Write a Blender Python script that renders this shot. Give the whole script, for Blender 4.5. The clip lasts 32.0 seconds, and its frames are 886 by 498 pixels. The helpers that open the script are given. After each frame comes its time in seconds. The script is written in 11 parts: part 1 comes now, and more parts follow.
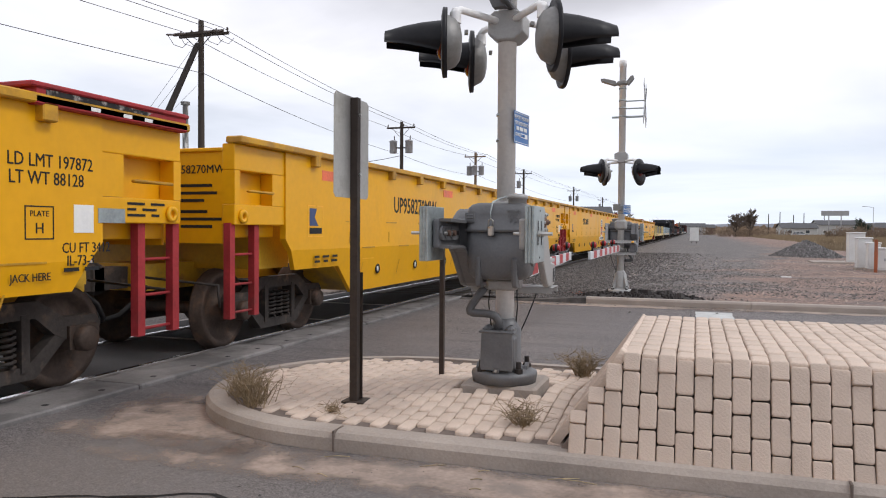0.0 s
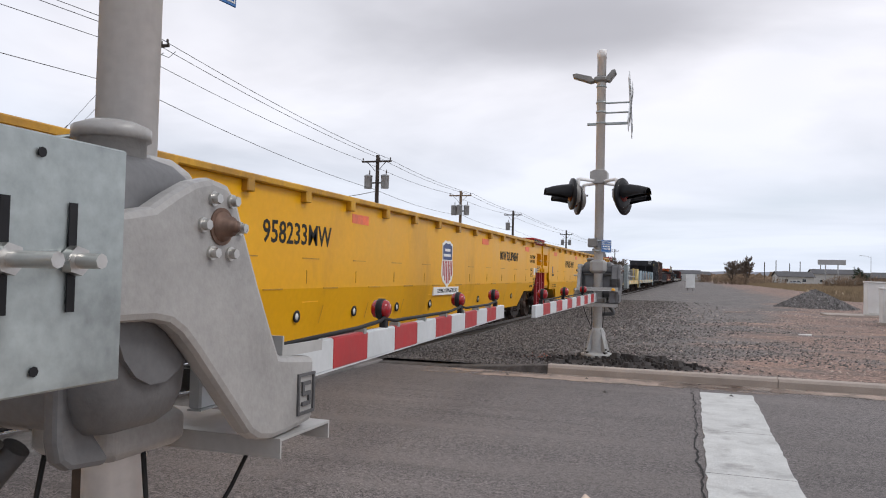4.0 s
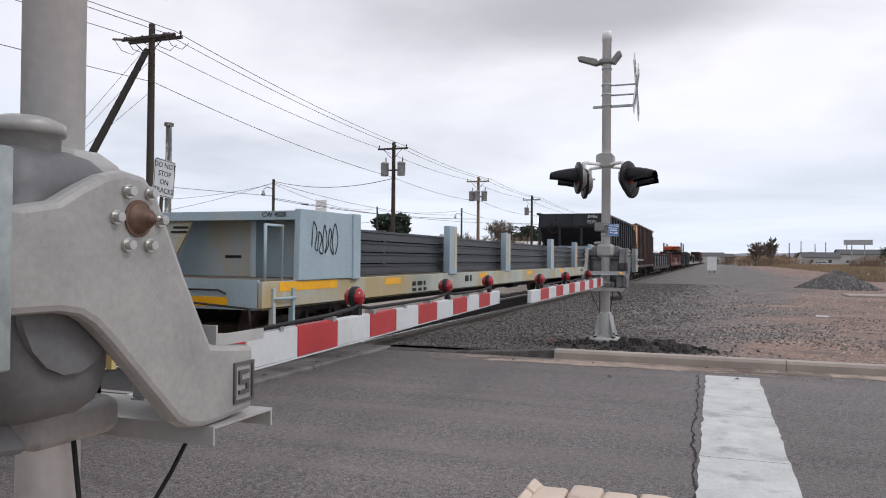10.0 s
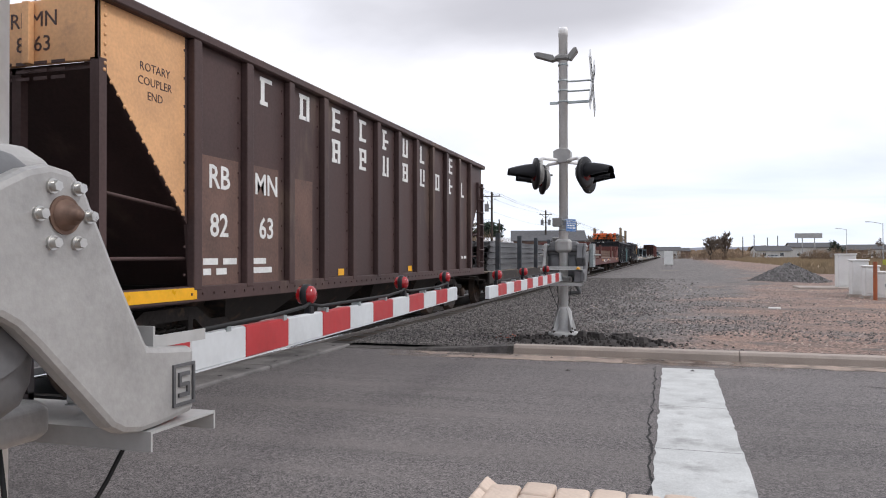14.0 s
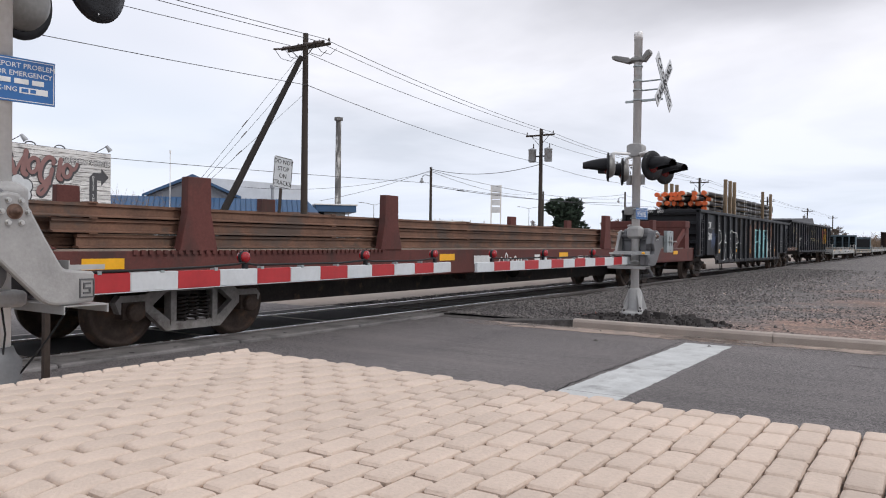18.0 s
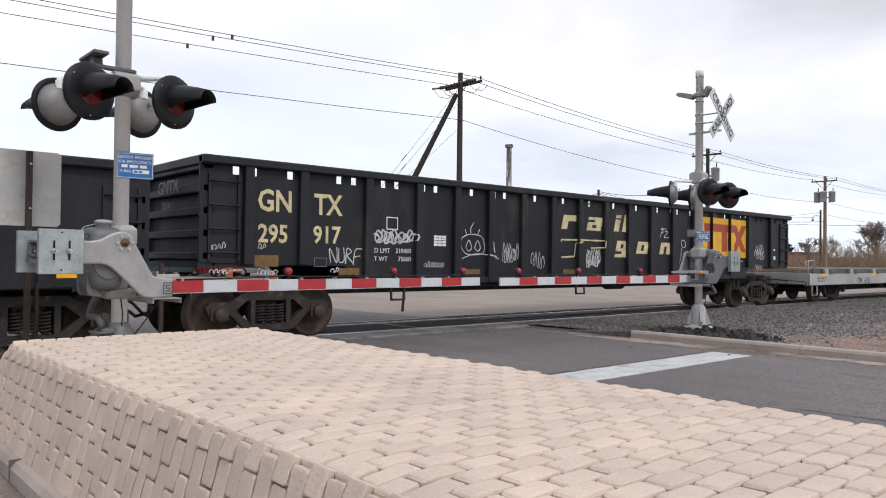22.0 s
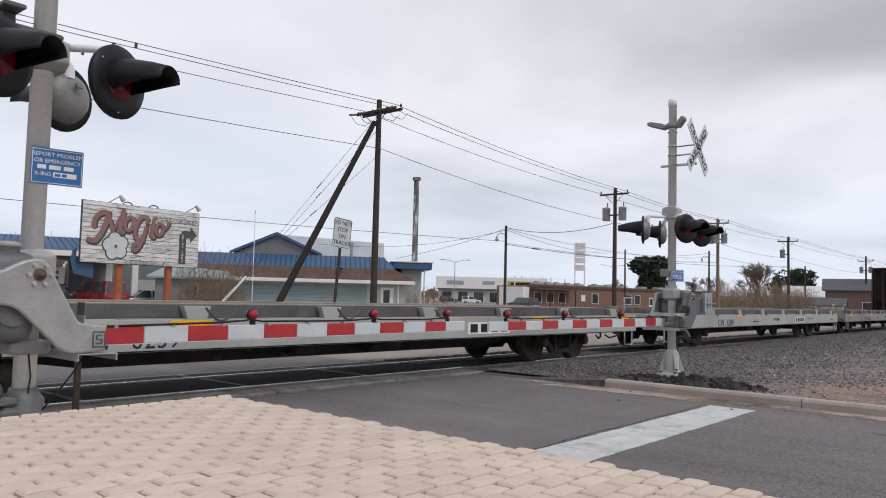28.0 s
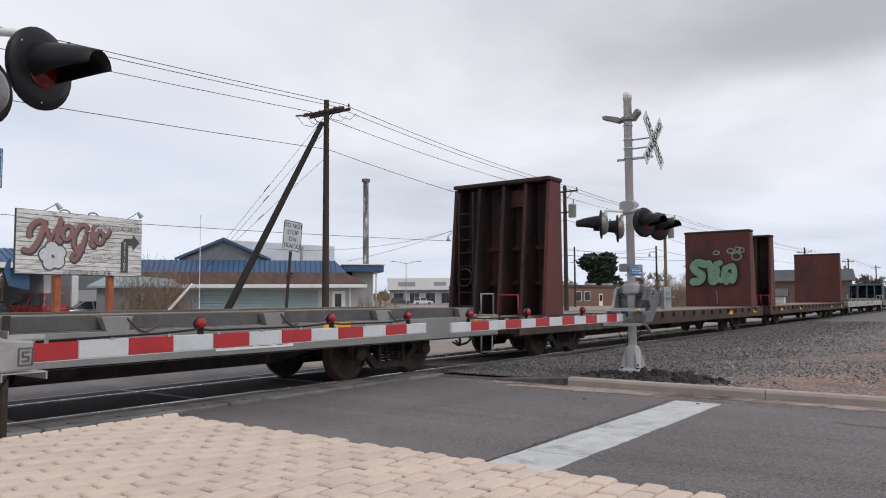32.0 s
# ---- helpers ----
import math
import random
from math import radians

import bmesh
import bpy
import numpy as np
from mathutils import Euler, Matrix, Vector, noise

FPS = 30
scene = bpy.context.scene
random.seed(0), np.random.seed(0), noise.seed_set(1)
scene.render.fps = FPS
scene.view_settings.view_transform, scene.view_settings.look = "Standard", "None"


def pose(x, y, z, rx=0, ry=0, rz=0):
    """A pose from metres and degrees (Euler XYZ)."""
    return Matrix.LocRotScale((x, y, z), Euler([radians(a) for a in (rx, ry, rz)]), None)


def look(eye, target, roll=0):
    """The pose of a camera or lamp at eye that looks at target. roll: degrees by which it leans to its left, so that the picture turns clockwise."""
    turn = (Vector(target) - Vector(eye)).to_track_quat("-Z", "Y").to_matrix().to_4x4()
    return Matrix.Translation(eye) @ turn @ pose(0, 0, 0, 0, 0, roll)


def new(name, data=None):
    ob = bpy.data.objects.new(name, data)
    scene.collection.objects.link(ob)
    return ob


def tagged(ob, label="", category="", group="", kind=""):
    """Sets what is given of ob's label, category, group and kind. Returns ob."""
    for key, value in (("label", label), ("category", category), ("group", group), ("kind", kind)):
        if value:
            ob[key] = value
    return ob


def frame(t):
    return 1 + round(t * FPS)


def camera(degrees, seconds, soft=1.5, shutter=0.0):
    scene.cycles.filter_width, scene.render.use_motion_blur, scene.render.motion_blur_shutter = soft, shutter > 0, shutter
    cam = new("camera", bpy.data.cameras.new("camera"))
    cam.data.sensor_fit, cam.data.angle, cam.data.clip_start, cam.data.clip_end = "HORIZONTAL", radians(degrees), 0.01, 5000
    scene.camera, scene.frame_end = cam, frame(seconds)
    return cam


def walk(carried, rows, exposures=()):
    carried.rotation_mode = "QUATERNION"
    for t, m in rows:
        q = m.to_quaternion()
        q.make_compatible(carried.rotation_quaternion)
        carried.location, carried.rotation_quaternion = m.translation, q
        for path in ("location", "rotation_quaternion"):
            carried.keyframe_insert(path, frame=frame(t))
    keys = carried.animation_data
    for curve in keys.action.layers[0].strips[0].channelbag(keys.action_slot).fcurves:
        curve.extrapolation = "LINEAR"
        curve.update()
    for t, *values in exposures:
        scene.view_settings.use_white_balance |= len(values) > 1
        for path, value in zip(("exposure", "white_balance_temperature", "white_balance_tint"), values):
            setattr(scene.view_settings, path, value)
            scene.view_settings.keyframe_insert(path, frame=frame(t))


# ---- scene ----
cam = camera(61.3, 32.0, soft=1.05)
PATH = [
    (0, (6.107, -0.139, 1.465), (5.466, 1.755, 1.413), 0.4),
    (0.5, (5.986, 0.49, 1.452), (5.367, 2.391, 1.402), 0.3),
    (1, (5.861, 1.076, 1.438), (5.266, 2.985, 1.391), 0.1),
    (1.5, (5.8, 1.692, 1.423), (5.241, 3.612, 1.387), -0.0),
    (2, (5.793, 2.263, 1.427), (5.269, 4.193, 1.409), 0.2),
    (2.5, (5.839, 3.022, 1.435), (5.324, 4.954, 1.451), 0.8),
    (3, (5.942, 3.454, 1.441), (5.394, 5.377, 1.486), 0.7),
    (3.5, (5.96, 3.951, 1.439), (5.371, 5.861, 1.51), 1.3),
    (5.5, (6.184, 4.285, 1.423), (5.47, 6.153, 1.431), -0.1),
    (6, (6.211, 4.304, 1.417), (5.519, 6.181, 1.411), 0.1),
    (6.5, (6.227, 4.309, 1.411), (5.553, 6.192, 1.401), 0.3),
    (7, (6.24, 4.285, 1.413), (5.575, 6.171, 1.405), 0.6),
    (7.5, (6.226, 4.257, 1.425), (5.562, 6.143, 1.428), 0.8),
    (8, (6.222, 4.239, 1.432), (5.555, 6.125, 1.446), 0.8),
    (8.5, (6.22, 4.239, 1.436), (5.551, 6.124, 1.458), 0.7),
    (9, (6.219, 4.234, 1.435), (5.545, 6.116, 1.463), 0.5),
    (9.5, (6.219, 4.226, 1.442), (5.538, 6.107, 1.47), 0.4),
    (10, (6.221, 4.215, 1.442), (5.537, 6.094, 1.467), 0.5),
    (10.5, (6.221, 4.224, 1.436), (5.54, 6.104, 1.456), 0.8),
    (11, (6.222, 4.225, 1.428), (5.551, 6.109, 1.438), 1.3),
    (11.5, (6.216, 4.229, 1.43), (5.562, 6.119, 1.433), 1.6),
    (12, (6.211, 4.225, 1.429), (5.578, 6.122, 1.426), 1.8),
    (12.5, (6.202, 4.23, 1.428), (5.586, 6.133, 1.422), 1.7),
    (13, (6.2, 4.253, 1.427), (5.6, 6.161, 1.421), 1.2),
    (13.5, (6.236, 4.246, 1.434), (5.646, 6.157, 1.433), 0.5),
    (14, (6.24, 4.271, 1.438), (5.655, 6.183, 1.455), -0.1),
    (14.5, (6.247, 4.319, 1.427), (5.635, 6.223, 1.473), -0.0),
    (16.5, (7.647, 3.72, 1.387), (6.757, 5.511, 1.402), 1.6),
    (17, (8.152, 3.585, 1.39), (7.188, 5.337, 1.37), 1.4),
    (17.5, (8.598, 3.541, 1.39), (7.559, 5.25, 1.363), 1.1),
    (18, (9.099, 3.52, 1.395), (7.988, 5.183, 1.374), 0.7),
    (18.5, (9.62, 3.419, 1.405), (8.432, 5.028, 1.397), 0.4),
    (19, (10.16, 3.501, 1.406), (8.887, 5.043, 1.405), 0.1),
    (19.5, (10.599, 3.416, 1.385), (9.258, 4.9, 1.396), -0.2),
    (20, (10.972, 3.383, 1.409), (9.576, 4.815, 1.419), -0.2),
    (20.5, (11.373, 3.301, 1.409), (9.94, 4.696, 1.426), -0.2),
    (21, (11.641, 3.168, 1.398), (10.182, 4.536, 1.42), 0.1),
    (21.5, (11.92, 3.16, 1.395), (10.439, 4.504, 1.42), 0.3),
    (22, (12.117, 3.186, 1.388), (10.619, 4.51, 1.42), 0.6),
    (22.5, (12.148, 3.184, 1.386), (10.641, 4.499, 1.429), 0.7),
    (23, (12.176, 3.17, 1.39), (10.681, 4.498, 1.446), 1.0),
    (23.5, (12.175, 3.171, 1.395), (10.712, 4.533, 1.461), 1.0),
    (24, (12.152, 3.175, 1.388), (10.73, 4.579, 1.462), 1.2),
    (24.5, (11.998, 3.127, 1.403), (10.596, 4.55, 1.489), 1.1),
    (25, (11.793, 3.17, 1.42), (10.384, 4.586, 1.522), 1.0),
    (25.5, (11.498, 3.287, 1.423), (10.066, 4.678, 1.541), 0.9),
    (27.5, (10.392, 3.538, 1.442), (9.001, 4.97, 1.565), 0.4),
    (28, (10.11, 3.552, 1.448), (8.819, 5.073, 1.575), 1.4),
    (28.5, (9.91, 3.623, 1.458), (8.722, 5.226, 1.604), 1.4),
    (29, (9.833, 3.718, 1.45), (8.646, 5.318, 1.629), 0.8),
    (29.5, (9.763, 3.744, 1.461), (8.566, 5.334, 1.654), 0.4),
    (30, (9.76, 3.777, 1.444), (8.555, 5.363, 1.629), -0.1),
    (30.5, (9.751, 3.78, 1.437), (8.542, 5.366, 1.604), -0.5),
    (31, (9.765, 3.785, 1.437), (8.561, 5.375, 1.587), -0.9),
    (31.5, (9.776, 3.789, 1.436), (8.578, 5.385, 1.574), -0.7),
    (32, (9.785, 3.786, 1.441), (8.598, 5.39, 1.573), -0.3),
]
walk(cam, [(t, look(eye, target, roll)) for t, eye, target, roll in PATH], [(0.0, 0.31), (1.0, 0.32), (2.0, 0.21), (3.0, 0.15), (6.0, 0.17), (9.0, 0.16), (12.0, 0.22), (13.0, 0.36), (14.0, 0.42), (14.5, 0.38), (17.0, 0.16), (18.0, 0.19), (20.0, 0.21), (21.0, 0.27), (22.0, 0.33), (23.0, 0.27), (24.0, 0.12), (25.5, 0.02), (28.0, 0.03), (32.0, 0.03)])

# ---- world and sun: a high overcast with thin places ----
world = bpy.data.worlds.new("overcast_sky")
scene.world = world
world.use_nodes = True
wn, wl = world.node_tree.nodes, world.node_tree.links
wn.clear()
w_out, w_bg = wn.new("ShaderNodeOutputWorld"), wn.new("ShaderNodeBackground")
w_sky = wn.new("ShaderNodeTexSky")
w_sky.sky_type, w_sky.sun_disc = "NISHITA", False
w_sky.sun_elevation, w_sky.sun_rotation = radians(47), radians(86)
w_co = wn.new("ShaderNodeTexCoord")
w_sep = wn.new("ShaderNodeSeparateXYZ")
wl.new(w_co.outputs["Generated"], w_sep.inputs[0])


def wmath(op, a, b=None):
    n = wn.new("ShaderNodeMath")
    n.operation = op
    for i, v in enumerate((a, b)):
        if isinstance(v, (int, float)):
            n.inputs[i].default_value = v
        elif v is not None:
            wl.new(v, n.inputs[i])
    return n.outputs[0]


# the cloud deck is flat: its pattern closes up towards the horizon
w_h = wmath("ADD", wmath("MAXIMUM", w_sep.outputs["Z"], 0.0), 0.10)
w_com = wn.new("ShaderNodeCombineXYZ")
wl.new(wmath("DIVIDE", w_sep.outputs["X"], w_h), w_com.inputs[0])
wl.new(wmath("DIVIDE", w_sep.outputs["Y"], w_h), w_com.inputs[1])
w_n1 = wn.new("ShaderNodeTexNoise")
w_n1.inputs["Scale"].default_value, w_n1.inputs["Detail"].default_value, w_n1.inputs["Roughness"].default_value = 0.42, 6, 0.52
w_n1.inputs["Distortion"].default_value = 0.4
wl.new(w_com.outputs[0], w_n1.inputs["Vector"])
w_ramp = wn.new("ShaderNodeValToRGB")
w_ramp.color_ramp.elements[0].position, w_ramp.color_ramp.elements[0].color = 0.35, (0.60, 0.61, 0.67, 1)
w_ramp.color_ramp.elements[1].position, w_ramp.color_ramp.elements[1].color = 0.56, (0.89, 0.89, 0.96, 1)
wl.new(w_n1.outputs["Fac"], w_ramp.inputs[0])
w_mix = wn.new("ShaderNodeMix")
w_mix.data_type = "RGBA"
w_gain = wn.new("ShaderNodeMix")
w_gain.data_type, w_gain.blend_type = "RGBA", "MULTIPLY"
w_gain.inputs["Factor"].default_value = 1.0
wl.new(w_sky.outputs[0], w_gain.inputs["A"])
w_gain.inputs["B"].default_value = (0.10, 0.10, 0.10, 1)
w_n2 = wn.new("ShaderNodeTexNoise")
w_n2.inputs["Scale"].default_value, w_n2.inputs["Detail"].default_value = 0.28, 3
wl.new(w_com.outputs[0], w_n2.inputs["Vector"])
w_thin = wn.new("ShaderNodeMapRange")
w_thin.inputs["From Min"].default_value, w_thin.inputs["From Max"].default_value = 0.52, 0.72
w_thin.inputs["To Min"].default_value, w_thin.inputs["To Max"].default_value = 0.0, 0.45
wl.new(w_n2.outputs["Fac"], w_thin.inputs["Value"])
wl.new(w_thin.outputs[0], w_mix.inputs["Factor"])
wl.new(w_ramp.outputs[0], w_mix.inputs["A"])
wl.new(w_gain.outputs["Result"], w_mix.inputs["B"])
# clearer, bluer air low over the horizon
w_low = wn.new("ShaderNodeMapRange")
w_low.inputs["From Min"].default_value, w_low.inputs["From Max"].default_value = 0.03, 0.24
w_low.inputs["To Min"].default_value, w_low.inputs["To Max"].default_value = 0.55, 0.0
wl.new(w_sep.outputs["Z"], w_low.inputs["Value"])
w_air = wn.new("ShaderNodeMix")
w_air.data_type = "RGBA"
wl.new(w_low.outputs[0], w_air.inputs["Factor"])
wl.new(w_mix.outputs["Result"], w_air.inputs["A"])
w_air.inputs["B"].default_value = (0.68, 0.78, 0.93, 1)
# one heavier bank of cloud high over the track to the north
w_gap = wn.new("ShaderNodeVectorMath")
w_gap.operation = "DISTANCE"
w_warp = wn.new("ShaderNodeTexNoise")
w_warp.inputs["Scale"].default_value, w_warp.inputs["Detail"].default_value = 1.1, 5
wl.new(w_com.outputs[0], w_warp.inputs["Vector"])
w_shift = wn.new("ShaderNodeVectorMath")
w_shift.operation = "MULTIPLY_ADD"
wl.new(w_warp.outputs["Color"], w_shift.inputs[0])
w_shift.inputs[1].default_value = (0.9, 0.9, 0.0)
wl.new(w_com.outputs[0], w_shift.inputs[2])
wl.new(w_shift.outputs[0], w_gap.inputs[0])
w_gap.inputs[1].default_value = (0.10, 2.60, 0.0)
w_bank = wn.new("ShaderNodeMapRange")
w_bank.interpolation_type = "SMOOTHSTEP"
w_bank.inputs["From Min"].default_value, w_bank.inputs["From Max"].default_value = 0.12, 0.85
w_bank.inputs["To Min"].default_value, w_bank.inputs["To Max"].default_value = 0.88, 0.0
wl.new(w_gap.outputs["Value"], w_bank.inputs["Value"])
w_deck = wn.new("ShaderNodeMix")
w_deck.data_type = "RGBA"
wl.new(w_bank.outputs[0], w_deck.inputs["Factor"])
wl.new(w_air.outputs["Result"], w_deck.inputs["A"])
w_deck.inputs["B"].default_value = (0.43, 0.43, 0.475, 1)
wl.new(w_deck.outputs["Result"], w_bg.inputs["Color"])
w_bg.inputs["Strength"].default_value = 1.0
wl.new(w_bg.outputs[0], w_out.inputs[0])

sun = new("sun", bpy.data.lights.new("sun", "SUN"))
sun.data.energy, sun.data.angle, sun.data.color = 1.05, radians(14), (1.0, 0.98, 0.97)
sun.matrix_world = look((70, 5, 75), (0, 0, 0))


# ---- materials ----
def mat(name, base, rough=0.6, metal=0.0, var=0.12, scale=2.0, bump=0.15, fine=30.0, stain=None, stain_at=0.6, spec=0.5, per_piece=0.0, streak=1.0, coat=0.0):
    """A surface with blotches and grain; stain: a second colour in worn patches; streak stretches patterns upright."""
    if max(base) < 0.12 and spec == 0.5:
        spec = 0.22
    m = bpy.data.materials.new(name)
    m.use_nodes = True
    nt = m.node_tree
    n, l = nt.nodes, nt.links
    b = n["Principled BSDF"]
    b.inputs["Metallic"].default_value = metal
    b.inputs["Specular IOR Level"].default_value = spec
    b.inputs["Coat Weight"].default_value = coat
    co = n.new("ShaderNodeTexCoord")
    mp = n.new("ShaderNodeMapping")
    mp.inputs["Scale"].default_value = (1, 1, 1 / streak)
    l.new(co.outputs["Object"], mp.inputs["Vector"])
    big, small = n.new("ShaderNodeTexNoise"), n.new("ShaderNodeTexNoise")
    big.inputs["Scale"].default_value, big.inputs["Detail"].default_value, big.inputs["Roughness"].default_value = scale, 6, 0.6
    small.inputs["Scale"].default_value, small.inputs["Detail"].default_value = fine, 4
    l.new(mp.outputs[0], big.inputs["Vector"])
    l.new(co.outputs["Object"], small.inputs["Vector"])
    add = n.new("ShaderNodeMath")
    add.operation = "MULTIPLY_ADD"
    add.inputs[1].default_value = 0.45
    l.new(small.outputs["Fac"], add.inputs[0])
    l.new(big.outputs["Fac"], add.inputs[2])
    src = add.outputs[0]
    if per_piece:
        info, more = n.new("ShaderNodeObjectInfo"), n.new("ShaderNodeMath")
        geo, pick = n.new("ShaderNodeNewGeometry"), n.new("ShaderNodeMath")
        pick.operation, more.operation = "ADD", "MULTIPLY_ADD"
        l.new(info.outputs["Random"], pick.inputs[0])
        l.new(geo.outputs["Random Per Island"], pick.inputs[1])
        wrap = n.new("ShaderNodeMath")
        wrap.operation = "FRACT"
        l.new(pick.outputs[0], wrap.inputs[0])
        more.inputs[1].default_value = per_piece
        l.new(wrap.outputs[0], more.inputs[0])
        l.new(src, more.inputs[2])
        shift = n.new("ShaderNodeMath")
        shift.operation = "SUBTRACT"
        shift.inputs[1].default_value = per_piece / 2
        l.new(more.outputs[0], shift.inputs[0])
        src = shift.outputs[0]
    ramp = n.new("ShaderNodeMapRange")
    ramp.inputs["From Min"].default_value, ramp.inputs["From Max"].default_value = 0.45, 1.0
    ramp.inputs["To Min"].default_value, ramp.inputs["To Max"].default_value = 1 - 1.6 * var, 1 + 1.6 * var
    l.new(src, ramp.inputs["Value"])
    mul = n.new("ShaderNodeMix")
    mul.data_type, mul.blend_type = "RGBA", "MULTIPLY"
    mul.inputs["Factor"].default_value = 1.0
    mul.inputs["A"].default_value = (*base, 1)
    l.new(ramp.outputs[0], mul.inputs["B"])
    col = mul.outputs["Result"]
    if stain:
        patch, edge, mix = n.new("ShaderNodeTexNoise"), n.new("ShaderNodeMapRange"), n.new("ShaderNodeMix")
        patch.inputs["Scale"].default_value, patch.inputs["Detail"].default_value, patch.inputs["Roughness"].default_value = scale * 0.7, 8, 0.65
        l.new(mp.outputs[0], patch.inputs["Vector"])
        edge.inputs["From Min"].default_value, edge.inputs["From Max"].default_value = stain_at - 0.06, stain_at + 0.06
        l.new(patch.outputs["Fac"], edge.inputs["Value"])
        mix.data_type = "RGBA"
        l.new(edge.outputs[0], mix.inputs["Factor"])
        l.new(col, mix.inputs["A"])
        mix.inputs["B"].default_value = (*stain, 1)
        col = mix.outputs["Result"]
    l.new(col, b.inputs["Base Color"])
    rr = n.new("ShaderNodeMapRange")
    rr.inputs["From Min"].default_value, rr.inputs["From Max"].default_value = 0.3, 0.7
    rr.inputs["To Min"].default_value, rr.inputs["To Max"].default_value = max(0.03, rough - 0.1), min(1, rough + 0.1)
    l.new(big.outputs["Fac"], rr.inputs["Value"])
    l.new(rr.outputs[0], b.inputs["Roughness"])
    if bump:
        bp = n.new("ShaderNodeBump")
        bp.inputs["Strength"].default_value, bp.inputs["Distance"].default_value = bump, 0.01
        l.new(small.outputs["Fac"], bp.inputs["Height"])
        l.new(bp.outputs[0], b.inputs["Normal"])
    return m


def sprayed(name, base, second, edge=0.25, ragged=0.6, scale=3.0, cover=1.0, flat=False, grain_size=4.0):
    """Spray paint or scorching that thins out towards the rim of its patch."""
    m = mat(name, base, 0.7, var=0.3, scale=scale, stain=second, stain_at=0.58, streak=2)
    n, l = m.node_tree.nodes, m.node_tree.links
    co, xyz, grain = n.new("ShaderNodeTexCoord"), n.new("ShaderNodeSeparateXYZ"), n.new("ShaderNodeTexNoise")
    l.new(co.outputs["Generated"], xyz.inputs[0])
    l.new(co.outputs["Object"], grain.inputs["Vector"])
    grain.inputs["Scale"].default_value, grain.inputs["Detail"].default_value = grain_size, 6

    def calc(op, a, b):
        k = n.new("ShaderNodeMath")
        k.operation = op
        for slot, v in zip(k.inputs, (a, b)):
            if isinstance(v, (int, float)):
                slot.default_value = v
            else:
                l.new(v, slot)
        return k.outputs[0]

    rim = None
    for o in (xyz.outputs[0] if flat else xyz.outputs[2], xyz.outputs[1]):
        d = calc("MINIMUM", o, calc("SUBTRACT", 1.0, o))
        rim = d if rim is None else calc("MINIMUM", rim, d)
    a = calc("ADD", calc("DIVIDE", rim, edge), calc("MULTIPLY", calc("SUBTRACT", grain.outputs["Fac"], 0.5), ragged * 4))
    k = n.new("ShaderNodeMapRange")
    k.inputs["To Max"].default_value = cover
    l.new(a, k.inputs["Value"])
    l.new(k.outputs[0], n["Principled BSDF"].inputs["Alpha"])
    return m


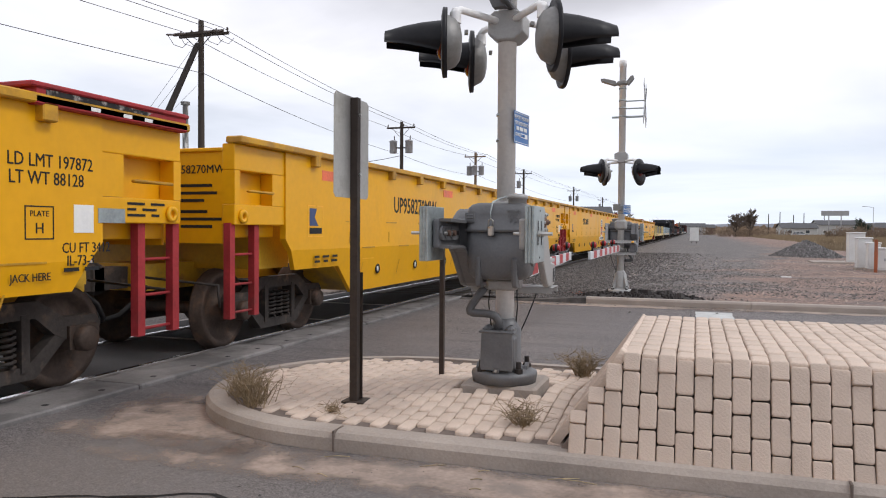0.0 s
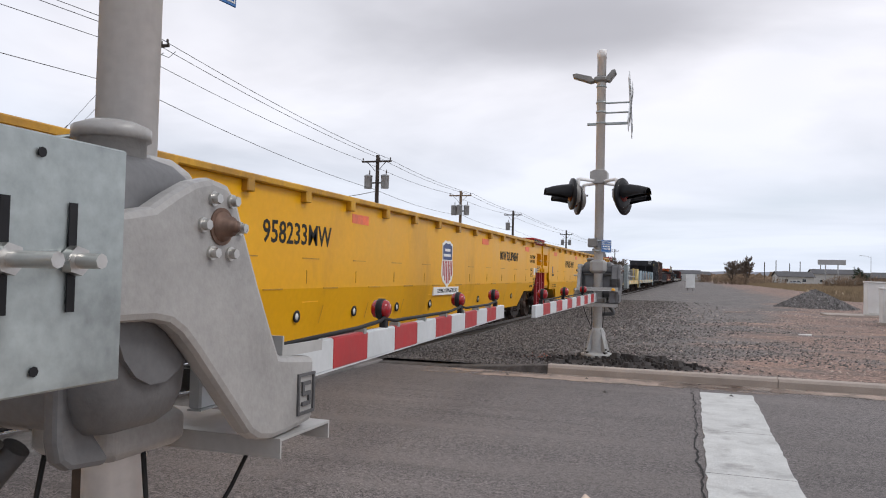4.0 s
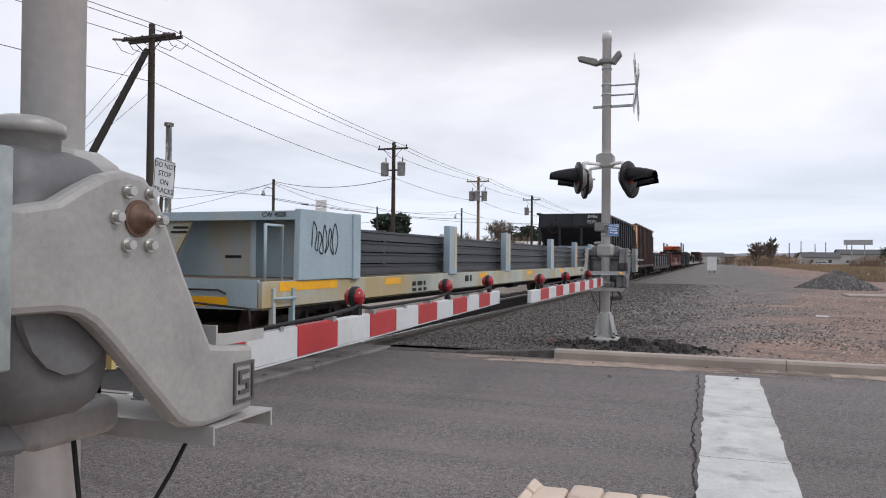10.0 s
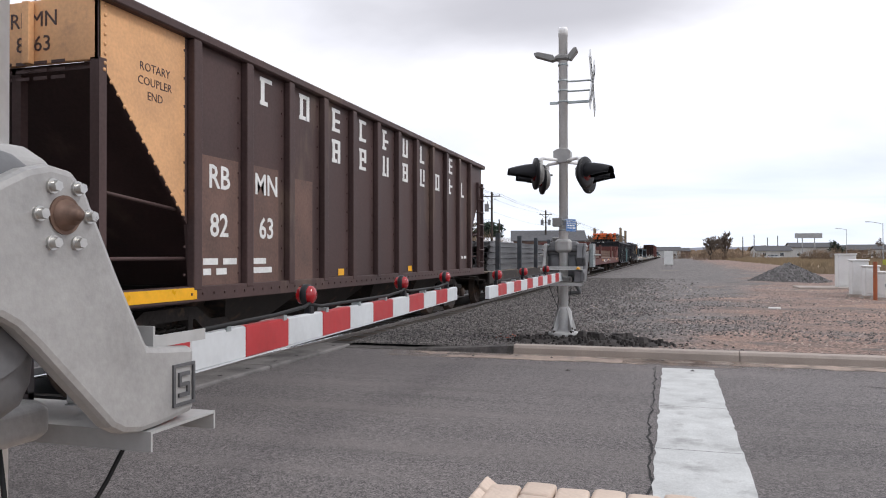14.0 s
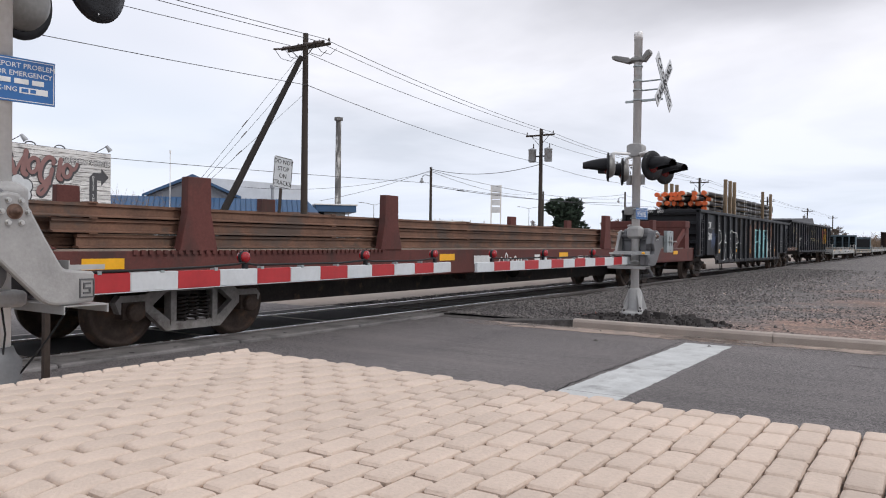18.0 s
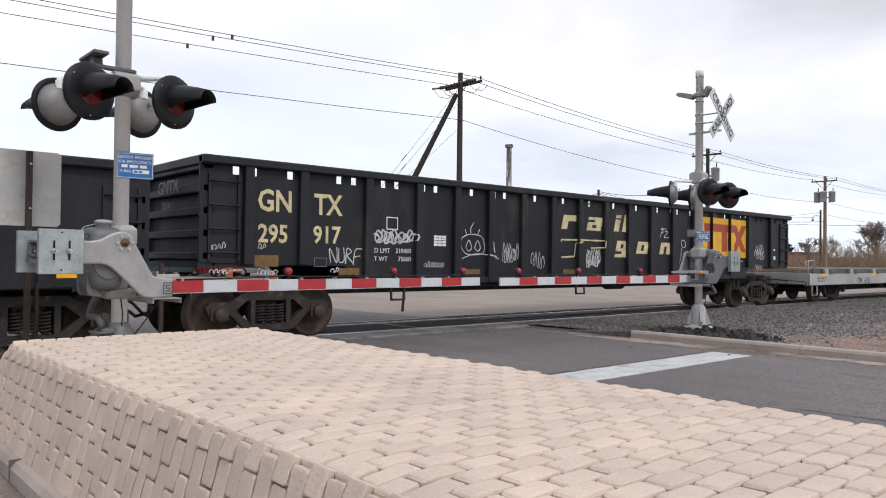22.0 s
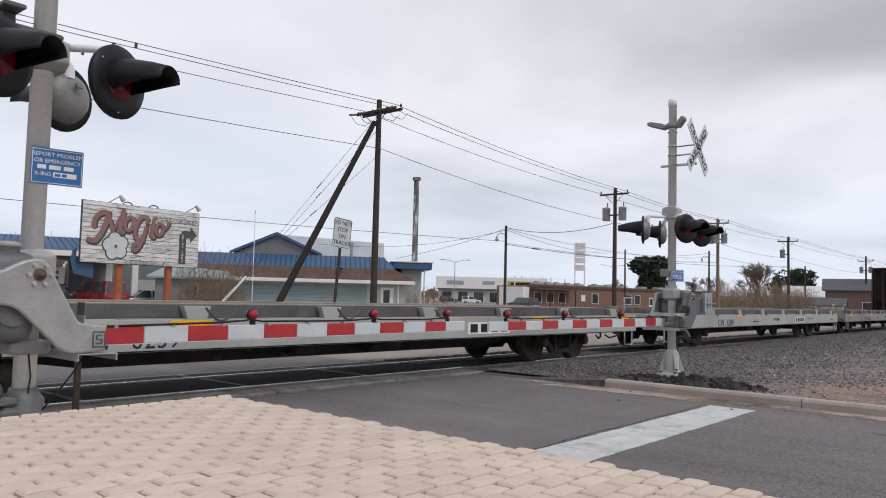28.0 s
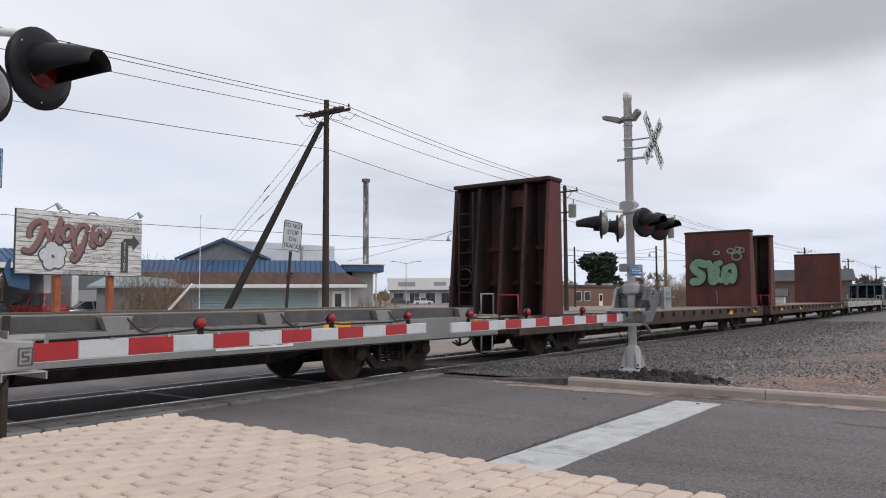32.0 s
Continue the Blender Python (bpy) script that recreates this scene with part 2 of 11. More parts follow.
# ---- mesh tools: G gathers corners and faces of one mesh ----
class G:
    def __init__(self):
        self.v, self.f, self.smooth = [], [], []

    def put(self, verts, faces, smooth=False):
        k = len(self.v)
        self.v += [tuple(p) for p in verts]
        self.f += [tuple(k + i for i in q) for q in faces]
        self.smooth += [smooth] * len(faces)
        return self

    def box(self, x0, x1, y0, y1, z0, z1):
        v = [(x, y, z) for z in (z0, z1) for y in (y0, y1) for x in (x0, x1)]
        return self.put(v, [(0, 2, 3, 1), (4, 5, 7, 6), (0, 1, 5, 4), (2, 6, 7, 3), (0, 4, 6, 2), (1, 3, 7, 5)])

    def soft(self, x0, x1, y0, y1, z0, z1, b=0.01):
        """A box with chamfered edges."""
        b = min(b, (x1 - x0) * 0.45, (y1 - y0) * 0.45, (z1 - z0) * 0.45)
        rings = [(b, z0), (0, z0 + b), (0, z1 - b), (b, z1)]
        v = []
        for i, (o, z) in enumerate(rings):
            o2 = b + o if i in (0, 3) else b
            X0, X1, Y0, Y1 = x0 + o, x1 - o, y0 + o, y1 - o
            v += [(X0 + b, Y0, z), (X1 - b, Y0, z), (X1, Y0 + b, z), (X1, Y1 - b, z), (X1 - b, Y1, z), (X0 + b, Y1, z), (X0, Y1 - b, z), (X0, Y0 + b, z)]
        f = [tuple(range(7, -1, -1)), tuple(range(24, 32))]
        for r in range(3):
            f += [(r * 8 + i, r * 8 + (i + 1) % 8, r * 8 + 8 + (i + 1) % 8, r * 8 + 8 + i) for i in range(8)]
        return self.put(v, f)

    def prism(self, pts, axis, a, b, smooth=False):
        """A flat outline pushed along x, y or z from a to b. The outline gives the two other coordinates in order."""
        def at(p, q):
            return {"x": (q, p[0], p[1]), "y": (p[0], q, p[1]), "z": (p[0], p[1], q)}[axis]
        n = len(pts)
        v = [at(p, a) for p in pts] + [at(p, b) for p in pts]
        f = [tuple(range(n - 1, -1, -1)), tuple(range(n, 2 * n))] + [(i, (i + 1) % n, n + (i + 1) % n, n + i) for i in range(n)]
        area = sum(pts[i][0] * pts[(i + 1) % n][1] - pts[(i + 1) % n][0] * pts[i][1] for i in range(n))
        if (area > 0) == (axis == "y"):
            f = [q[::-1] for q in f]
        if a > b:
            f = [q[::-1] for q in f]
        return self.put(v, f, smooth)

    def cyl(self, p, q, r, r2=None, n=12, cap=True):
        """A round bar from p to q."""
        p, q = Vector(p), Vector(q)
        r2 = r if r2 is None else r2
        d = (q - p).normalized()
        a = d.orthogonal().normalized()
        c = d.cross(a)
        ring = [(math.cos(2 * math.pi * i / n), math.sin(2 * math.pi * i / n)) for i in range(n)]
        v = [p + r * (u * a + w * c) for u, w in ring] + [q + r2 * (u * a + w * c) for u, w in ring]
        self.put(v, [(i, (i + 1) % n, n + (i + 1) % n, n + i) for i in range(n)], True)
        if cap:
            self.put(v[:n], [tuple(range(n - 1, -1, -1))])
            self.put(v[n:], [tuple(range(n))])
        return self

    def tube(self, pts, r, n=8):
        """A bar swept along points in one piece, with mitred bends and closed ends."""
        p = [Vector(q) for q in pts]
        p = [q for i, q in enumerate(p) if i == 0 or (q - p[i - 1]).length > 1e-5]
        if len(p) < 2:
            return self
        way = [(b - a).normalized() for a, b in zip(p, p[1:])]
        u = way[0].orthogonal().normalized()
        v = []
        for i, q in enumerate(p):
            d = way[0] if i == 0 else way[-1] if i == len(p) - 1 else (way[i - 1] + way[i])
            d = d.normalized() if d.length > 1e-4 else way[i]
            wide = 1.0 if i in (0, len(p) - 1) else min(1.6, 1 / max(0.4, d.dot(way[i])))
            u = (u - d * u.dot(d)).normalized()
            w = d.cross(u)
            v += [q + (u * math.cos(2 * math.pi * k / n) + w * math.sin(2 * math.pi * k / n)) * r * wide for k in range(n)]
        m = len(p)
        self.put(v, [(j * n + k, j * n + (k + 1) % n, (j + 1) * n + (k + 1) % n, (j + 1) * n + k) for j in range(m - 1) for k in range(n)], True)
        k = len(self.v) - len(v)
        self.f += [tuple(k + i for i in range(n - 1, -1, -1)), tuple(k + (m - 1) * n + i for i in range(n))]
        self.smooth += [False, False]
        return self

    def lathe(self, profile, base, axis="z", n=24):
        """A turned shape: profile of (radius, along) from base along the axis."""
        base = Vector(base)
        e = {"x": (Vector((0, 1, 0)), Vector((0, 0, 1)), Vector((1, 0, 0))), "y": (Vector((0, 0, 1)), Vector((1, 0, 0)), Vector((0, 1, 0))), "z": (Vector((1, 0, 0)), Vector((0, 1, 0)), Vector((0, 0, 1)))}
        a, c, d = e[axis] if isinstance(axis, str) else axis
        v = []
        for r, h in profile:
            v += [base + d * h + r * (math.cos(2 * math.pi * i / n) * a + math.sin(2 * math.pi * i / n) * c) for i in range(n)]
        f = []
        for k in range(len(profile) - 1):
            f += [(k * n + i, k * n + (i + 1) % n, (k + 1) * n + (i + 1) % n, (k + 1) * n + i) for i in range(n)]
        return self.put(v, f, True)

    def mesh(self, name, material=None):
        me = bpy.data.meshes.new(name)
        me.from_pydata(self.v, [], self.f)
        me.polygons.foreach_set("use_smooth", self.smooth)
        if material:
            me.materials.append(material)
        me.update()
        return me


def part(name, g, material, parent=None, label="", bevel=0.0):
    """Links one gathered mesh as an object under its thing or part."""
    ob = new(name, g.mesh(name, material) if isinstance(g, G) else g)
    if parent is not None:
        ob.parent = parent
    if label:
        ob["label"] = label
    if bevel:
        mod = ob.modifiers.new("bevel", "BEVEL")
        mod.width, mod.segments, mod.limit_method, mod.angle_limit = bevel, 2, "ANGLE", radians(40)
    return ob


def thing(name, label, category, group="", at=None, kind=""):
    """An Empty at the base of a thing that has parts."""
    ob = tagged(new(name), label, category, group, kind)
    ob.empty_display_size = 0.2
    if at is not None:
        ob.matrix_world = at if isinstance(at, Matrix) else Matrix.Translation(at)
    return ob


def letters(text, size, m=None, extrude=0.002, spacing=1.0, align="CENTER", bold=0.0):
    """The mesh of a word in the built-in font, upright in the x-z plane after m."""
    cu = bpy.data.curves.new("word", "FONT")
    cu.body, cu.size, cu.extrude, cu.align_x, cu.align_y, cu.resolution_u = text, size, extrude, align, "CENTER", 2
    cu.space_character, cu.offset = spacing, bold * size
    ob = bpy.data.objects.new("word", cu)
    me = bpy.data.meshes.new_from_object(ob)
    bpy.data.objects.remove(ob)
    bpy.data.curves.remove(cu)
    if m is not None:
        me.transform(m)
    return me


def word(name, text, size, m, material, parent, label="", wide=1.0, spacing=1.0, align="CENTER", bold=0.0):
    me = letters(text, size, m @ Matrix.Diagonal((wide, 1, 1, 1)), spacing=spacing, align=align, bold=bold)
    me.materials.append(material)
    return part(name, me, material, parent, label)


def side(y, z, x=1.53):
    """A pose for writing on the +x side of a car: it reads towards +y."""
    return Matrix.Translation((x, y, z)) @ Matrix(((0, 0, 1, 0), (1, 0, 0, 0), (0, 1, 0, 0), (0, 0, 0, 1)))




def aggregate(name, base, light, dark, run=0.12, stones=75, relief=0.006, patch=0.9, spread=0.45, beyond=None, edge=(5.2, 8.2), worn=None):
    """Worn asphalt: stones in a dark binder, long streaks of wear along x, pale and dark blotches."""
    m = bpy.data.materials.new(name)
    m.use_nodes = True
    n, l = m.node_tree.nodes, m.node_tree.links
    b = n["Principled BSDF"]
    co, mp = n.new("ShaderNodeTexCoord"), n.new("ShaderNodeMapping")
    mp.inputs["Scale"].default_value = (run, 1.6, 1)
    l.new(co.outputs["Object"], mp.inputs["Vector"])

    def tex(kind, scale, src, detail=4):
        t = n.new(kind)
        t.inputs["Scale"].default_value = scale
        if kind == "ShaderNodeTexNoise":
            t.inputs["Detail"].default_value = detail
        l.new(src, t.inputs["Vector"])
        return t.outputs["Fac"] if kind == "ShaderNodeTexNoise" else t.outputs["Color"]

    def span(src, a0, a1, b0, b1):
        k = n.new("ShaderNodeMapRange")
        for key, val in zip(("From Min", "From Max", "To Min", "To Max"), (a0, a1, b0, b1)):
            k.inputs[key].default_value = val
        l.new(src, k.inputs["Value"])
        return k.outputs[0]

    def times(c, f):
        k = n.new("ShaderNodeMix")
        k.data_type, k.blend_type = "RGBA", "MULTIPLY"
        k.inputs["Factor"].default_value = 1.0
        l.new(c, k.inputs["A"])
        l.new(f, k.inputs["B"])
        return k.outputs["Result"]

    def blend(c, colour, f):
        k = n.new("ShaderNodeMix")
        k.data_type = "RGBA"
        l.new(f, k.inputs["Factor"])
        l.new(c, k.inputs["A"])
        k.inputs["B"].default_value = (*colour, 1)
        return k.outputs["Result"]

    rgb = n.new("ShaderNodeRGB")
    rgb.outputs[0].default_value = (*base, 1)
    src, wear = rgb.outputs[0], 0.6
    if beyond:
        # another soil takes over past a ragged edge along x
        xyz, add = n.new("ShaderNodeSeparateXYZ"), n.new("ShaderNodeMath")
        l.new(co.outputs["Object"], xyz.inputs[0])
        l.new(xyz.outputs[0], add.inputs[0])
        l.new(span(tex("ShaderNodeTexNoise", 0.45, co.outputs["Object"], 8), 0.3, 0.7, -2.6, 2.6), add.inputs[1])
        far = n.new("ShaderNodeMath")
        l.new(add.outputs[0], far.inputs[0])
        l.new(span(xyz.outputs[1], 18, 60, 0, -6), far.inputs[1])
        mask = span(far.outputs[0], *edge, 0, 1)
        src = blend(src, beyond, mask)
    stone = tex("ShaderNodeTexVoronoi", stones, co.outputs["Object"])
    grey = n.new("ShaderNodeSeparateColor")
    l.new(stone, grey.inputs[0])
    col = times(src, span(grey.outputs[0], 0, 1, 1 - spread, 1 + spread))
    col = times(col, span(tex("ShaderNodeTexNoise", 22, co.outputs["Object"], 6), 0.3, 0.7, 0.72, 1.28))
    pale = span(tex("ShaderNodeTexNoise", patch, mp.outputs[0], 6), 0.52, 0.72, 0, wear)
    if beyond:
        keep = n.new("ShaderNodeMath")
        keep.operation = "MULTIPLY"
        l.new(pale, keep.inputs[0])
        l.new(span(mask, 0, 1, 0.15, 1.2), keep.inputs[1])
        pale = keep.outputs[0]
    col = blend(col, light, pale)
    col = blend(col, dark, span(tex("ShaderNodeTexNoise", 1.7 if not beyond else 0.8, mp.outputs[0], 7), 0.52 if beyond else 0.56, 0.74 if not beyond else 0.66, 0, 0.5 if not beyond else 0.7))
    col = times(col, span(tex("ShaderNodeTexNoise", 0.35, co.outputs["Object"], 5), 0.3, 0.7, 0.85, 1.15))
    if worn:
        # an older, paler surface before the island
        part_y, shifted = n.new("ShaderNodeSeparateXYZ"), n.new("ShaderNodeMath")
        l.new(co.outputs["Object"], part_y.inputs[0])
        l.new(part_y.outputs[1], shifted.inputs[0])
        l.new(span(tex("ShaderNodeTexNoise", 0.9, co.outputs["Object"], 7), 0.3, 0.7, -0.8, 0.8), shifted.inputs[1])
        col = blend(col, worn, span(shifted.outputs[0], 4.9, 3.3, 0, 0.6))
    l.new(col, b.inputs["Base Color"])
    b.inputs["Roughness"].default_value = 0.82
    bp = n.new("ShaderNodeBump")
    bp.inputs["Strength"].default_value, bp.inputs["Distance"].default_value = 0.6, relief
    l.new(grey.outputs[0], bp.inputs["Height"])
    l.new(bp.outputs[0], b.inputs["Normal"])
    return m


ASPHALT = aggregate("asphalt", (0.134, 0.121, 0.118), (0.185, 0.165, 0.157), (0.066, 0.060, 0.059), stones=130, spread=0.8, worn=(0.185, 0.166, 0.155))
CONCRETE = mat("kerb_concrete", (0.36, 0.31, 0.27), 0.85, var=0.15, scale=1.6, fine=60, bump=0.3)
PAVER = mat("tan_paver", (0.57, 0.46, 0.378), 0.85, var=0.10, scale=1.5, fine=70, bump=0.4, per_piece=0.22, stain=(0.47, 0.37, 0.30), stain_at=0.68)
MORTAR = mat("paver_joint", (0.15, 0.118, 0.10), 0.95, var=0.2, scale=6)
BALLAST = mat("ballast_stone", (0.125, 0.114, 0.108), 0.9, var=0.35, scale=10, fine=40, bump=0.4, per_piece=0.8)
GRAVEL = aggregate("dirt_lot", (0.130, 0.117, 0.110), (0.31, 0.195, 0.14), (0.085, 0.080, 0.078), 1.0, 26, 0.02, 0.3, 0.7, (0.205, 0.134, 0.105))
DRYGRASS = mat("dry_grass", (0.27, 0.205, 0.13), 0.95, var=0.3, scale=0.15, fine=8, bump=0.6)
STEEL = mat("rail_steel", (0.30, 0.27, 0.25), 0.45, metal=0.7, var=0.2, scale=5, bump=0.1)
RAILTOP = mat("polished_rail_head", (0.75, 0.74, 0.73), 0.22, metal=1.0, var=0.08, scale=8, bump=0.03)
TIE = mat("creosoted_tie", (0.07, 0.055, 0.045), 0.9, var=0.3, scale=6, bump=0.4)
PANEL = mat("crossing_panel", (0.22, 0.205, 0.198), 0.85, var=0.25, scale=1.2, fine=60, bump=0.3, stain=(0.105, 0.098, 0.095), stain_at=0.53)
RUBBER = mat("black_rubber", (0.025, 0.024, 0.025), 0.8, var=0.3, scale=3)
MAST = mat("aluminium_paint", (0.84, 0.83, 0.815), 0.5, metal=0.0, var=0.1, scale=4, bump=0.06, stain=(0.60, 0.56, 0.51), stain_at=0.66, streak=6)
CASTING = mat("grey_painted_casting", (0.335, 0.328, 0.318), 0.42, metal=0.1, var=0.12, scale=5, fine=60, bump=0.12)
DARKCAST = mat("dark_grey_casting", (0.115, 0.115, 0.118), 0.55, metal=0.25, var=0.15, scale=5, fine=70, bump=0.15)
GALV = mat("galvanised_plate", (0.36, 0.40, 0.40), 0.45, metal=0.6, var=0.18, scale=9, fine=45, bump=0.05)
BLACK = mat("black_paint", (0.013, 0.013, 0.015), 0.45, var=0.2, scale=6, bump=0.05)
WHITE = mat("white_reflective", (0.57, 0.59, 0.60), 0.45, var=0.07, scale=4, bump=0.03, stain=(0.5, 0.5, 0.48), stain_at=0.72)
RED = mat("red_reflective", (0.41, 0.026, 0.03), 0.4, var=0.1, scale=5, bump=0.03)
REDLENS = mat("red_lens", (0.30, 0.008, 0.012), 0.15, var=0.1, scale=8, bump=0.02, spec=0.6)
DARKLENS = mat("unlit_red_lens", (0.12, 0.006, 0.008), 0.2, var=0.1, scale=8, bump=0.02)
YELLOW = mat("yellow_car_paint", (0.76, 0.375, 0.004), 0.38, var=0.06, scale=0.8, fine=12, bump=0.03, stain=(0.62, 0.30, 0.010), stain_at=0.62, streak=2.5, spec=0.3)
CARRED = mat("faded_red_paint", (0.33, 0.030, 0.035), 0.6, var=0.2, scale=2, bump=0.1, stain=(0.20, 0.035, 0.035), stain_at=0.6, spec=0.3)
TAN = mat("tan_car_paint", (0.62, 0.47, 0.19), 0.5, var=0.1, scale=1.2, bump=0.05, stain=(0.42, 0.33, 0.17), stain_at=0.63)
BLUEGREY = mat("blue_grey_car_paint", (0.33, 0.42, 0.47), 0.55, var=0.14, scale=1.3, bump=0.06, stain=(0.45, 0.42, 0.34), stain_at=0.6, streak=2)
CARBLACK = mat("black_car_paint", (0.021, 0.022, 0.025), 0.5, var=0.25, scale=1.5, bump=0.05, stain=(0.05, 0.042, 0.036), stain_at=0.64, streak=3)
HOPBLACK = mat("hopper_black", (0.036, 0.037, 0.042), 0.5, var=0.2, scale=1.3, bump=0.05, stain=(0.058, 0.056, 0.056), stain_at=0.62, streak=3)
HOPBROWN = mat("hopper_brown", (0.074, 0.046, 0.043), 0.55, var=0.2, scale=1.3, bump=0.08, stain=(0.13, 0.09, 0.07), stain_at=0.63, streak=3)
HOPTAN = mat("hopper_tan_end", (0.66, 0.36, 0.17), 0.6, var=0.15, scale=1.5, bump=0.05, stain=(0.30, 0.17, 0.1), stain_at=0.63)
OXIDE = mat("oxide_red_car_paint", (0.115, 0.042, 0.036), 0.65, var=0.2, scale=1.5, bump=0.1, stain=(0.07, 0.04, 0.035), stain_at=0.6, streak=2)
FLATGREY = mat("light_grey_car_paint", (0.37, 0.37, 0.352), 0.55, var=0.12, scale=1.3, bump=0.06, stain=(0.27, 0.25, 0.23), stain_at=0.62, streak=2)
DECK = mat("weathered_deck_wood", (0.20, 0.165, 0.135), 0.9, var=0.3, scale=2, fine=25, bump=0.4, per_piece=0.5)
NEWRAIL = mat("new_rail_steel", (0.095, 0.098, 0.106), 0.45, metal=0.5, var=0.2, scale=1.2, bump=0.05)
RUSTRAIL = mat("rusty_rail", (0.16, 0.085, 0.055), 0.8, var=0.3, scale=2.5, bump=0.2, stain=(0.10, 0.07, 0.055), stain_at=0.55)
BOGIE = mat("bogie_iron", (0.042, 0.036, 0.033), 0.75, var=0.3, scale=5, bump=0.2, stain=(0.11, 0.075, 0.055), stain_at=0.62)
WHEEL = mat("wheel_iron", (0.075, 0.055, 0.045), 0.65, metal=0.3, var=0.25, scale=5, bump=0.15, stain=(0.13, 0.08, 0.055), stain_at=0.6)
WOOD = mat("pole_wood", (0.058, 0.047, 0.040), 0.9, var=0.25, scale=4, fine=30, bump=0.4, streak=8)
POST = mat("brown_sign_post", (0.060, 0.047, 0.040), 0.6, metal=0.3, var=0.2, scale=5, bump=0.1)
INK = mat("black_lettering", (0.02, 0.02, 0.022), 0.6, var=0.1)
CHALK = mat("white_lettering", (0.72, 0.72, 0.70), 0.6, var=0.1, scale=6)
ROADPAINT = mat("road_paint", (0.50, 0.51, 0.50), 0.75, var=0.15, scale=3, fine=60, bump=0.4, stain=(0.32, 0.32, 0.315), stain_at=0.6)
BRACKET = mat("grey_bracket_paint", (0.37, 0.368, 0.36), 0.5, var=0.1, scale=5, bump=0.06)


# ---- ground: one sheet to the horizon, the road across the track, kerbs ----
def sheet(name, x0, x1, y0, y1, z, material, label, category, nx=1, ny=1, kind="structure", rise=None):
    g = G()
    v = [(x0 + (x1 - x0) * i / nx, y0 + (y1 - y0) * j / ny) for j in range(ny + 1) for i in range(nx + 1)]
    v = [(x, y, z + (rise(x, y) if rise else 0)) for x, y in v]
    g.put(v, [(j * (nx + 1) + i, j * (nx + 1) + i + 1, (j + 1) * (nx + 1) + i + 1, (j + 1) * (nx + 1) + i) for j in range(ny) for i in range(nx)], bool(rise))
    return tagged(part(name, g, material), label, category, kind=kind)


FARLAND = mat("pale_dirt", (0.27, 0.225, 0.19), 0.95, var=0.18, scale=0.3, fine=12, bump=0.5, stain=(0.24, 0.21, 0.185), stain_at=0.55)
sheet("ground", -3000, 3000, -2000, 4000, -0.14, DRYGRASS, "dry tan grassland reaching to the horizon", "ground")
sheet("road", 1.36, 200, -30, 15.0, 0.0, ASPHALT, "worn dark grey asphalt road leading to the railway crossing", "road")
sheet("road_beyond", -120, -1.36, -30, 15.0, 0.0, ASPHALT, "worn dark grey asphalt road beyond the railway crossing", "road")
sheet("west_ground", -120, -1.9, 15.0, 420, -0.03, FARLAND, "pale bare dirt beside the railway", "ground")


def lot_rise(x, y):
    k = noise.noise(Vector((x * 0.35, y * 0.3, 0))) * 0.05 + noise.noise(Vector((x * 1.3, y * 1.3, 4))) * 0.018
    return k * min(1.0, max(0.0, (y - 15.4) / 2.0))


sheet("dirt_lot", 1.3, 26, 15.2, 75, 0.06, GRAVEL, "bare reddish dirt and gravel beside the track", "ground", 60, 140, rise=lot_rise)
sheet("dirt_lot_far", 1.3, 20, 75, 420, 0.05, GRAVEL, "bare gravel strip along the railway", "ground")
sheet("east_lot", 26, 60, 15.2, 75, 0.05, GRAVEL, "bare gravel lot", "ground")

# stop line in worn lengths, gutter, cracks
line = thing("stop_line", "worn pale grey painted stop line on the asphalt", "road marking", kind="structure", at=(6.12, 0, 0))
for y0, y1 in ((8.2, 10.05), (10.06, 11.70), (11.71, 14.18)):
    g = G()
    n = 14
    r = random.Random(int(y0 * 10))
    ys = [y0 + (y1 - y0) * i / n for i in range(n + 1)]
    lo = [0.0 + r.uniform(-0.012, 0.012) for _ in ys]
    hi = [0.61 + r.uniform(-0.01, 0.01) for _ in ys]
    v = [(a, y, 0.006) for a, y in zip(lo, ys)] + [(b, y, 0.006) for b, y in zip(hi, ys)] + [(a, y, 0.0) for a, y in zip(lo, ys)] + [(b, y, 0.0) for b, y in zip(hi, ys)]
    k = n + 1
    g.put(v, [(i, k + i, k + i + 1, i + 1) for i in range(n)] + [(2 * k + i, i, i + 1, 2 * k + i + 1) for i in range(n)] + [(k + i, 3 * k + i, 3 * k + i + 1, k + i + 1) for i in range(n)])
    part("painted_length", g, ROADPAINT, line)


TAR = mat("tar_crack", (0.018, 0.017, 0.017), 0.7, var=0.2)


def crack(pts, w, seed):
    r = random.Random(seed)
    fine = []
    for p, q in zip(pts, pts[1:]):
        n = max(2, int(math.dist(p, q) / 0.12))
        for i in range(n):
            t = i / n
            fine.append((p[0] + (q[0] - p[0]) * t + r.uniform(-0.025, 0.025), p[1] + (q[1] - p[1]) * t + r.uniform(-0.025, 0.025)))
    fine.append(pts[-1])
    g = G()
    for (a, b), (c, d) in zip(fine, fine[1:]):
        k = Vector((-(d - b), c - a)).normalized() * w * r.uniform(0.25, 0.6)
        g.put([(a - k.x, b - k.y, 0.004), (c - k.x, d - k.y, 0.004), (c + k.x, d + k.y, 0.004), (a + k.x, b + k.y, 0.004)], [(0, 1, 2, 3)])
    return tagged(part("road_crack", g, TAR), "dark crack in the worn asphalt", "crack", kind="structure")


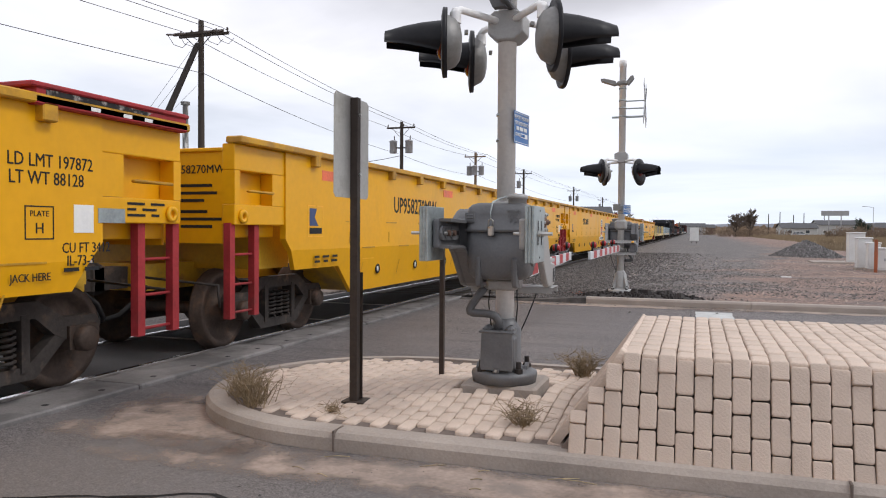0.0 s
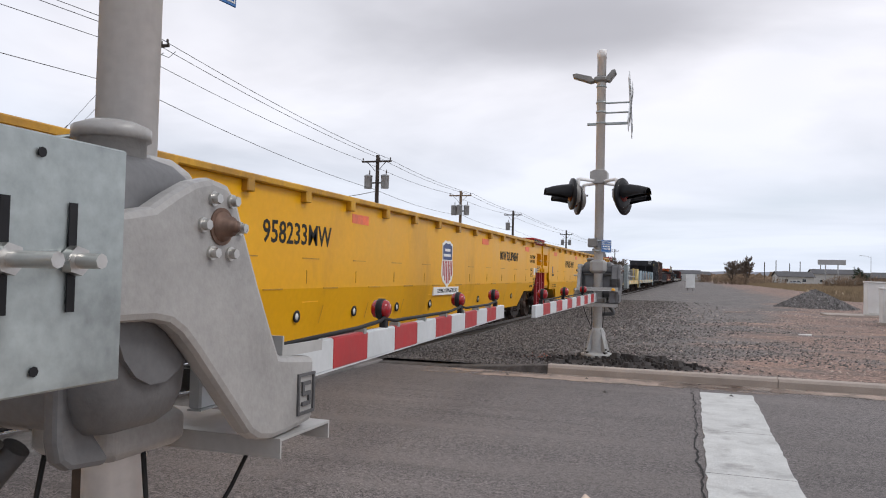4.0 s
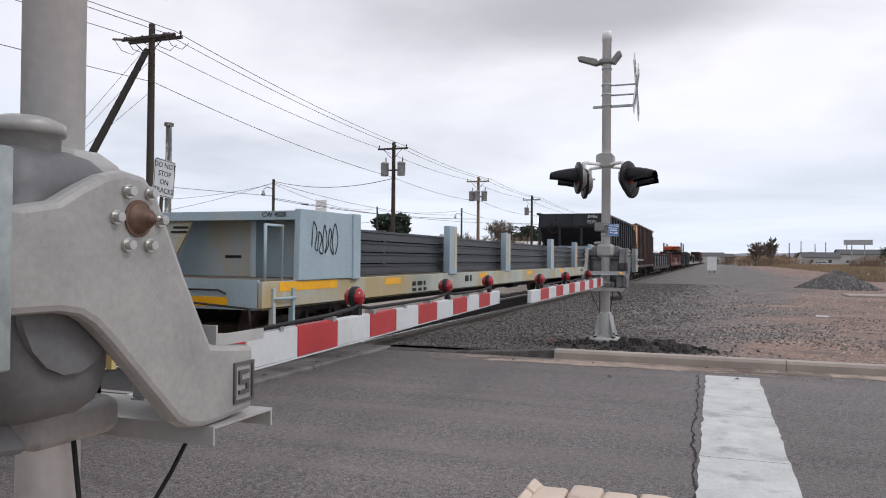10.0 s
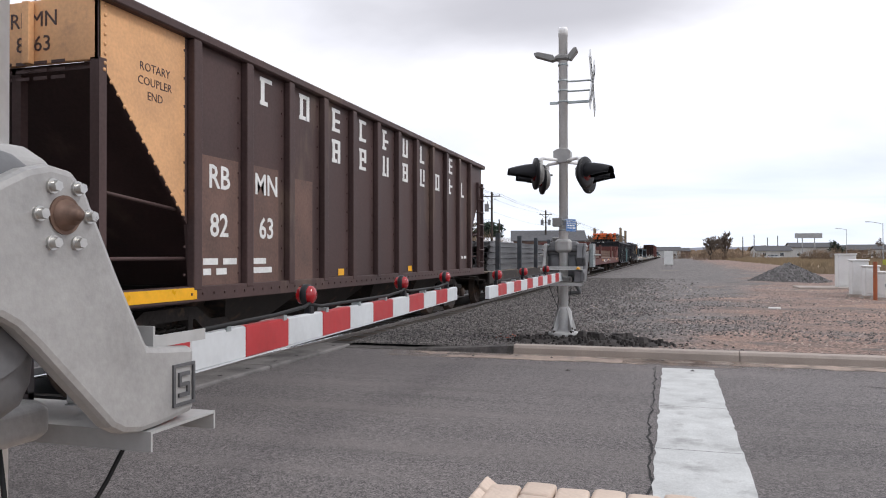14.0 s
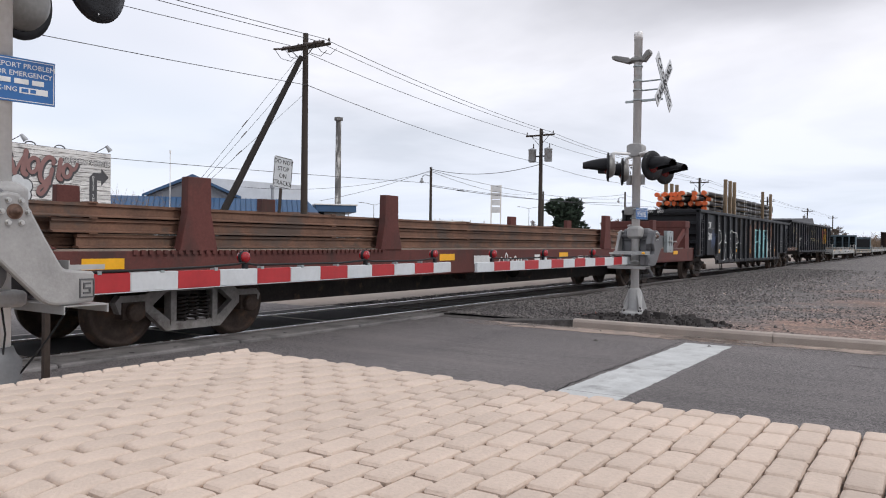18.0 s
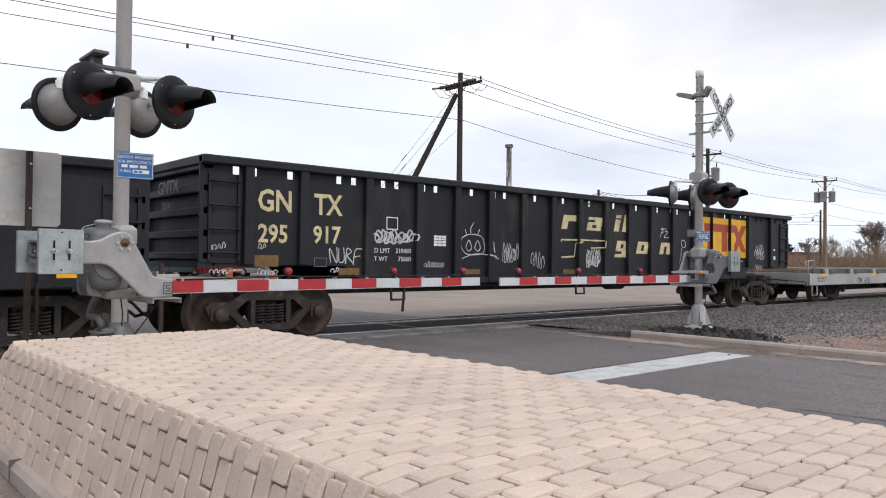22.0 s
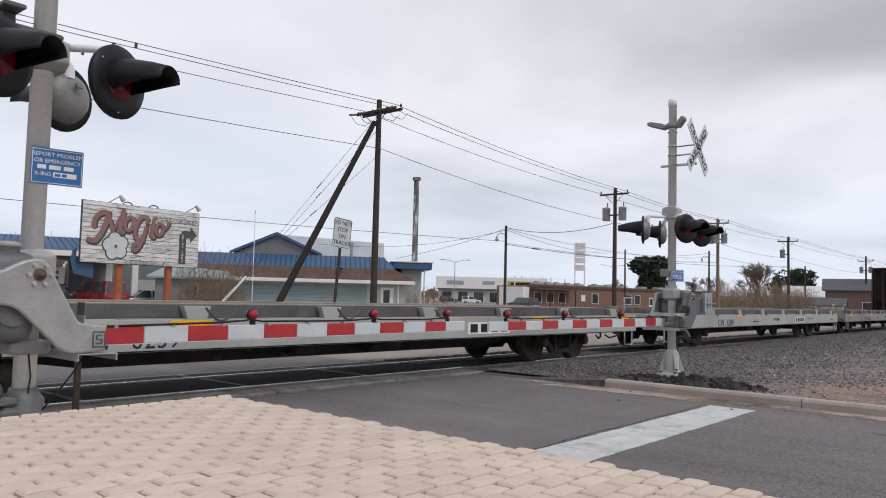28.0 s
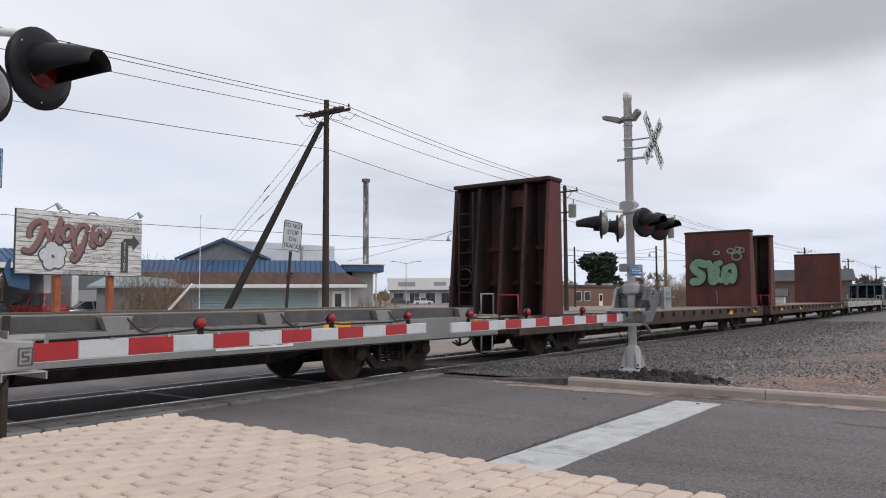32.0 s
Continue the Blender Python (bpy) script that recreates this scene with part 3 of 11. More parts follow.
crack([(6.02, 14.2), (6.06, 12.6), (6.04, 11.0), (6.10, 9.2), (6.03, 8.2)], 0.018, 2)
crack([(8.2, 13.4), (10.5, 13.0), (13, 13.3), (16, 12.9)], 0.02, 3)
crack([(2.6, 2.9), (3.6, 3.3), (4.4, 3.2)], 0.03, 4)
crack([(9, 10.5), (11.5, 10.9), (15, 10.4)], 0.018, 5)

# the far kerb and gutter, in lengths with joints
kerb = thing("far_kerb", "tan concrete kerb along the road's far edge", "kerb", kind="structure")
for i, (x0, x1) in enumerate(((4.03, 7.10), (7.11, 10.15), (10.16, 13.2), (13.21, 16.2), (16.21, 19.2), (19.21, 22.2), (22.21, 40))):
    g = G().prism([(15.0, 0.0), (15.0, 0.09), (15.02, 0.125), (15.06, 0.135), (15.2, 0.13), (15.2, -0.05), (15.0, -0.05)], "x", x0, x1)
    part("kerb_length", g, CONCRETE, kerb)
    part("gutter_length", G().box(x0, x1, 14.72, 14.998, -0.03, 0.004), CONCRETE, kerb)
BROKEN = mat("broken_asphalt", (0.10, 0.092, 0.088), 0.9, var=0.35, scale=5, bump=0.8)
part("kerb_ramp", G().put([(2.5, 15.06, -0.02), (4.02, 15.0, -0.02), (4.02, 15.2, -0.02), (2.5, 15.2, -0.02), (2.5, 15.08, 0.012), (4.02, 15.03, 0.115), (4.02, 15.2, 0.12), (2.5, 15.2, 0.03)], [(0, 1, 5, 4), (1, 2, 6, 5), (2, 3, 7, 6), (3, 0, 4, 7), (4, 5, 6, 7)]).put([(1.36, 14.98, -0.02), (2.5, 14.98, -0.02), (2.5, 15.35, -0.02), (1.36, 15.35, -0.02), (1.36, 15.0, 0.008), (2.5, 15.0, 0.008), (2.5, 15.3, 0.03), (1.36, 15.3, 0.03)], [(0, 1, 5, 4), (1, 2, 6, 5), (2, 3, 7, 6), (3, 0, 4, 7), (4, 5, 6, 7)]), BROKEN, kerb, "broken dark asphalt end of the kerb")
SAND = sprayed("pale_road_dust", (0.34, 0.265, 0.22), (0.24, 0.20, 0.175), 0.30, 0.55, 3.0, 0.9, True, 3.0)
for x0, x1, y0, y1 in ((2.2, 7.6, 14.35, 15.04), (5.6, 14.0, 14.5, 15.02), (2.3, 8.5, 3.62, 4.27), (1.6, 3.4, 3.9, 5.4)):
    z = 0.0055
    tagged(part("road_dust", G().put([(x0, y0, z), (x1, y0, z), (x1, y1, z), (x0, y1, z)], [(0, 1, 2, 3)]), SAND), "pale sandy dust lying along the kerb", "dust", kind="stuff")
r = random.Random(31)
chips = G()
for i in range(160):
    x, y, q = r.gauss(3.85, 0.28), r.gauss(16.75, 0.2), r.uniform(0.012, 0.03)
    z = 0.06 + lot_rise(x, y) - 0.004
    a = r.uniform(0, 3.1)
    chips.put([(x + q * math.cos(a + k * 1.57), y + q * math.sin(a + k * 1.57), z) for k in range(4)] + [(x, y, z + q * 0.8)], [(0, 1, 4), (1, 2, 4), (2, 3, 4), (3, 0, 4)])
tagged(part("red_chips", chips, mat("red_brick_chip", (0.36, 0.10, 0.06), 0.85, var=0.3, scale=9, per_piece=0.6)), "red brick chips strewn on the ballast", "chips", kind="stuff")
TWIGM = mat("straw_litter", (0.36, 0.28, 0.17), 0.9, var=0.3, scale=8)
for k in range(16):
    x, y, a, n = r.uniform(3.6, 7.2), r.uniform(3.75, 4.2), r.uniform(-0.5, 0.5), r.uniform(0.06, 0.26)
    tagged(part("straw", G().tube([(x, y, 0.008), (x + n * 0.5 * math.cos(a), y + n * 0.5 * math.sin(a) + 0.01, 0.014), (x + n * math.cos(a + 0.15), y + n * math.sin(a + 0.15), 0.008)], 0.0028, 5), TWIGM), "dry straw lying on the asphalt by the kerb", "litter", "loose straw")
for k in range(9):
    x, y, q = (r.uniform(2.6, 6.5), r.uniform(13.6, 14.9), r.uniform(0.02, 0.045)) if k < 6 else (r.uniform(1.8, 4.5), r.uniform(1.0, 3.6), r.uniform(0.025, 0.05))
    tagged(part("asphalt_crumb", G().put([(x + q * r.uniform(0.6, 1.2) * math.cos(j * 1.05), y + q * 0.7 * r.uniform(0.6, 1.2) * math.sin(j * 1.05), 0.002) for j in range(6)] + [(x, y, q * 0.6)], [(j, (j + 1) % 6, 6) for j in range(6)]), BROKEN), "dark crumb of asphalt lying on the road", "crumb", "loose asphalt crumbs")
dirt = G()
r = random.Random(12)
for i in range(700):
    x, y = r.uniform(2.2, 14), 15.0 - abs(r.gauss(0, 0.16))
    if r.random() < 0.5:
        x, y = r.uniform(2.4, 11), 4.18 - abs(r.gauss(0, 0.28))
    s = r.uniform(0.003, 0.010)
    dirt.put([(x - s, y - s, 0.001), (x + s, y - s * 0.6, 0.001), (x + s * 0.7, y + s, 0.001), (x - s * 0.8, y + s, 0.001), (x, y, s)], [(0, 1, 4), (1, 2, 4), (2, 3, 4), (3, 0, 4)])
tagged(part("gutter_grit", dirt, GRAVEL), "loose grit along the kerbs", "grit", kind="stuff")

# loose dark gravel lying on the dirt, thick by the ballast and thinner away from it
loose = G()
r = random.Random(21)
for i in range(9000):
    x, y = 4.6 + abs(r.gauss(0, 4.5)), 15.25 + abs(r.gauss(0, 9.0))
    if x > 22 or noise.noise(Vector((x * 0.5, y * 0.4, 9))) < -0.12:
        continue
    q = r.uniform(0.012, 0.034)
    z = 0.06 + lot_rise(x, y) - 0.004
    a = r.uniform(0, 3.1)
    c, d = math.cos(a) * q, math.sin(a) * q
    loose.put([(x + c, y + d, z), (x - d, y + c, z), (x - c, y - d, z), (x + d * 0.8, y - c * 0.8, z), (x + c * 0.3, y + d * 0.2, z + q * 0.9), (x - c * 0.3, y - d * 0.2, z + q * 0.75)], [(0, 1, 4), (1, 5, 4), (1, 2, 5), (2, 3, 5), (3, 4, 5), (3, 0, 4)])
tagged(part("loose_gravel", loose, BALLAST), "dark loose gravel scattered over the dirt", "gravel", kind="stuff")

# ---- the island: kerb, pavers, raised planter of pavers ----
def nose(t):
    """Outline of the island's rounded end, from the front edge round to the back."""
    a = math.pi / 2 + t * math.pi
    return (3.72 + 1.62 * math.cos(a), 5.78 - 1.52 * math.sin(a))


EDGE = [(16.0, 4.26)] + [nose(i / 24) for i in range(25)] + [(16.0, 7.30)]


def inset(d):
    c = 5.78
    out = []
    for x, y in EDGE:
        if x > 3.72:
            out.append((x, y + (d if y < c else -d)))
        else:
            dx, dy = (x - 3.72) / 1.62, (y - c) / 1.52
            out.append((3.72 + dx * (1.62 - d), c + dy * (1.52 - d)))
    return out


isl = thing("traffic_island", "paved traffic island with a rounded tan concrete kerb", "traffic island", kind="structure")
rings = [(0.0, 0.0), (0.0, 0.085), (0.025, 0.12), (0.06, 0.132), (0.17, 0.135), (0.17, 0.05)]
cuts = [0, 6, 12, 18, 26]
for a, b in zip(cuts, cuts[1:]):
    g = G()
    v, k = [], b - a + 1
    for d, z in rings:
        v += [(x, y, z) for x, y in inset(d)[a:b + 1]]
    f = []
    for j in range(len(rings) - 1):
        f += [(j * k + i, (j + 1) * k + i, (j + 1) * k + i + 1, j * k + i + 1) for i in range(k - 1)]
    g.put(v, [q[::-1] for q in f])
    part("kerb_length", g, CONCRETE, isl)
g = G().put([(x, y, 0.112) for x, y in inset(0.165)], [tuple(range(27))[::-1]])
part("joint_bed", g, MORTAR, isl)
part("mast_pad", G().soft(4.38, 4.98, 5.39, 5.96, 0.08, 0.272, 0.02), CONCRETE, isl, "concrete mast pad")
JX = (3.86, 6.90, 9.9)
for x in JX:
    part("kerb_joint", G().box(x, x + 0.012, 4.252, 4.40, 0.0, 0.137), MORTAR, isl)

# -- loose growth --
WEED = mat("dry_weed", (0.26, 0.19, 0.11), 0.9, var=0.3, scale=10)


def weed(at, r0, h, n, seed, label):
    r = random.Random(seed)
    g = G()
    for _ in range(n):
        a, lean = r.uniform(0, 6.283), r.uniform(0.1, 1.0)
        p = Vector((r.gauss(0, r0 * 0.15), r.gauss(0, r0 * 0.15), 0))
        d = Vector((math.cos(a) * lean, math.sin(a) * lean, 1.0)).normalized() * h * r.uniform(0.25, 0.55)
        for k in range(3):
            q = p + d + Vector((r.gauss(0, 0.02), r.gauss(0, 0.02), 0))
            g.cyl(p, q, 0.0035 - 0.0009 * k, 0.0025 - 0.0008 * k, 4, False)
            if r.random() < 0.8:
                s = q + Vector((r.gauss(0, 0.05), r.gauss(0, 0.05), r.uniform(0.0, 0.06)))
                g.cyl(q, s, 0.002, 0.001, 3, False)
            p, d = q, d * 0.6 + Vector((r.gauss(0, 0.03), r.gauss(0, 0.03), -0.03 * k))
    ob = part("dry_weed", g, WEED)
    ob.location = at
    return tagged(ob, label, "weed", "dry weeds")


weed((2.95, 4.75, 0.13), 0.35, 0.34, 90, 1, "dry spiky weed growing in the island's pavers")
weed((2.7, 4.95, 0.13), 0.3, 0.26, 60, 5, "dry spiky weed growing in the island's pavers")
weed((5.15, 6.72, 0.13), 0.2, 0.26, 110, 2, "round brown tumbleweed beside the paver block")
weed((5.02, 4.78, 0.13), 0.15, 0.20, 60, 3, "dry grass tuft at the paver block's foot")
weed((3.6, 4.75, 0.13), 0.1, 0.05, 20, 4, "low dry tuft between pavers")


# ---- the railway: ballast, ties, rails and crossing panels ----
track = thing("railway_track", "single railway track on grey ballast with shiny rail heads", "railway track", kind="structure")


def bed(y0, y1, name):
    g = G()
    # shoulders fall from the tie ends to the lot
    g.prism([(-3.1, -0.12), (-1.75, -0.03), (-1.3, -0.015), (1.3, -0.015), (1.75, -0.02), (3.6, 0.0), (3.6, -0.13)][::1], "y", y0, y1)
    return part(name, g, BALLAST, track)


bed(15.2, 420.0, "ballast_bed")
bed(-80.0, -2.0, "ballast_bed")
for s in (-1, 1):
    prof = [(-0.07, -0.115), (0.07, -0.115), (0.07, -0.10), (0.01, -0.08), (0.01, 0.02), (0.035, 0.028), (0.035, 0.055), (-0.035, 0.055), (-0.035, 0.028), (-0.01, 0.02), (-0.01, -0.08), (-0.07, -0.10)]
    part("rail", G().prism([(s * 0.752 + a, b) for a, b in prof], "y", -80, 420), STEEL, track)
    part("rail_head", G().box(s * 0.752 - 0.028, s * 0.752 + 0.028, -80, 420, 0.055, 0.060), RAILTOP, track, "polished rail head")
TIE_ME = G().soft(-1.3, 1.3, -0.11, 0.11, -0.2, -0.115, 0.015).mesh("tie", TIE)
for i in range(60):
    t = part("tie", TIE_ME, TIE, track)
    t.location = (0, 15.5 + i * 0.56, 0.105)
rest = G()
for i in range(300):
    y = 15.5 + (60 + i) * 0.56
    rest.box(-1.3, 1.3, y - 0.11, y + 0.11, -0.1, -0.01)
tagged(part("far_ties", rest, TIE, track), kind="stuff")

# crossing surface between y = -2 and 15.2
DUSTJOINT = mat("dusty_panel_joint", (0.36, 0.33, 0.31), 0.9, var=0.2, scale=3)
DARKPANEL = mat("dark_crossing_asphalt", (0.062, 0.059, 0.060), 0.85, var=0.25, scale=0.8, fine=60, bump=0.4)
for i in range(7):
    y = -2.0 + i * 2.46
    for x0, x1, m in ((-0.66, 0.66, DARKPANEL),):
        part("gauge_panel", G().soft(x0, x1, y + 0.012, y + 2.448, -0.1, 0.045, 0.015), m, track)
        part("panel_edge", G().box(x0 + 0.02, x1 - 0.02, y - 0.05, y + 0.04, -0.1, 0.0485), DUSTJOINT, track)
    part("field_panel", G().soft(0.80, 1.35, y + 0.008, y + 2.452, -0.1, 0.040, 0.015), PANEL, track)
    part("field_panel", G().soft(-1.35, -0.80, y + 0.008, y + 2.452, -0.1, 0.040, 0.015), DARKPANEL, track)
    part("panel_edge", G().box(-1.33, -0.82, y - 0.04, y + 0.03, -0.1, 0.0435), DUSTJOINT, track)
    g = G()
    for k in range(4):
        for s in (-1, 1):
            g.cyl((s * 1.2, y + 0.35 + k * 0.6, 0.035), (s * 1.2, y + 0.35 + k * 0.6, 0.0415), 0.03, n=10)
    part("panel_bolts", g, TAR, track)
part("edge_strip", G().box(-1.46, -1.355, -2, 15.2, -0.1, 0.036), DUSTJOINT, track)
part("flange_filler", G().box(-0.66, -0.79, -2, 15.2, -0.1, 0.0).box(0.69, 0.80, -2, 15.2, -0.1, 0.0), RUBBER, track)

# ballast stones, thick near the crossing and thinner away
r = random.Random(3)
st = G()
n = 0
while n < 40000:
    y = 15.25 + r.random() ** 1.8 * 34
    x = r.choice((1, 1, 1, 1, -1)) * (1.25 + abs(r.gauss(0, 1.9)))
    if x > 7.5 or x < -3.2 or (abs(x - 4.56) < 0.3 and abs(y - 16.47) < 0.3):
        continue
    n += 1
    base = -0.01 if abs(x) < 1.75 else (-0.02 + 0.02 * (x - 1.75) / 1.85 if x > 0 else -0.03 - 0.065 * (-x - 1.75))
    if x > 1.4:
        base = max(base, 0.06 + lot_rise(x, y) - 0.006)
    s = r.uniform(0.018, 0.042) * (1 + (y - 15) * 0.012)
    q = [Vector((r.uniform(0.6, 1.1) * math.cos(k * 2.094 + r.random()), r.uniform(0.6, 1.1) * math.sin(k * 2.094 + r.random()), 0)) * s for k in range(3)]
    top = Vector((r.uniform(-0.4, 0.4), r.uniform(-0.4, 0.4), r.uniform(0.6, 1.1))) * s
    c = Vector((x, y, base))
    q2 = [c + p * 0.8 + Vector((0, 0, s * r.uniform(0.3, 0.7))) for p in q]
    q = [c + p for p in q]
    st.put([*q, *q2, c + top], [(0, 1, 4, 3), (1, 2, 5, 4), (2, 0, 3, 5), (3, 4, 6), (4, 5, 6), (5, 3, 6)])
tagged(part("ballast_stones", st, BALLAST), "grey broken ballast stones beside the rails", "ballast", kind="stuff")
r = random.Random(8)
st = G()
for i in range(5000):
    y = 15.3 + r.random() ** 1.6 * 26
    x = r.uniform(4.0, 17)
    s = r.uniform(0.008, 0.03) * (1 + (y - 15) * 0.015)
    z = 0.055 + lot_rise(x, y)
    a = r.random() * 3
    st.put([(x + s * math.cos(a + k * 1.57), y + s * math.sin(a + k * 1.57), z) for k in range(4)] + [(x, y, z + s * 0.8)], [(0, 1, 4), (1, 2, 4), (2, 3, 4), (3, 0, 4)])
tagged(part("lot_pebbles", st, mat("lot_pebble", (0.34, 0.28, 0.24), 0.9, var=0.3, scale=8, per_piece=0.9)), "scattered pebbles on the dirt lot", "pebbles", kind="stuff")
# crumbled asphalt at the far mast's foot
CRUMB = mat("crumbled_asphalt", (0.050, 0.045, 0.043), 0.95, var=0.35, scale=6, fine=40, bump=0.6, per_piece=0.6)
r = random.Random(5)
heap = thing("asphalt_rubble", "low spread of crumbled dark asphalt at the signal's foot", "rubble", at=(4.95, 16.25, 0.04))
g, n, m = G(), 34, 14
v = []
for j in range(m + 1):
    for i in range(n + 1):
        x, y = -1.35 + 2.9 * i / n, -0.62 + 1.3 * j / m
        q = max(0.0, 1 - (x / 1.35) ** 2 - (y / 0.6) ** 2)
        v.append((x, y, -0.03 + 0.13 * q ** 0.6 + 0.05 * q * noise.noise(Vector((x * 5, y * 5, 2)))))
g.put(v, [(j * (n + 1) + i, j * (n + 1) + i + 1, (j + 1) * (n + 1) + i + 1, (j + 1) * (n + 1) + i) for j in range(m) for i in range(n)])
part("bed", g, CRUMB, heap)
rest = G()
for i in range(420):
    a, d = r.uniform(0, 6.28), r.random() ** 0.7 * 1.15
    x, y = 1.35 * d * math.cos(a), 0.58 * d * math.sin(a)
    s = r.uniform(0.018, 0.05) if i > 16 else r.uniform(0.06, 0.11)
    z = 0.11 * max(0.0, 1 - d * d) ** 0.6
    ring = [(x + s * math.cos(k * 1.257) * r.uniform(0.7, 1.3), y + s * math.sin(k * 1.257) * r.uniform(0.7, 1.3)) for k in range(5)]
    t = z + s * r.uniform(0.35, 0.9)
    w = [(p[0], p[1], z - 0.02) for p in ring] + [(x + (p[0] - x) * 0.6, y + (p[1] - y) * 0.6, t) for p in ring]
    f = [(k, (k + 1) % 5, 5 + (k + 1) % 5, 5 + k) for k in range(5)] + [(5, 6, 7, 8, 9)]
    if i <= 16:
        part("asphalt_lump", G().put(w, f), CRUMB, heap)
    else:
        rest.put(w, f)
tagged(part("crumbs", rest, CRUMB, heap), kind="stuff")


# ---- the train: each car is built from its leading end at y = 0, rail head at z = 0 ----
CARS, SPIN = [], []


def car(name, label, c0, group="", category="rail car"):
    ob = thing(name, label, category, group)
    CARS.append((ob, c0))
    return ob


def wheel_mesh():
    g = G()
    for s in (-1, 1):
        prof = [(0.06, -0.09), (0.14, -0.09), (0.16, -0.03), (0.34, 0.0), (0.37, -0.065), (0.445, -0.065), (0.45, 0.045), (0.475, 0.05), (0.48, 0.075), (0.40, 0.075), (0.36, 0.03), (0.16, 0.03), (0.14, 0.07), (0.06, 0.07)]
        g.lathe([(r, -s * h) for r, h in prof], (s * 0.77, 0, 0), "x", 28)
        # hub bolts let the turning show
        for k in range(3):
            a = k * 2.094
            g.cyl((s * 0.86, 0.1 * math.cos(a), 0.1 * math.sin(a)), (s * 0.89, 0.1 * math.cos(a), 0.1 * math.sin(a)), 0.018, n=6)
    g.cyl((-1.0, 0, 0), (1.0, 0, 0), 0.075, n=12)
    return g.mesh("wheelset", WHEEL)


def frame_mesh(s):
    g = G()
    x0, x1 = (0.93, 1.05) if s > 0 else (-1.05, -0.93)
    top = [(-1.12, 0.56), (-1.05, 0.64), (-0.72, 0.64), (-0.45, 0.80), (0.45, 0.80), (0.72, 0.64), (1.05, 0.64), (1.12, 0.56)]
    g.prism(top + [(1.06, 0.42), (0.76, 0.44), (0.62, 0.50), (0.42, 0.66), (-0.42, 0.66), (-0.62, 0.50), (-0.76, 0.44), (-1.06, 0.42)], "x", x0, x1)
    g.prism([(-0.78, 0.50), (-0.62, 0.50), (-0.34, 0.28), (0.34, 0.28), (0.62, 0.50), (0.78, 0.50), (0.42, 0.17), (-0.42, 0.17)], "x", x0 + 0.005, x1 - 0.005)
    for y in (-0.36, 0.28):
        g.box(x0 - 0.01, x1 + 0.01, y, y + 0.08, 0.24, 0.70)
    return g.mesh("side_frame", BOGIE)


def spring_mesh(s):
    g = G()
    g.tube([(s * 1.0 + 0.075 * math.cos(a * 0.9), 0.075 * math.sin(a * 0.9), 0.29 + a * 0.0068) for a in range(46)], 0.014, 5)
    return g.mesh("coil_spring", BOGIE)


def box_mesh(s):
    g = G()
    for y in (0.0,):
        g.box(s * 1.0 - 0.08, s * 1.0 + 0.08, y - 0.15, y + 0.15, 0.36, 0.56)
        g.lathe([(0.0, 0.0), (0.10, 0.0), (0.115, -0.03), (0.115, -0.12), (0.09, -0.14), (0.0, -0.14)] if s < 0 else [(0.115, 0.0), (0.115, 0.09), (0.10, 0.12), (0.0, 0.12)], (s * 1.04, y, 0.445), "x", 14)
    return g.mesh("bearing_box", WHEEL)


WHEEL_ME = wheel_mesh()
FRAME_ME = {s: frame_mesh(s) for s in (-1, 1)}
SPRING_ME = {s: spring_mesh(s) for s in (-1, 1)}
BOX_ME = {s: box_mesh(s) for s in (-1, 1)}
BOLSTER_ME = G().box(-0.9, 0.9, -0.2, 0.2, 0.42, 0.74).cyl((0, 0, 0.7), (0, 0, 0.84), 0.25).box(-0.7, 0.7, -0.62, -0.54, 0.34, 0.46).box(-0.7, 0.7, 0.54, 0.62, 0.34, 0.46).mesh("bogie", BOGIE)


def bogie(ob, y, c0, paint=None):
    b = part("bogie", BOLSTER_ME, BOGIE, ob)
    b.location = (0, y, 0)
    for s in (-1, 1):
        o = part("side_frame", FRAME_ME[s], BOGIE, b)
        if paint:
            o.material_slots[0].link = "OBJECT"
            o.material_slots[0].material = paint
        for d in (-0.17, 0.0, 0.17):
            part("coil_spring", SPRING_ME[s], BOGIE, b).location = (0, d, 0)
        for d in (-0.89, 0.89):
            part("bearing_box", BOX_ME[s], WHEEL, b).location = (0, d, 0)
    for d in (-0.89, 0.89):
        w = part("wheelset", WHEEL_ME, WHEEL, b)
        w.location = (0, d, 0.45)
        SPIN.append((w, (0, d, 0.45), c0 + y + d))


def ends(ob, length, z=0.85):
    """Couplers, hoses and cut levers at both ends."""
    for e, d in ((0.0, -1), (length, 1)):
        g = G().box(-0.11, 0.11, min(e, e + d * 0.38), max(e, e + d * 0.38), z - 0.12, z + 0.12)
        g.soft(-0.19, 0.13, min(e + d * 0.3, e + d * 0.55), max(e + d * 0.3, e + d * 0.55), z - 0.17, z + 0.17, 0.05)
        part("coupler", g, BOGIE, ob)
        pts = [(0.35, e - d * 0.02, z - 0.1), (0.36, e + d * 0.15, z - 0.22), (0.28, e + d * 0.32, z - 0.38), (0.14, e + d * 0.46, z - 0.44), (0.02, e + d * 0.52, z - 0.36)]
        part("air_hose", G().tube(pts, 0.025), RUBBER, ob)
        part("cut_lever", G().tube([(1.35, e + d * 0.05, z - 0.28), (1.35, e + d * 0.08, z - 0.05), (0.3, e + d * 0.1, z + 0.02)], 0.014, 6), BOGIE, ob)


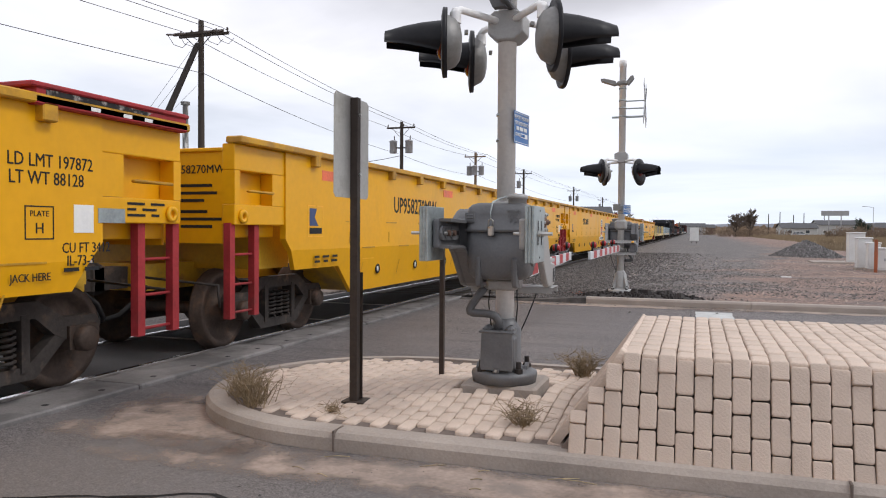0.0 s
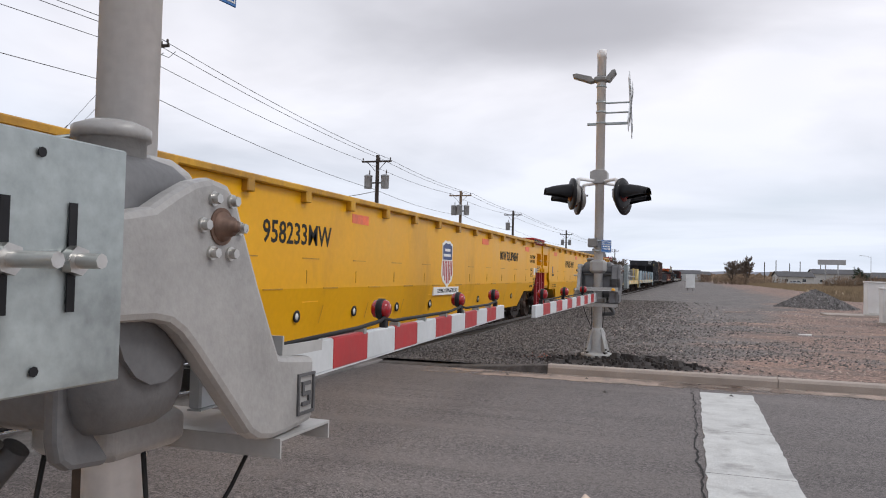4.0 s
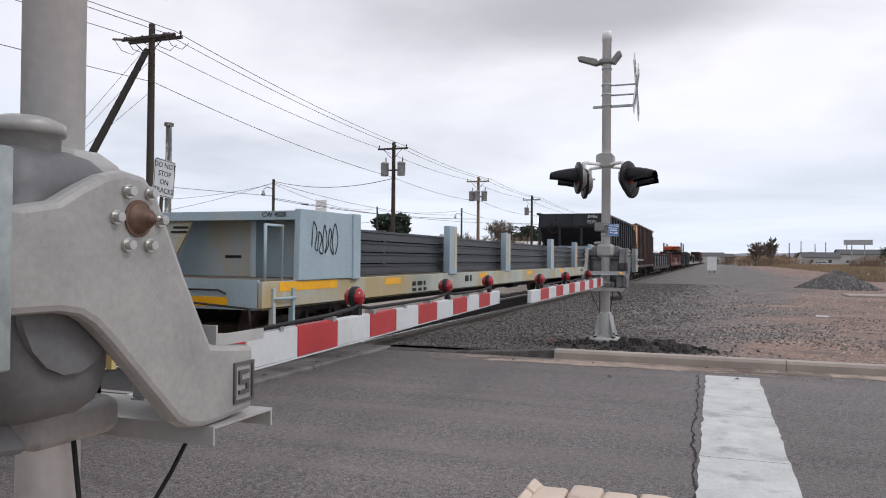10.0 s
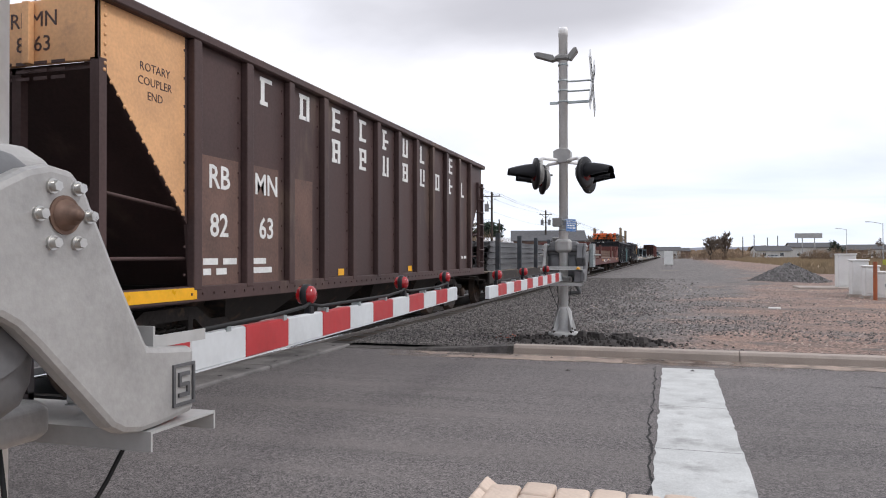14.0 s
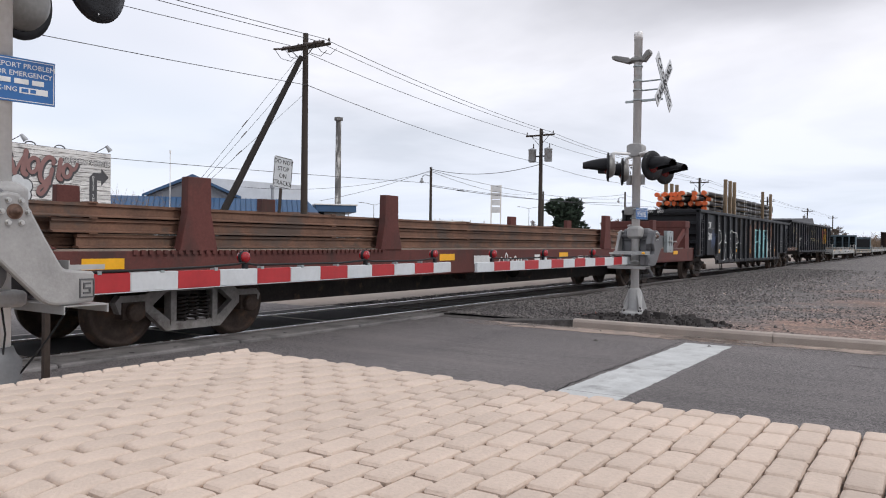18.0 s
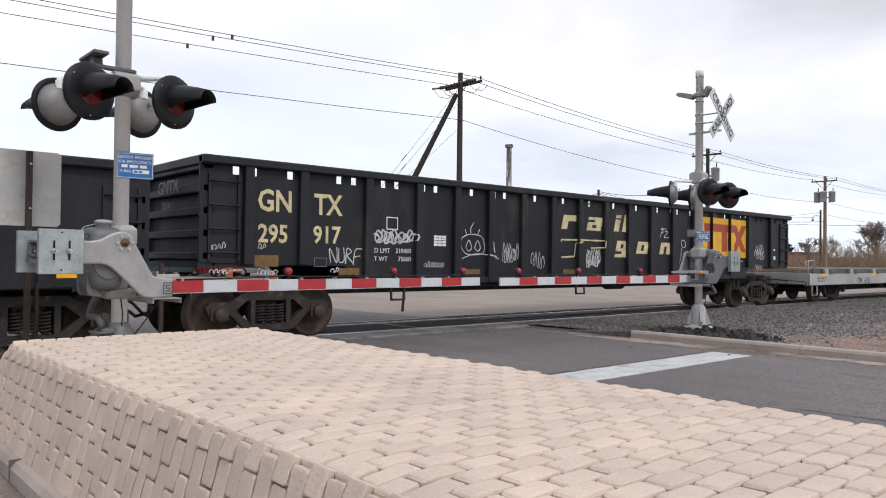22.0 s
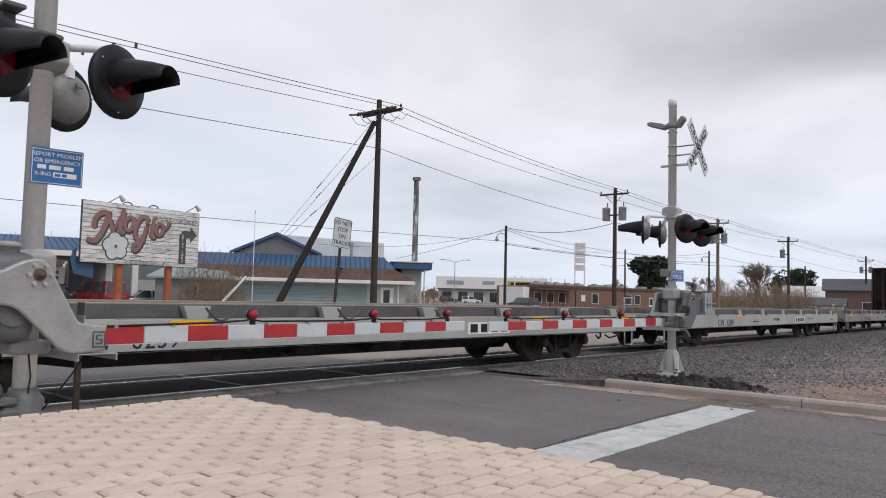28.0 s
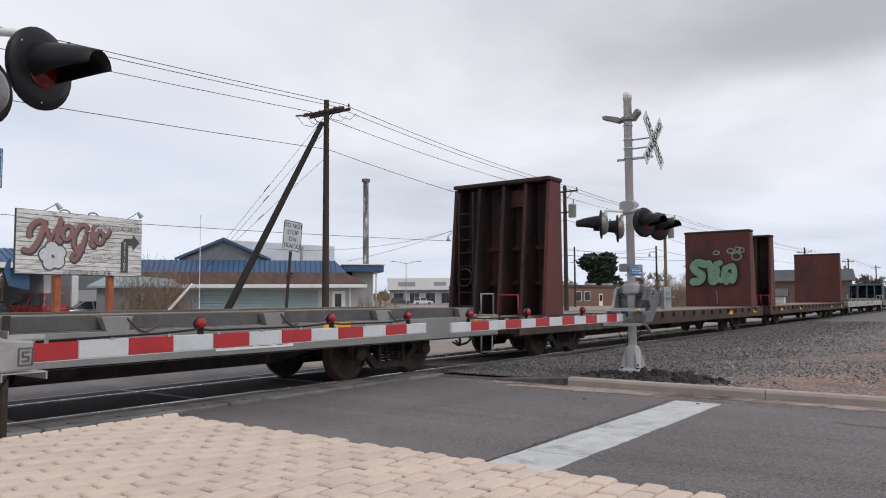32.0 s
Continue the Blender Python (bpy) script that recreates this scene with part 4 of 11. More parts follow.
def ladder(ob, x, y0, y1, zs, material, r=0.014, rail=True, name="ladder"):
    g = G()
    for z in zs:
        g.tube([(x - 0.05, y0, z), (x + 0.05, y0, z), (x + 0.05, y1, z), (x - 0.05, y1, z)], r, 6)
    if rail:
        for y in (y0, y1):
            g.box(x - 0.03, x + 0.03, y - 0.025, y + 0.025, min(zs) - 0.12, max(zs) + 0.12)
    return part(name, g, material, ob)


def bars(g, y, z, n, h, w, x=1.53, gap=0.5, seed=1):
    """Short plain bars for writing too small to read: n words in a row, h high."""
    r = random.Random(seed)
    at = y
    for _ in range(n):
        k = w * r.uniform(0.5, 1.4)
        g.box(x, x + 0.003, at, at + k, z, z + h)
        at += k + w * gap
    return g


def smooth_line(pts, steps=6):
    """A round curve through the points."""
    p = [pts[0], *pts, pts[-1]]
    out = []
    for a, b, c, d in zip(p, p[1:], p[2:], p[3:]):
        for i in range(steps):
            t = i / steps
            out.append(tuple(0.5 * (2 * b[k] + (c[k] - a[k]) * t + (2 * a[k] - 5 * b[k] + 4 * c[k] - d[k]) * t * t + (3 * b[k] - a[k] - 3 * c[k] + d[k]) * t ** 3) for k in (0, 1)))
    return out + [tuple(pts[-1])]


def spray(g, pts, w, face, lift=0.0, steps=6):
    """One ribbon of paint through the points; face(y) gives the surface it lies on."""
    line = smooth_line(pts, steps)
    line = [q for i, q in enumerate(line) if i == 0 or math.hypot(q[0] - line[i - 1][0], q[1] - line[i - 1][1]) > 0.003]
    fine = [line[0]]
    for a, b in zip(line, line[1:]):
        n = max(1, int(abs(b[0] - a[0]) / 0.045))
        fine += [(a[0] + (b[0] - a[0]) * i / n, a[1] + (b[1] - a[1]) * i / n) for i in range(1, n + 1)]
    v = []
    for i, (y, z) in enumerate(fine):
        a, b = fine[max(0, i - 1)], fine[min(len(fine) - 1, i + 1)]
        d = Vector((b[0] - a[0], b[1] - a[1]))
        d = d.normalized() if d.length > 1e-6 else Vector((1, 0))
        k = w / 2 * (1 + 0.18 * math.sin(i * 0.7 + y * 5))
        x = face(y) + lift + 0.0012 * (i / len(fine))
        v += [(x, y + d.y * k, z - d.x * k), (x, y - d.y * k, z + d.x * k)]
    return g.put(v, [(2 * i, 2 * i + 2, 2 * i + 3, 2 * i + 1) for i in range(len(fine) - 1)])


def flush(x):
    return lambda y: x


def over_posts(posts, inner=1.4235, outer=1.5235, half=0.085):
    return lambda y: outer if min(abs(y - p) for p in posts) < half else inner


def scrawl(g, y, z, sy, sz, seed, face, w=0.02, loops=5):
    """A quick tag: joined handwritten loops within sy by sz."""
    r = random.Random(seed)
    pts = []
    for i in range(loops):
        x0, ww, hi, lo = y + sy * (i + 0.15) / loops, sy / loops, r.uniform(0.6, 1.0), r.uniform(0.0, 0.3)
        pts += [(x0, z + sz * lo), (x0 + ww * r.uniform(-0.25, 0.15), z + sz * (hi + lo) / 2), (x0 + ww * 0.3, z + sz * hi), (x0 + ww * r.uniform(0.55, 0.9), z + sz * (hi + lo) * r.uniform(0.45, 0.6)), (x0 + ww * r.uniform(0.3, 0.6), z + sz * lo)]
    return spray(g, pts, w, face, 0.001 + 0.0002 * (seed % 5))


def ribbon(pts, w):
    """A flat stroke with round ends, in the board's plane."""
    g = G()
    for k, (a, b) in enumerate(zip(pts, pts[1:])):
        d = (Vector(b) - Vector(a)).normalized()
        m = Vector((-d.y, d.x)) * w / 2
        y = -0.045 - 0.0006 * k
        g.put([(a[0] - m.x, y, a[1] - m.y), (b[0] - m.x, y, b[1] - m.y), (b[0] + m.x, y, b[1] + m.y), (a[0] + m.x, y, a[1] + m.y)], [(0, 1, 2, 3)])
        g.put([(b[0] + w / 2 * math.cos(i * math.pi / 5), y - 0.0003, b[1] + w / 2 * math.sin(i * math.pi / 5)) for i in range(10)], [tuple(range(10))])
    g.put([(pts[0][0] + w / 2 * math.cos(i * math.pi / 5), -0.0448, pts[0][1] + w / 2 * math.sin(i * math.pi / 5)) for i in range(10)], [tuple(range(10))])
    return g


# -- yellow maintenance cars --
BRASS = mat("brown_rim_paint", (0.40, 0.20, 0.015), 0.5, var=0.15, scale=3, stain=(0.58, 0.30, 0.012), stain_at=0.52)
# a darker copy of the car yellow, underside shade put into the colour
SHADOWY = mat("shaded_yellow_paint", (0.52, 0.31, 0.02), 0.5, var=0.15, scale=1.5, stain=(0.25, 0.16, 0.05), stain_at=0.6)
TORN = mat("torn_black_strip", (0.03, 0.028, 0.028), 0.8, var=0.3, scale=9, stain=(0.55, 0.5, 0.46), stain_at=0.58)
BLUEINK = mat("shield_blue", (0.035, 0.06, 0.17), 0.45, var=0.08)
STICKER = mat("white_sticker", (0.78, 0.78, 0.76), 0.45, var=0.05, scale=5)
SALMON = mat("faded_red_tape", (0.78, 0.16, 0.07), 0.5, var=0.15, scale=4)
CONSPIC = mat("yellow_tape", (0.85, 0.42, 0.01), 0.35, var=0.08, scale=6)


def yellow_car(c0, number, title, sign, cap, emb=11.1):
    ob = car("maintenance_car", "bright yellow maintenance-of-way rail car with red end ladders", c0, "yellow maintenance cars", "rail car")
    L = 20.75
    # side wall outline, lower band leaning inwards below the crease
    for s in (1, -1):
        g = G()
        up = [(1.0, 1.28), (1.13, 1.14), (L - 1.13, 1.14), (L - 1.0, 1.28), (L - 1.0, 2.30), (1.0, 2.30)]
        g.prism(up, "x", s * 1.44, s * 1.52)
        low = [(1.13, 1.14), (1.28, 0.90), (2.45, 0.90), (3.0, 0.50), (L - 3.0, 0.50), (L - 2.45, 0.90), (L - 1.28, 0.90), (L - 1.13, 1.14)]
        k = len(low)
        def lean(z):
            return 1.52 - 0.11 * (1.14 - z) / 0.64
        v = [(s * lean(z), y, z) for y, z in low] + [(s * (lean(z) - 0.06), y, z) for y, z in low]
        f = [tuple(range(k))[::s], tuple(range(k, 2 * k))[::-s]] + [(i, (i + 1) % k, k + (i + 1) % k, k + i)[::-s] for i in range(k)]
        g.put(v, f)
        part("side_wall", g, YELLOW, ob)
        g = G().soft(min(s * 1.40, s * 1.60), max(s * 1.40, s * 1.60), -0.02, L + 0.02, 2.30, 2.375, 0.012)
        part("top_rim", g, BRASS, ob, "brown worn top rim")
        for i in range(15):
            y = 1.6 + i * 1.25
            part("stake_pocket", G().soft(min(s * 1.5, s * 1.6), max(s * 1.5, s * 1.6), y, y + 0.14, 2.18, 2.32, 0.01), BRASS, ob)
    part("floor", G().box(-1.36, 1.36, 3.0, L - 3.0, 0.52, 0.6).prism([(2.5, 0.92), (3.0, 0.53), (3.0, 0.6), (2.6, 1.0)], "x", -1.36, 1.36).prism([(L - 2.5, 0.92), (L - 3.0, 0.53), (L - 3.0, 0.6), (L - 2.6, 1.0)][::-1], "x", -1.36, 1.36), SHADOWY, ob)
    for e, d in ((0.0, 1), (L, -1)):
        def Y(a, b):
            return (min(e + d * a, e + d * b), max(e + d * a, e + d * b))
        part("end_box", G().box(-1.34, 1.34, *Y(0.06, 1.02), 1.30, 2.22), YELLOW, ob, bevel=0.012)
        part("end_wall", G().box(-1.33, 1.33, *Y(0.03, 0.06), 1.24, 2.24), YELLOW, ob)
        part("end_wall_rim", G().soft(-1.34, 1.34, *Y(0.0, 0.07), 2.22, 2.26, 0.008), YELLOW, ob)
        for s in (1, -1):
            xs = (min(s * 1.345, s * 1.5), max(s * 1.345, s * 1.5))
            part("lower_rail", G().box(*xs, *Y(0.0, 1.0), 1.44, 1.66), YELLOW, ob, bevel=0.012)
            part("upper_rail", G().box(*xs, *Y(0.0, 1.0), 2.02, 2.30), YELLOW, ob, bevel=0.012)
            part("corner_post", G().box(*xs, *Y(0.0, 0.10), 1.661, 2.019), YELLOW, ob)
            part("inner_post", G().box(*xs, *Y(0.74, 1.0), 1.661, 2.019), YELLOW, ob)
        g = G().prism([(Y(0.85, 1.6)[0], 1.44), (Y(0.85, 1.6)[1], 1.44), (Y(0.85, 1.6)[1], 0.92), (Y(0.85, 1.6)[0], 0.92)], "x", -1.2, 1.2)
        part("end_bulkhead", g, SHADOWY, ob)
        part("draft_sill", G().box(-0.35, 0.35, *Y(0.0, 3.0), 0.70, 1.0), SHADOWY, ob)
        for s in (1, -1):
            x = s * 1.42
            lad = G()
            for y in Y(0.02, 0.48):
                lad.box(x - 0.04, x + 0.04, y - 0.045, y + 0.045, 0.44, 1.46)
            for z in (0.50, 0.80, 1.12):
                lad.tube([(x, Y(0.02, 0.48)[0], z), (x, Y(0.02, 0.48)[1], z)], 0.015, 6)
            part("end_ladder", lad, CARRED, ob, "red painted steel ladder")
            part("tie_down_eye", G().lathe([(0.035, 0), (0.075, 0), (0.075, 0.03), (0.035, 0.03), (0.035, 0)], (s * 1.5 - (0.03 if s < 0 else 0), e + d * 0.14, 1.53), "x", 14), YELLOW, ob)
            part("grab_iron", G().tube([(s * 1.52, e + d * 0.2, 1.80), (s * 1.56, e + d * 0.2, 1.80), (s * 1.56, e + d * 0.66, 1.80), (s * 1.52, e + d * 0.66, 1.80)], 0.012, 6), BRASS, ob)
        bogie(ob, e + d * 1.65, c0)
    if cap:
        cap_part = part("end_cap", G().soft(-1.60, 1.60, L - 1.72, L - 0.02, 2.29, 2.365, 0.012).soft(-1.59, 1.59, L - 1.70, L - 0.03, 2.36, 2.418, 0.004).soft(-1.61, 1.61, L - 1.76, L - 0.01, 2.415, 2.455, 0.01), CARRED, ob, "faded red end cap")
        part("torn_strip", G().prism([(L - 1.62, 2.37), (L - 0.55, 2.372), (L - 0.5, 2.40), (L - 0.9, 2.412), (L - 1.62, 2.41)], "x", 1.590, 1.594), TORN, cap_part, "torn black and white strip")
        for q in (1.2, 0.85, 0.6):
            part("paint_scuff", G().box(1.600, 1.6025, L - q, L - q + 0.10, 2.315, 2.345), STICKER, cap_part)
    ends(ob, L)
    # seams, ports, lettering on the visible side
    g = G()
    for i in range(12):
        y = 2.6 + i * 1.42
        g.box(1.52, 1.526, y, y + 0.42, 1.50, 1.515).box(1.52, 1.526, y + 0.1, y + 0.115, 1.20, 1.36).box(1.52, 1.526, y + 0.55, y + 0.97, 1.13, 1.145)
        g.put([(1.49, y + 0.62, 0.92), (1.49, y + 0.64, 0.92), (1.455, y + 0.58, 0.68), (1.455, y + 0.56, 0.68)], [(0, 1, 2, 3)])
    tagged(part("weld_seam", g, BRASS, ob), kind="stuff")
    for i in range(9):
        y = 3.8 + i * 1.62
        part("port_ring", G().lathe([(0.045, 0), (0.075, 0.004), (0.075, 0.02), (0.045, 0.02), (0.045, 0.0)], (1.46, y, 0.80), "x", 14), INK, ob)
        part("port_cover", G().lathe([(0.0, 0.012), (0.048, 0.012), (0.048, 0.0)][::-1], (1.462, y, 0.80), "x", 12), STICKER, ob)
    for y in (1.9, 6.8, 13.6, 18.2):
        part("red_tape", G().box(1.52, 1.524, y, y + 0.55, 2.03, 2.16), SALMON, ob, "faded red tape patches")
    for i in range(7):
        y = 3.2 + i * 2.3
        part("reflective_tape", G().box(1.488, 1.492, y, y + 0.42, 0.965, 1.075), CONSPIC, ob)
    word("end_number", number[-8:], 0.13, Matrix.Translation((1.05, 0.026, 2.03)) @ Matrix(((1, 0, 0, 0), (0, 0, -1, 0), (0, 1, 0, 0), (0, 0, 0, 1))), INK, ob)
    for k, (w, q) in enumerate(((0.40, 1.86), (0.46, 1.78), (0.30, 1.70), (0.34, 1.58), (0.52, 1.50), (0.40, 1.42))):
        part("end_print", G().box(0.80, 0.80 + w, 0.026, 0.029, q - 0.016, q + 0.016), INK, ob)
    word("number", number, 0.36, side(5.35, 1.78, 1.522), INK, ob, "black stencilled number", wide=0.95, bold=0.012)
    word("title", title, 0.30, side(16.3, 1.82, 1.522), INK, ob, wide=0.80, bold=0.028)
    word("load_limit", "LD LMT 197872", 0.14, side(19.25, 1.89, 1.522), INK, ob, wide=0.85)
    word("light_weight", "LT WT 88128", 0.14, side(19.21, 1.76, 1.522), INK, ob, wide=0.85)
    g = G().box(1.52, 1.523, 19.0, 19.26, 1.31, 1.32).box(1.52, 1.523, 19.0, 19.26, 1.55, 1.56).box(1.52, 1.523, 19.0, 19.01, 1.32, 1.55).box(1.52, 1.523, 19.25, 19.26, 1.32, 1.55)
    part("plate_box", g, INK, ob)
    for text, y, z, size in (("CU FT 3412", 19.58, 1.24, 0.115), ("IL-73-3", 19.52, 1.14, 0.115), ("JACK HERE", 19.05, 1.03, 0.085)):
        word("volume_mark", text, size, side(y, z, 1.522), INK, ob, wide=0.85)
    word("plate_mark", "PLATE", 0.062, side(19.13, 1.50, 1.522), INK, ob)
    word("plate_letter", "H", 0.115, side(19.13, 1.39, 1.522), INK, ob)
    part("inspection_sticker", G().box(1.52, 1.524, 19.45, 19.65, 1.36, 1.58), STICKER, ob)
    part("grey_placard", G().box(1.52, 1.524, 19.7, 20.0, 1.44, 1.56), GALV, ob)
    g = G()
    bars(g, 1.7, 1.03, 3, 0.03, 0.18, 1.524, seed=3)
    bars(g, 1.7, 0.97, 3, 0.03, 0.2, 1.524, seed=4)
    bars(g, 19.35, 1.06, 2, 0.03, 0.12, 1.524, seed=6)
    for k in range(3):
        bars(g, 20.05, 1.60 - 0.05 * k, 2, 0.022, 0.16, 1.503, seed=20 + k)
    tagged(part("small_print", g, INK, ob), kind="stuff")
    stk = part("maker_sticker", G().box(1.52, 1.5225, 1.53, 1.93, 1.30, 1.70), YELLOW, ob, "blue and yellow maker sticker")
    part("sticker_rim", G().box(1.5225, 1.524, 1.53, 1.93, 1.685, 1.70).box(1.5225, 1.524, 1.53, 1.93, 1.30, 1.315).box(1.5225, 1.524, 1.53, 1.545, 1.315, 1.685).box(1.5225, 1.524, 1.915, 1.93, 1.315, 1.685), CONSPIC, stk)
    part("maker_mark", G().prism([(1.57, 1.44), (1.80, 1.44), (1.70, 1.55), (1.76, 1.66), (1.57, 1.66)], "x", 1.5225, 1.525), BLUEINK, stk)
    part("maker_bar", G().box(1.5225, 1.525, 1.57, 1.89, 1.34, 1.415), INK, stk)
    # shield of the railway as plain shapes
    def outline(k):
        return [(emb + k * a, 1.56 + k * b) for a, b in ((-0.12, 0.40), (-0.21, 0.36), (-0.30, 0.34), (-0.29, 0.22), (-0.28, 0.08), (-0.33, -0.08), (-0.33, -0.22), (-0.25, -0.33), (-0.11, -0.38), (0, -0.45), (0.11, -0.38), (0.25, -0.33), (0.33, -0.22), (0.33, -0.08), (0.28, 0.08), (0.29, 0.22), (0.30, 0.34), (0.21, 0.36), (0.12, 0.40), (0, 0.38))]
    part("shield", G().prism(outline(1.08), "x", 1.52, 1.525), STICKER, ob, "red, white and blue shield emblem")
    part("shield_field", G().prism([(emb + a, 1.56 + b) for a, b in ((-0.11, 0.38), (-0.2, 0.345), (-0.28, 0.325), (-0.27, 0.2), (-0.265, 0.06), (0.265, 0.06), (0.27, 0.2), (0.28, 0.325), (0.2, 0.345), (0.11, 0.38), (0, 0.36))], "x", 1.525, 1.529), BLUEINK, ob)
    g = G()
    for i in range(6):
        y = emb - 0.285 + i * 0.105
        lo = 1.15 + 0.16 * (abs(i - 2.5) / 2.5) ** 1.5
        g.box(1.525, 1.529, y, y + 0.055, lo, 1.60)
    part("shield_stripes", g, RED, ob)
    g = bars(G(), emb - 0.18, 1.78, 1, 0.05, 0.36, 1.5295, seed=11)
    part("shield_bars", bars(g, emb - 0.24, 1.68, 1, 0.05, 0.45, 1.5295, seed=12), STICKER, ob)
    part("slogan_strip", G().box(1.498, 1.524, emb - 0.78, emb + 0.76, 0.95, 1.10), STICKER, ob, "white slogan strip")
    word("slogan", "KEEPING COMMUNITIES SAFE", 0.112, side(emb + 0.06, 1.025, 1.525), INK, ob, wide=0.84)
    if sign:
        part("side_light", G().soft(1.5, 1.6, 15.9, 16.1, 1.28, 1.36, 0.02), GALV, ob)
    return ob


yellow_car(-15.0, "958212MW", "MAINTENANCE OF WAY", False, True)
yellow_car(6.62, "UP958270MW", "MOW EQUIPMENT", False, False, 10.28)
yellow_car(27.55, "958318MW", "MAINTENANCE OF WAY", False, True)
yellow_car(48.55, "958233MW", "MOW EQUIPMENT", False, True)
yellow_car(69.55, "UP958351MW", "WORK EQUIPMENT", True, True)


# -- flat cars that carry rail --
def rail_load(c0, y0, y1, x0, x1, z0, tiers, cols, material, label, seed, dy=0.25):
    """Layers of rails laid side by side; the outermost column rail by rail, the rest joined."""
    ob = thing("rail_load", label, "steel rails", "rail loads")
    CARS.append((ob, c0))
    r = random.Random(seed)
    def one(g, x, z, a, b):
        prof = [(-0.07, 0), (0.07, 0), (0.07, 0.012), (0.012, 0.03), (0.012, 0.115), (0.036, 0.122), (0.036, 0.155), (-0.036, 0.155), (-0.036, 0.122), (-0.012, 0.115), (-0.012, 0.03), (-0.07, 0.012)]
        g.prism([(x + p, z + q) for p, q in prof], "y", a, b)
    pitch = (x1 - x0) / cols
    for k in range(tiers):
        z = z0 + k * 0.172
        for i in range(cols):
            g = G()
            one(g, x0 + pitch * (i + 0.5), z, y0 + r.uniform(0, dy), y1 - r.uniform(0, dy))
            part("rail", g, material, ob)
        for y in [y0 + 1.2 + j * (y1 - y0 - 2.4) / 5 for j in range(6)]:
            part("spacer", G().box(x0, x1 - 0.03, y, y + 0.1, z + 0.155, z + 0.172), material, ob)
    return ob


def sill(ob, L, z0, z1, material, y0=0.0, belly=0.35, x=1.47):
    """Side sills, a deep centre sill and the deck's edge."""
    for s in (1, -1):
        a, b = min(s * (x - 0.06), s * x), max(s * (x - 0.06), s * x)
        part("side_sill", G().box(a, b, y0, L, z0, z1).box(min(s * (x - 0.2), s * x), max(s * (x - 0.2), s * x), y0, L, z0, z0 + 0.03), material, ob, bevel=0.008)
    part("centre_sill", G().prism([(0.4, z0 + 0.1), (2.6, z0 + 0.1), (5.0, belly), (L - 5.0, belly), (L - 2.6, z0 + 0.1), (L - 0.4, z0 + 0.1), (L - 0.4, z1 - 0.06), (0.4, z1 - 0.06)], "x", -0.32, 0.32), BOGIE, ob)
    g = G()
    for i in range(int(L / 1.6)):
        g.box(-x + 0.06, x - 0.06, 0.8 + i * 1.6, 0.9 + i * 1.6, z0 + 0.06, z1 - 0.06)
    part("cross_bearers", g, BOGIE, ob)
    g = G().cyl((0.75, L * 0.52, z0 - 0.02), (0.75, L * 0.52 + 0.7, z0 - 0.02), 0.19, n=16).soft(0.6, 0.95, L * 0.43, L * 0.43 + 0.4, z0 - 0.18, z0 + 0.12, 0.03)
    g.tube([(1.0, 2.6, z0 - 0.02), (1.0, L - 2.6, z0 - 0.02)], 0.018, 6)
    part("brake_gear", g, BOGIE, ob)


def stake(ob, y, z0, z1, material, x=1.5, w=0.13, name="stake", flare=0.10):
    for s in (1, -1):
        g = G().prism([(y - w / 2 - flare, z0), (y + w / 2 + flare, z0), (y + w / 2, z0 + 0.45), (y + w / 2 - 0.01, z1), (y - w / 2 + 0.01, z1), (y - w / 2, z0 + 0.45)], "x", min(s * (x - 0.13), s * x), max(s * (x - 0.13), s * x))
        part(name, g, material, ob, bevel=0.01)


def print_side(ob, spec, x, ink):
    g = G()
    for i, (y, z, n, h, w) in enumerate(spec):
        bars(g, y, z, n, h, w, x, seed=40 + i)
    tagged(part("small_print", g, ink, ob), kind="stuff")


CREAMBLUE = mat("weathered_cream_blue_paint", (0.40, 0.42, 0.37), 0.6, var=0.15, scale=1.2, bump=0.06, stain=(0.42, 0.33, 0.18), stain_at=0.52, streak=2)


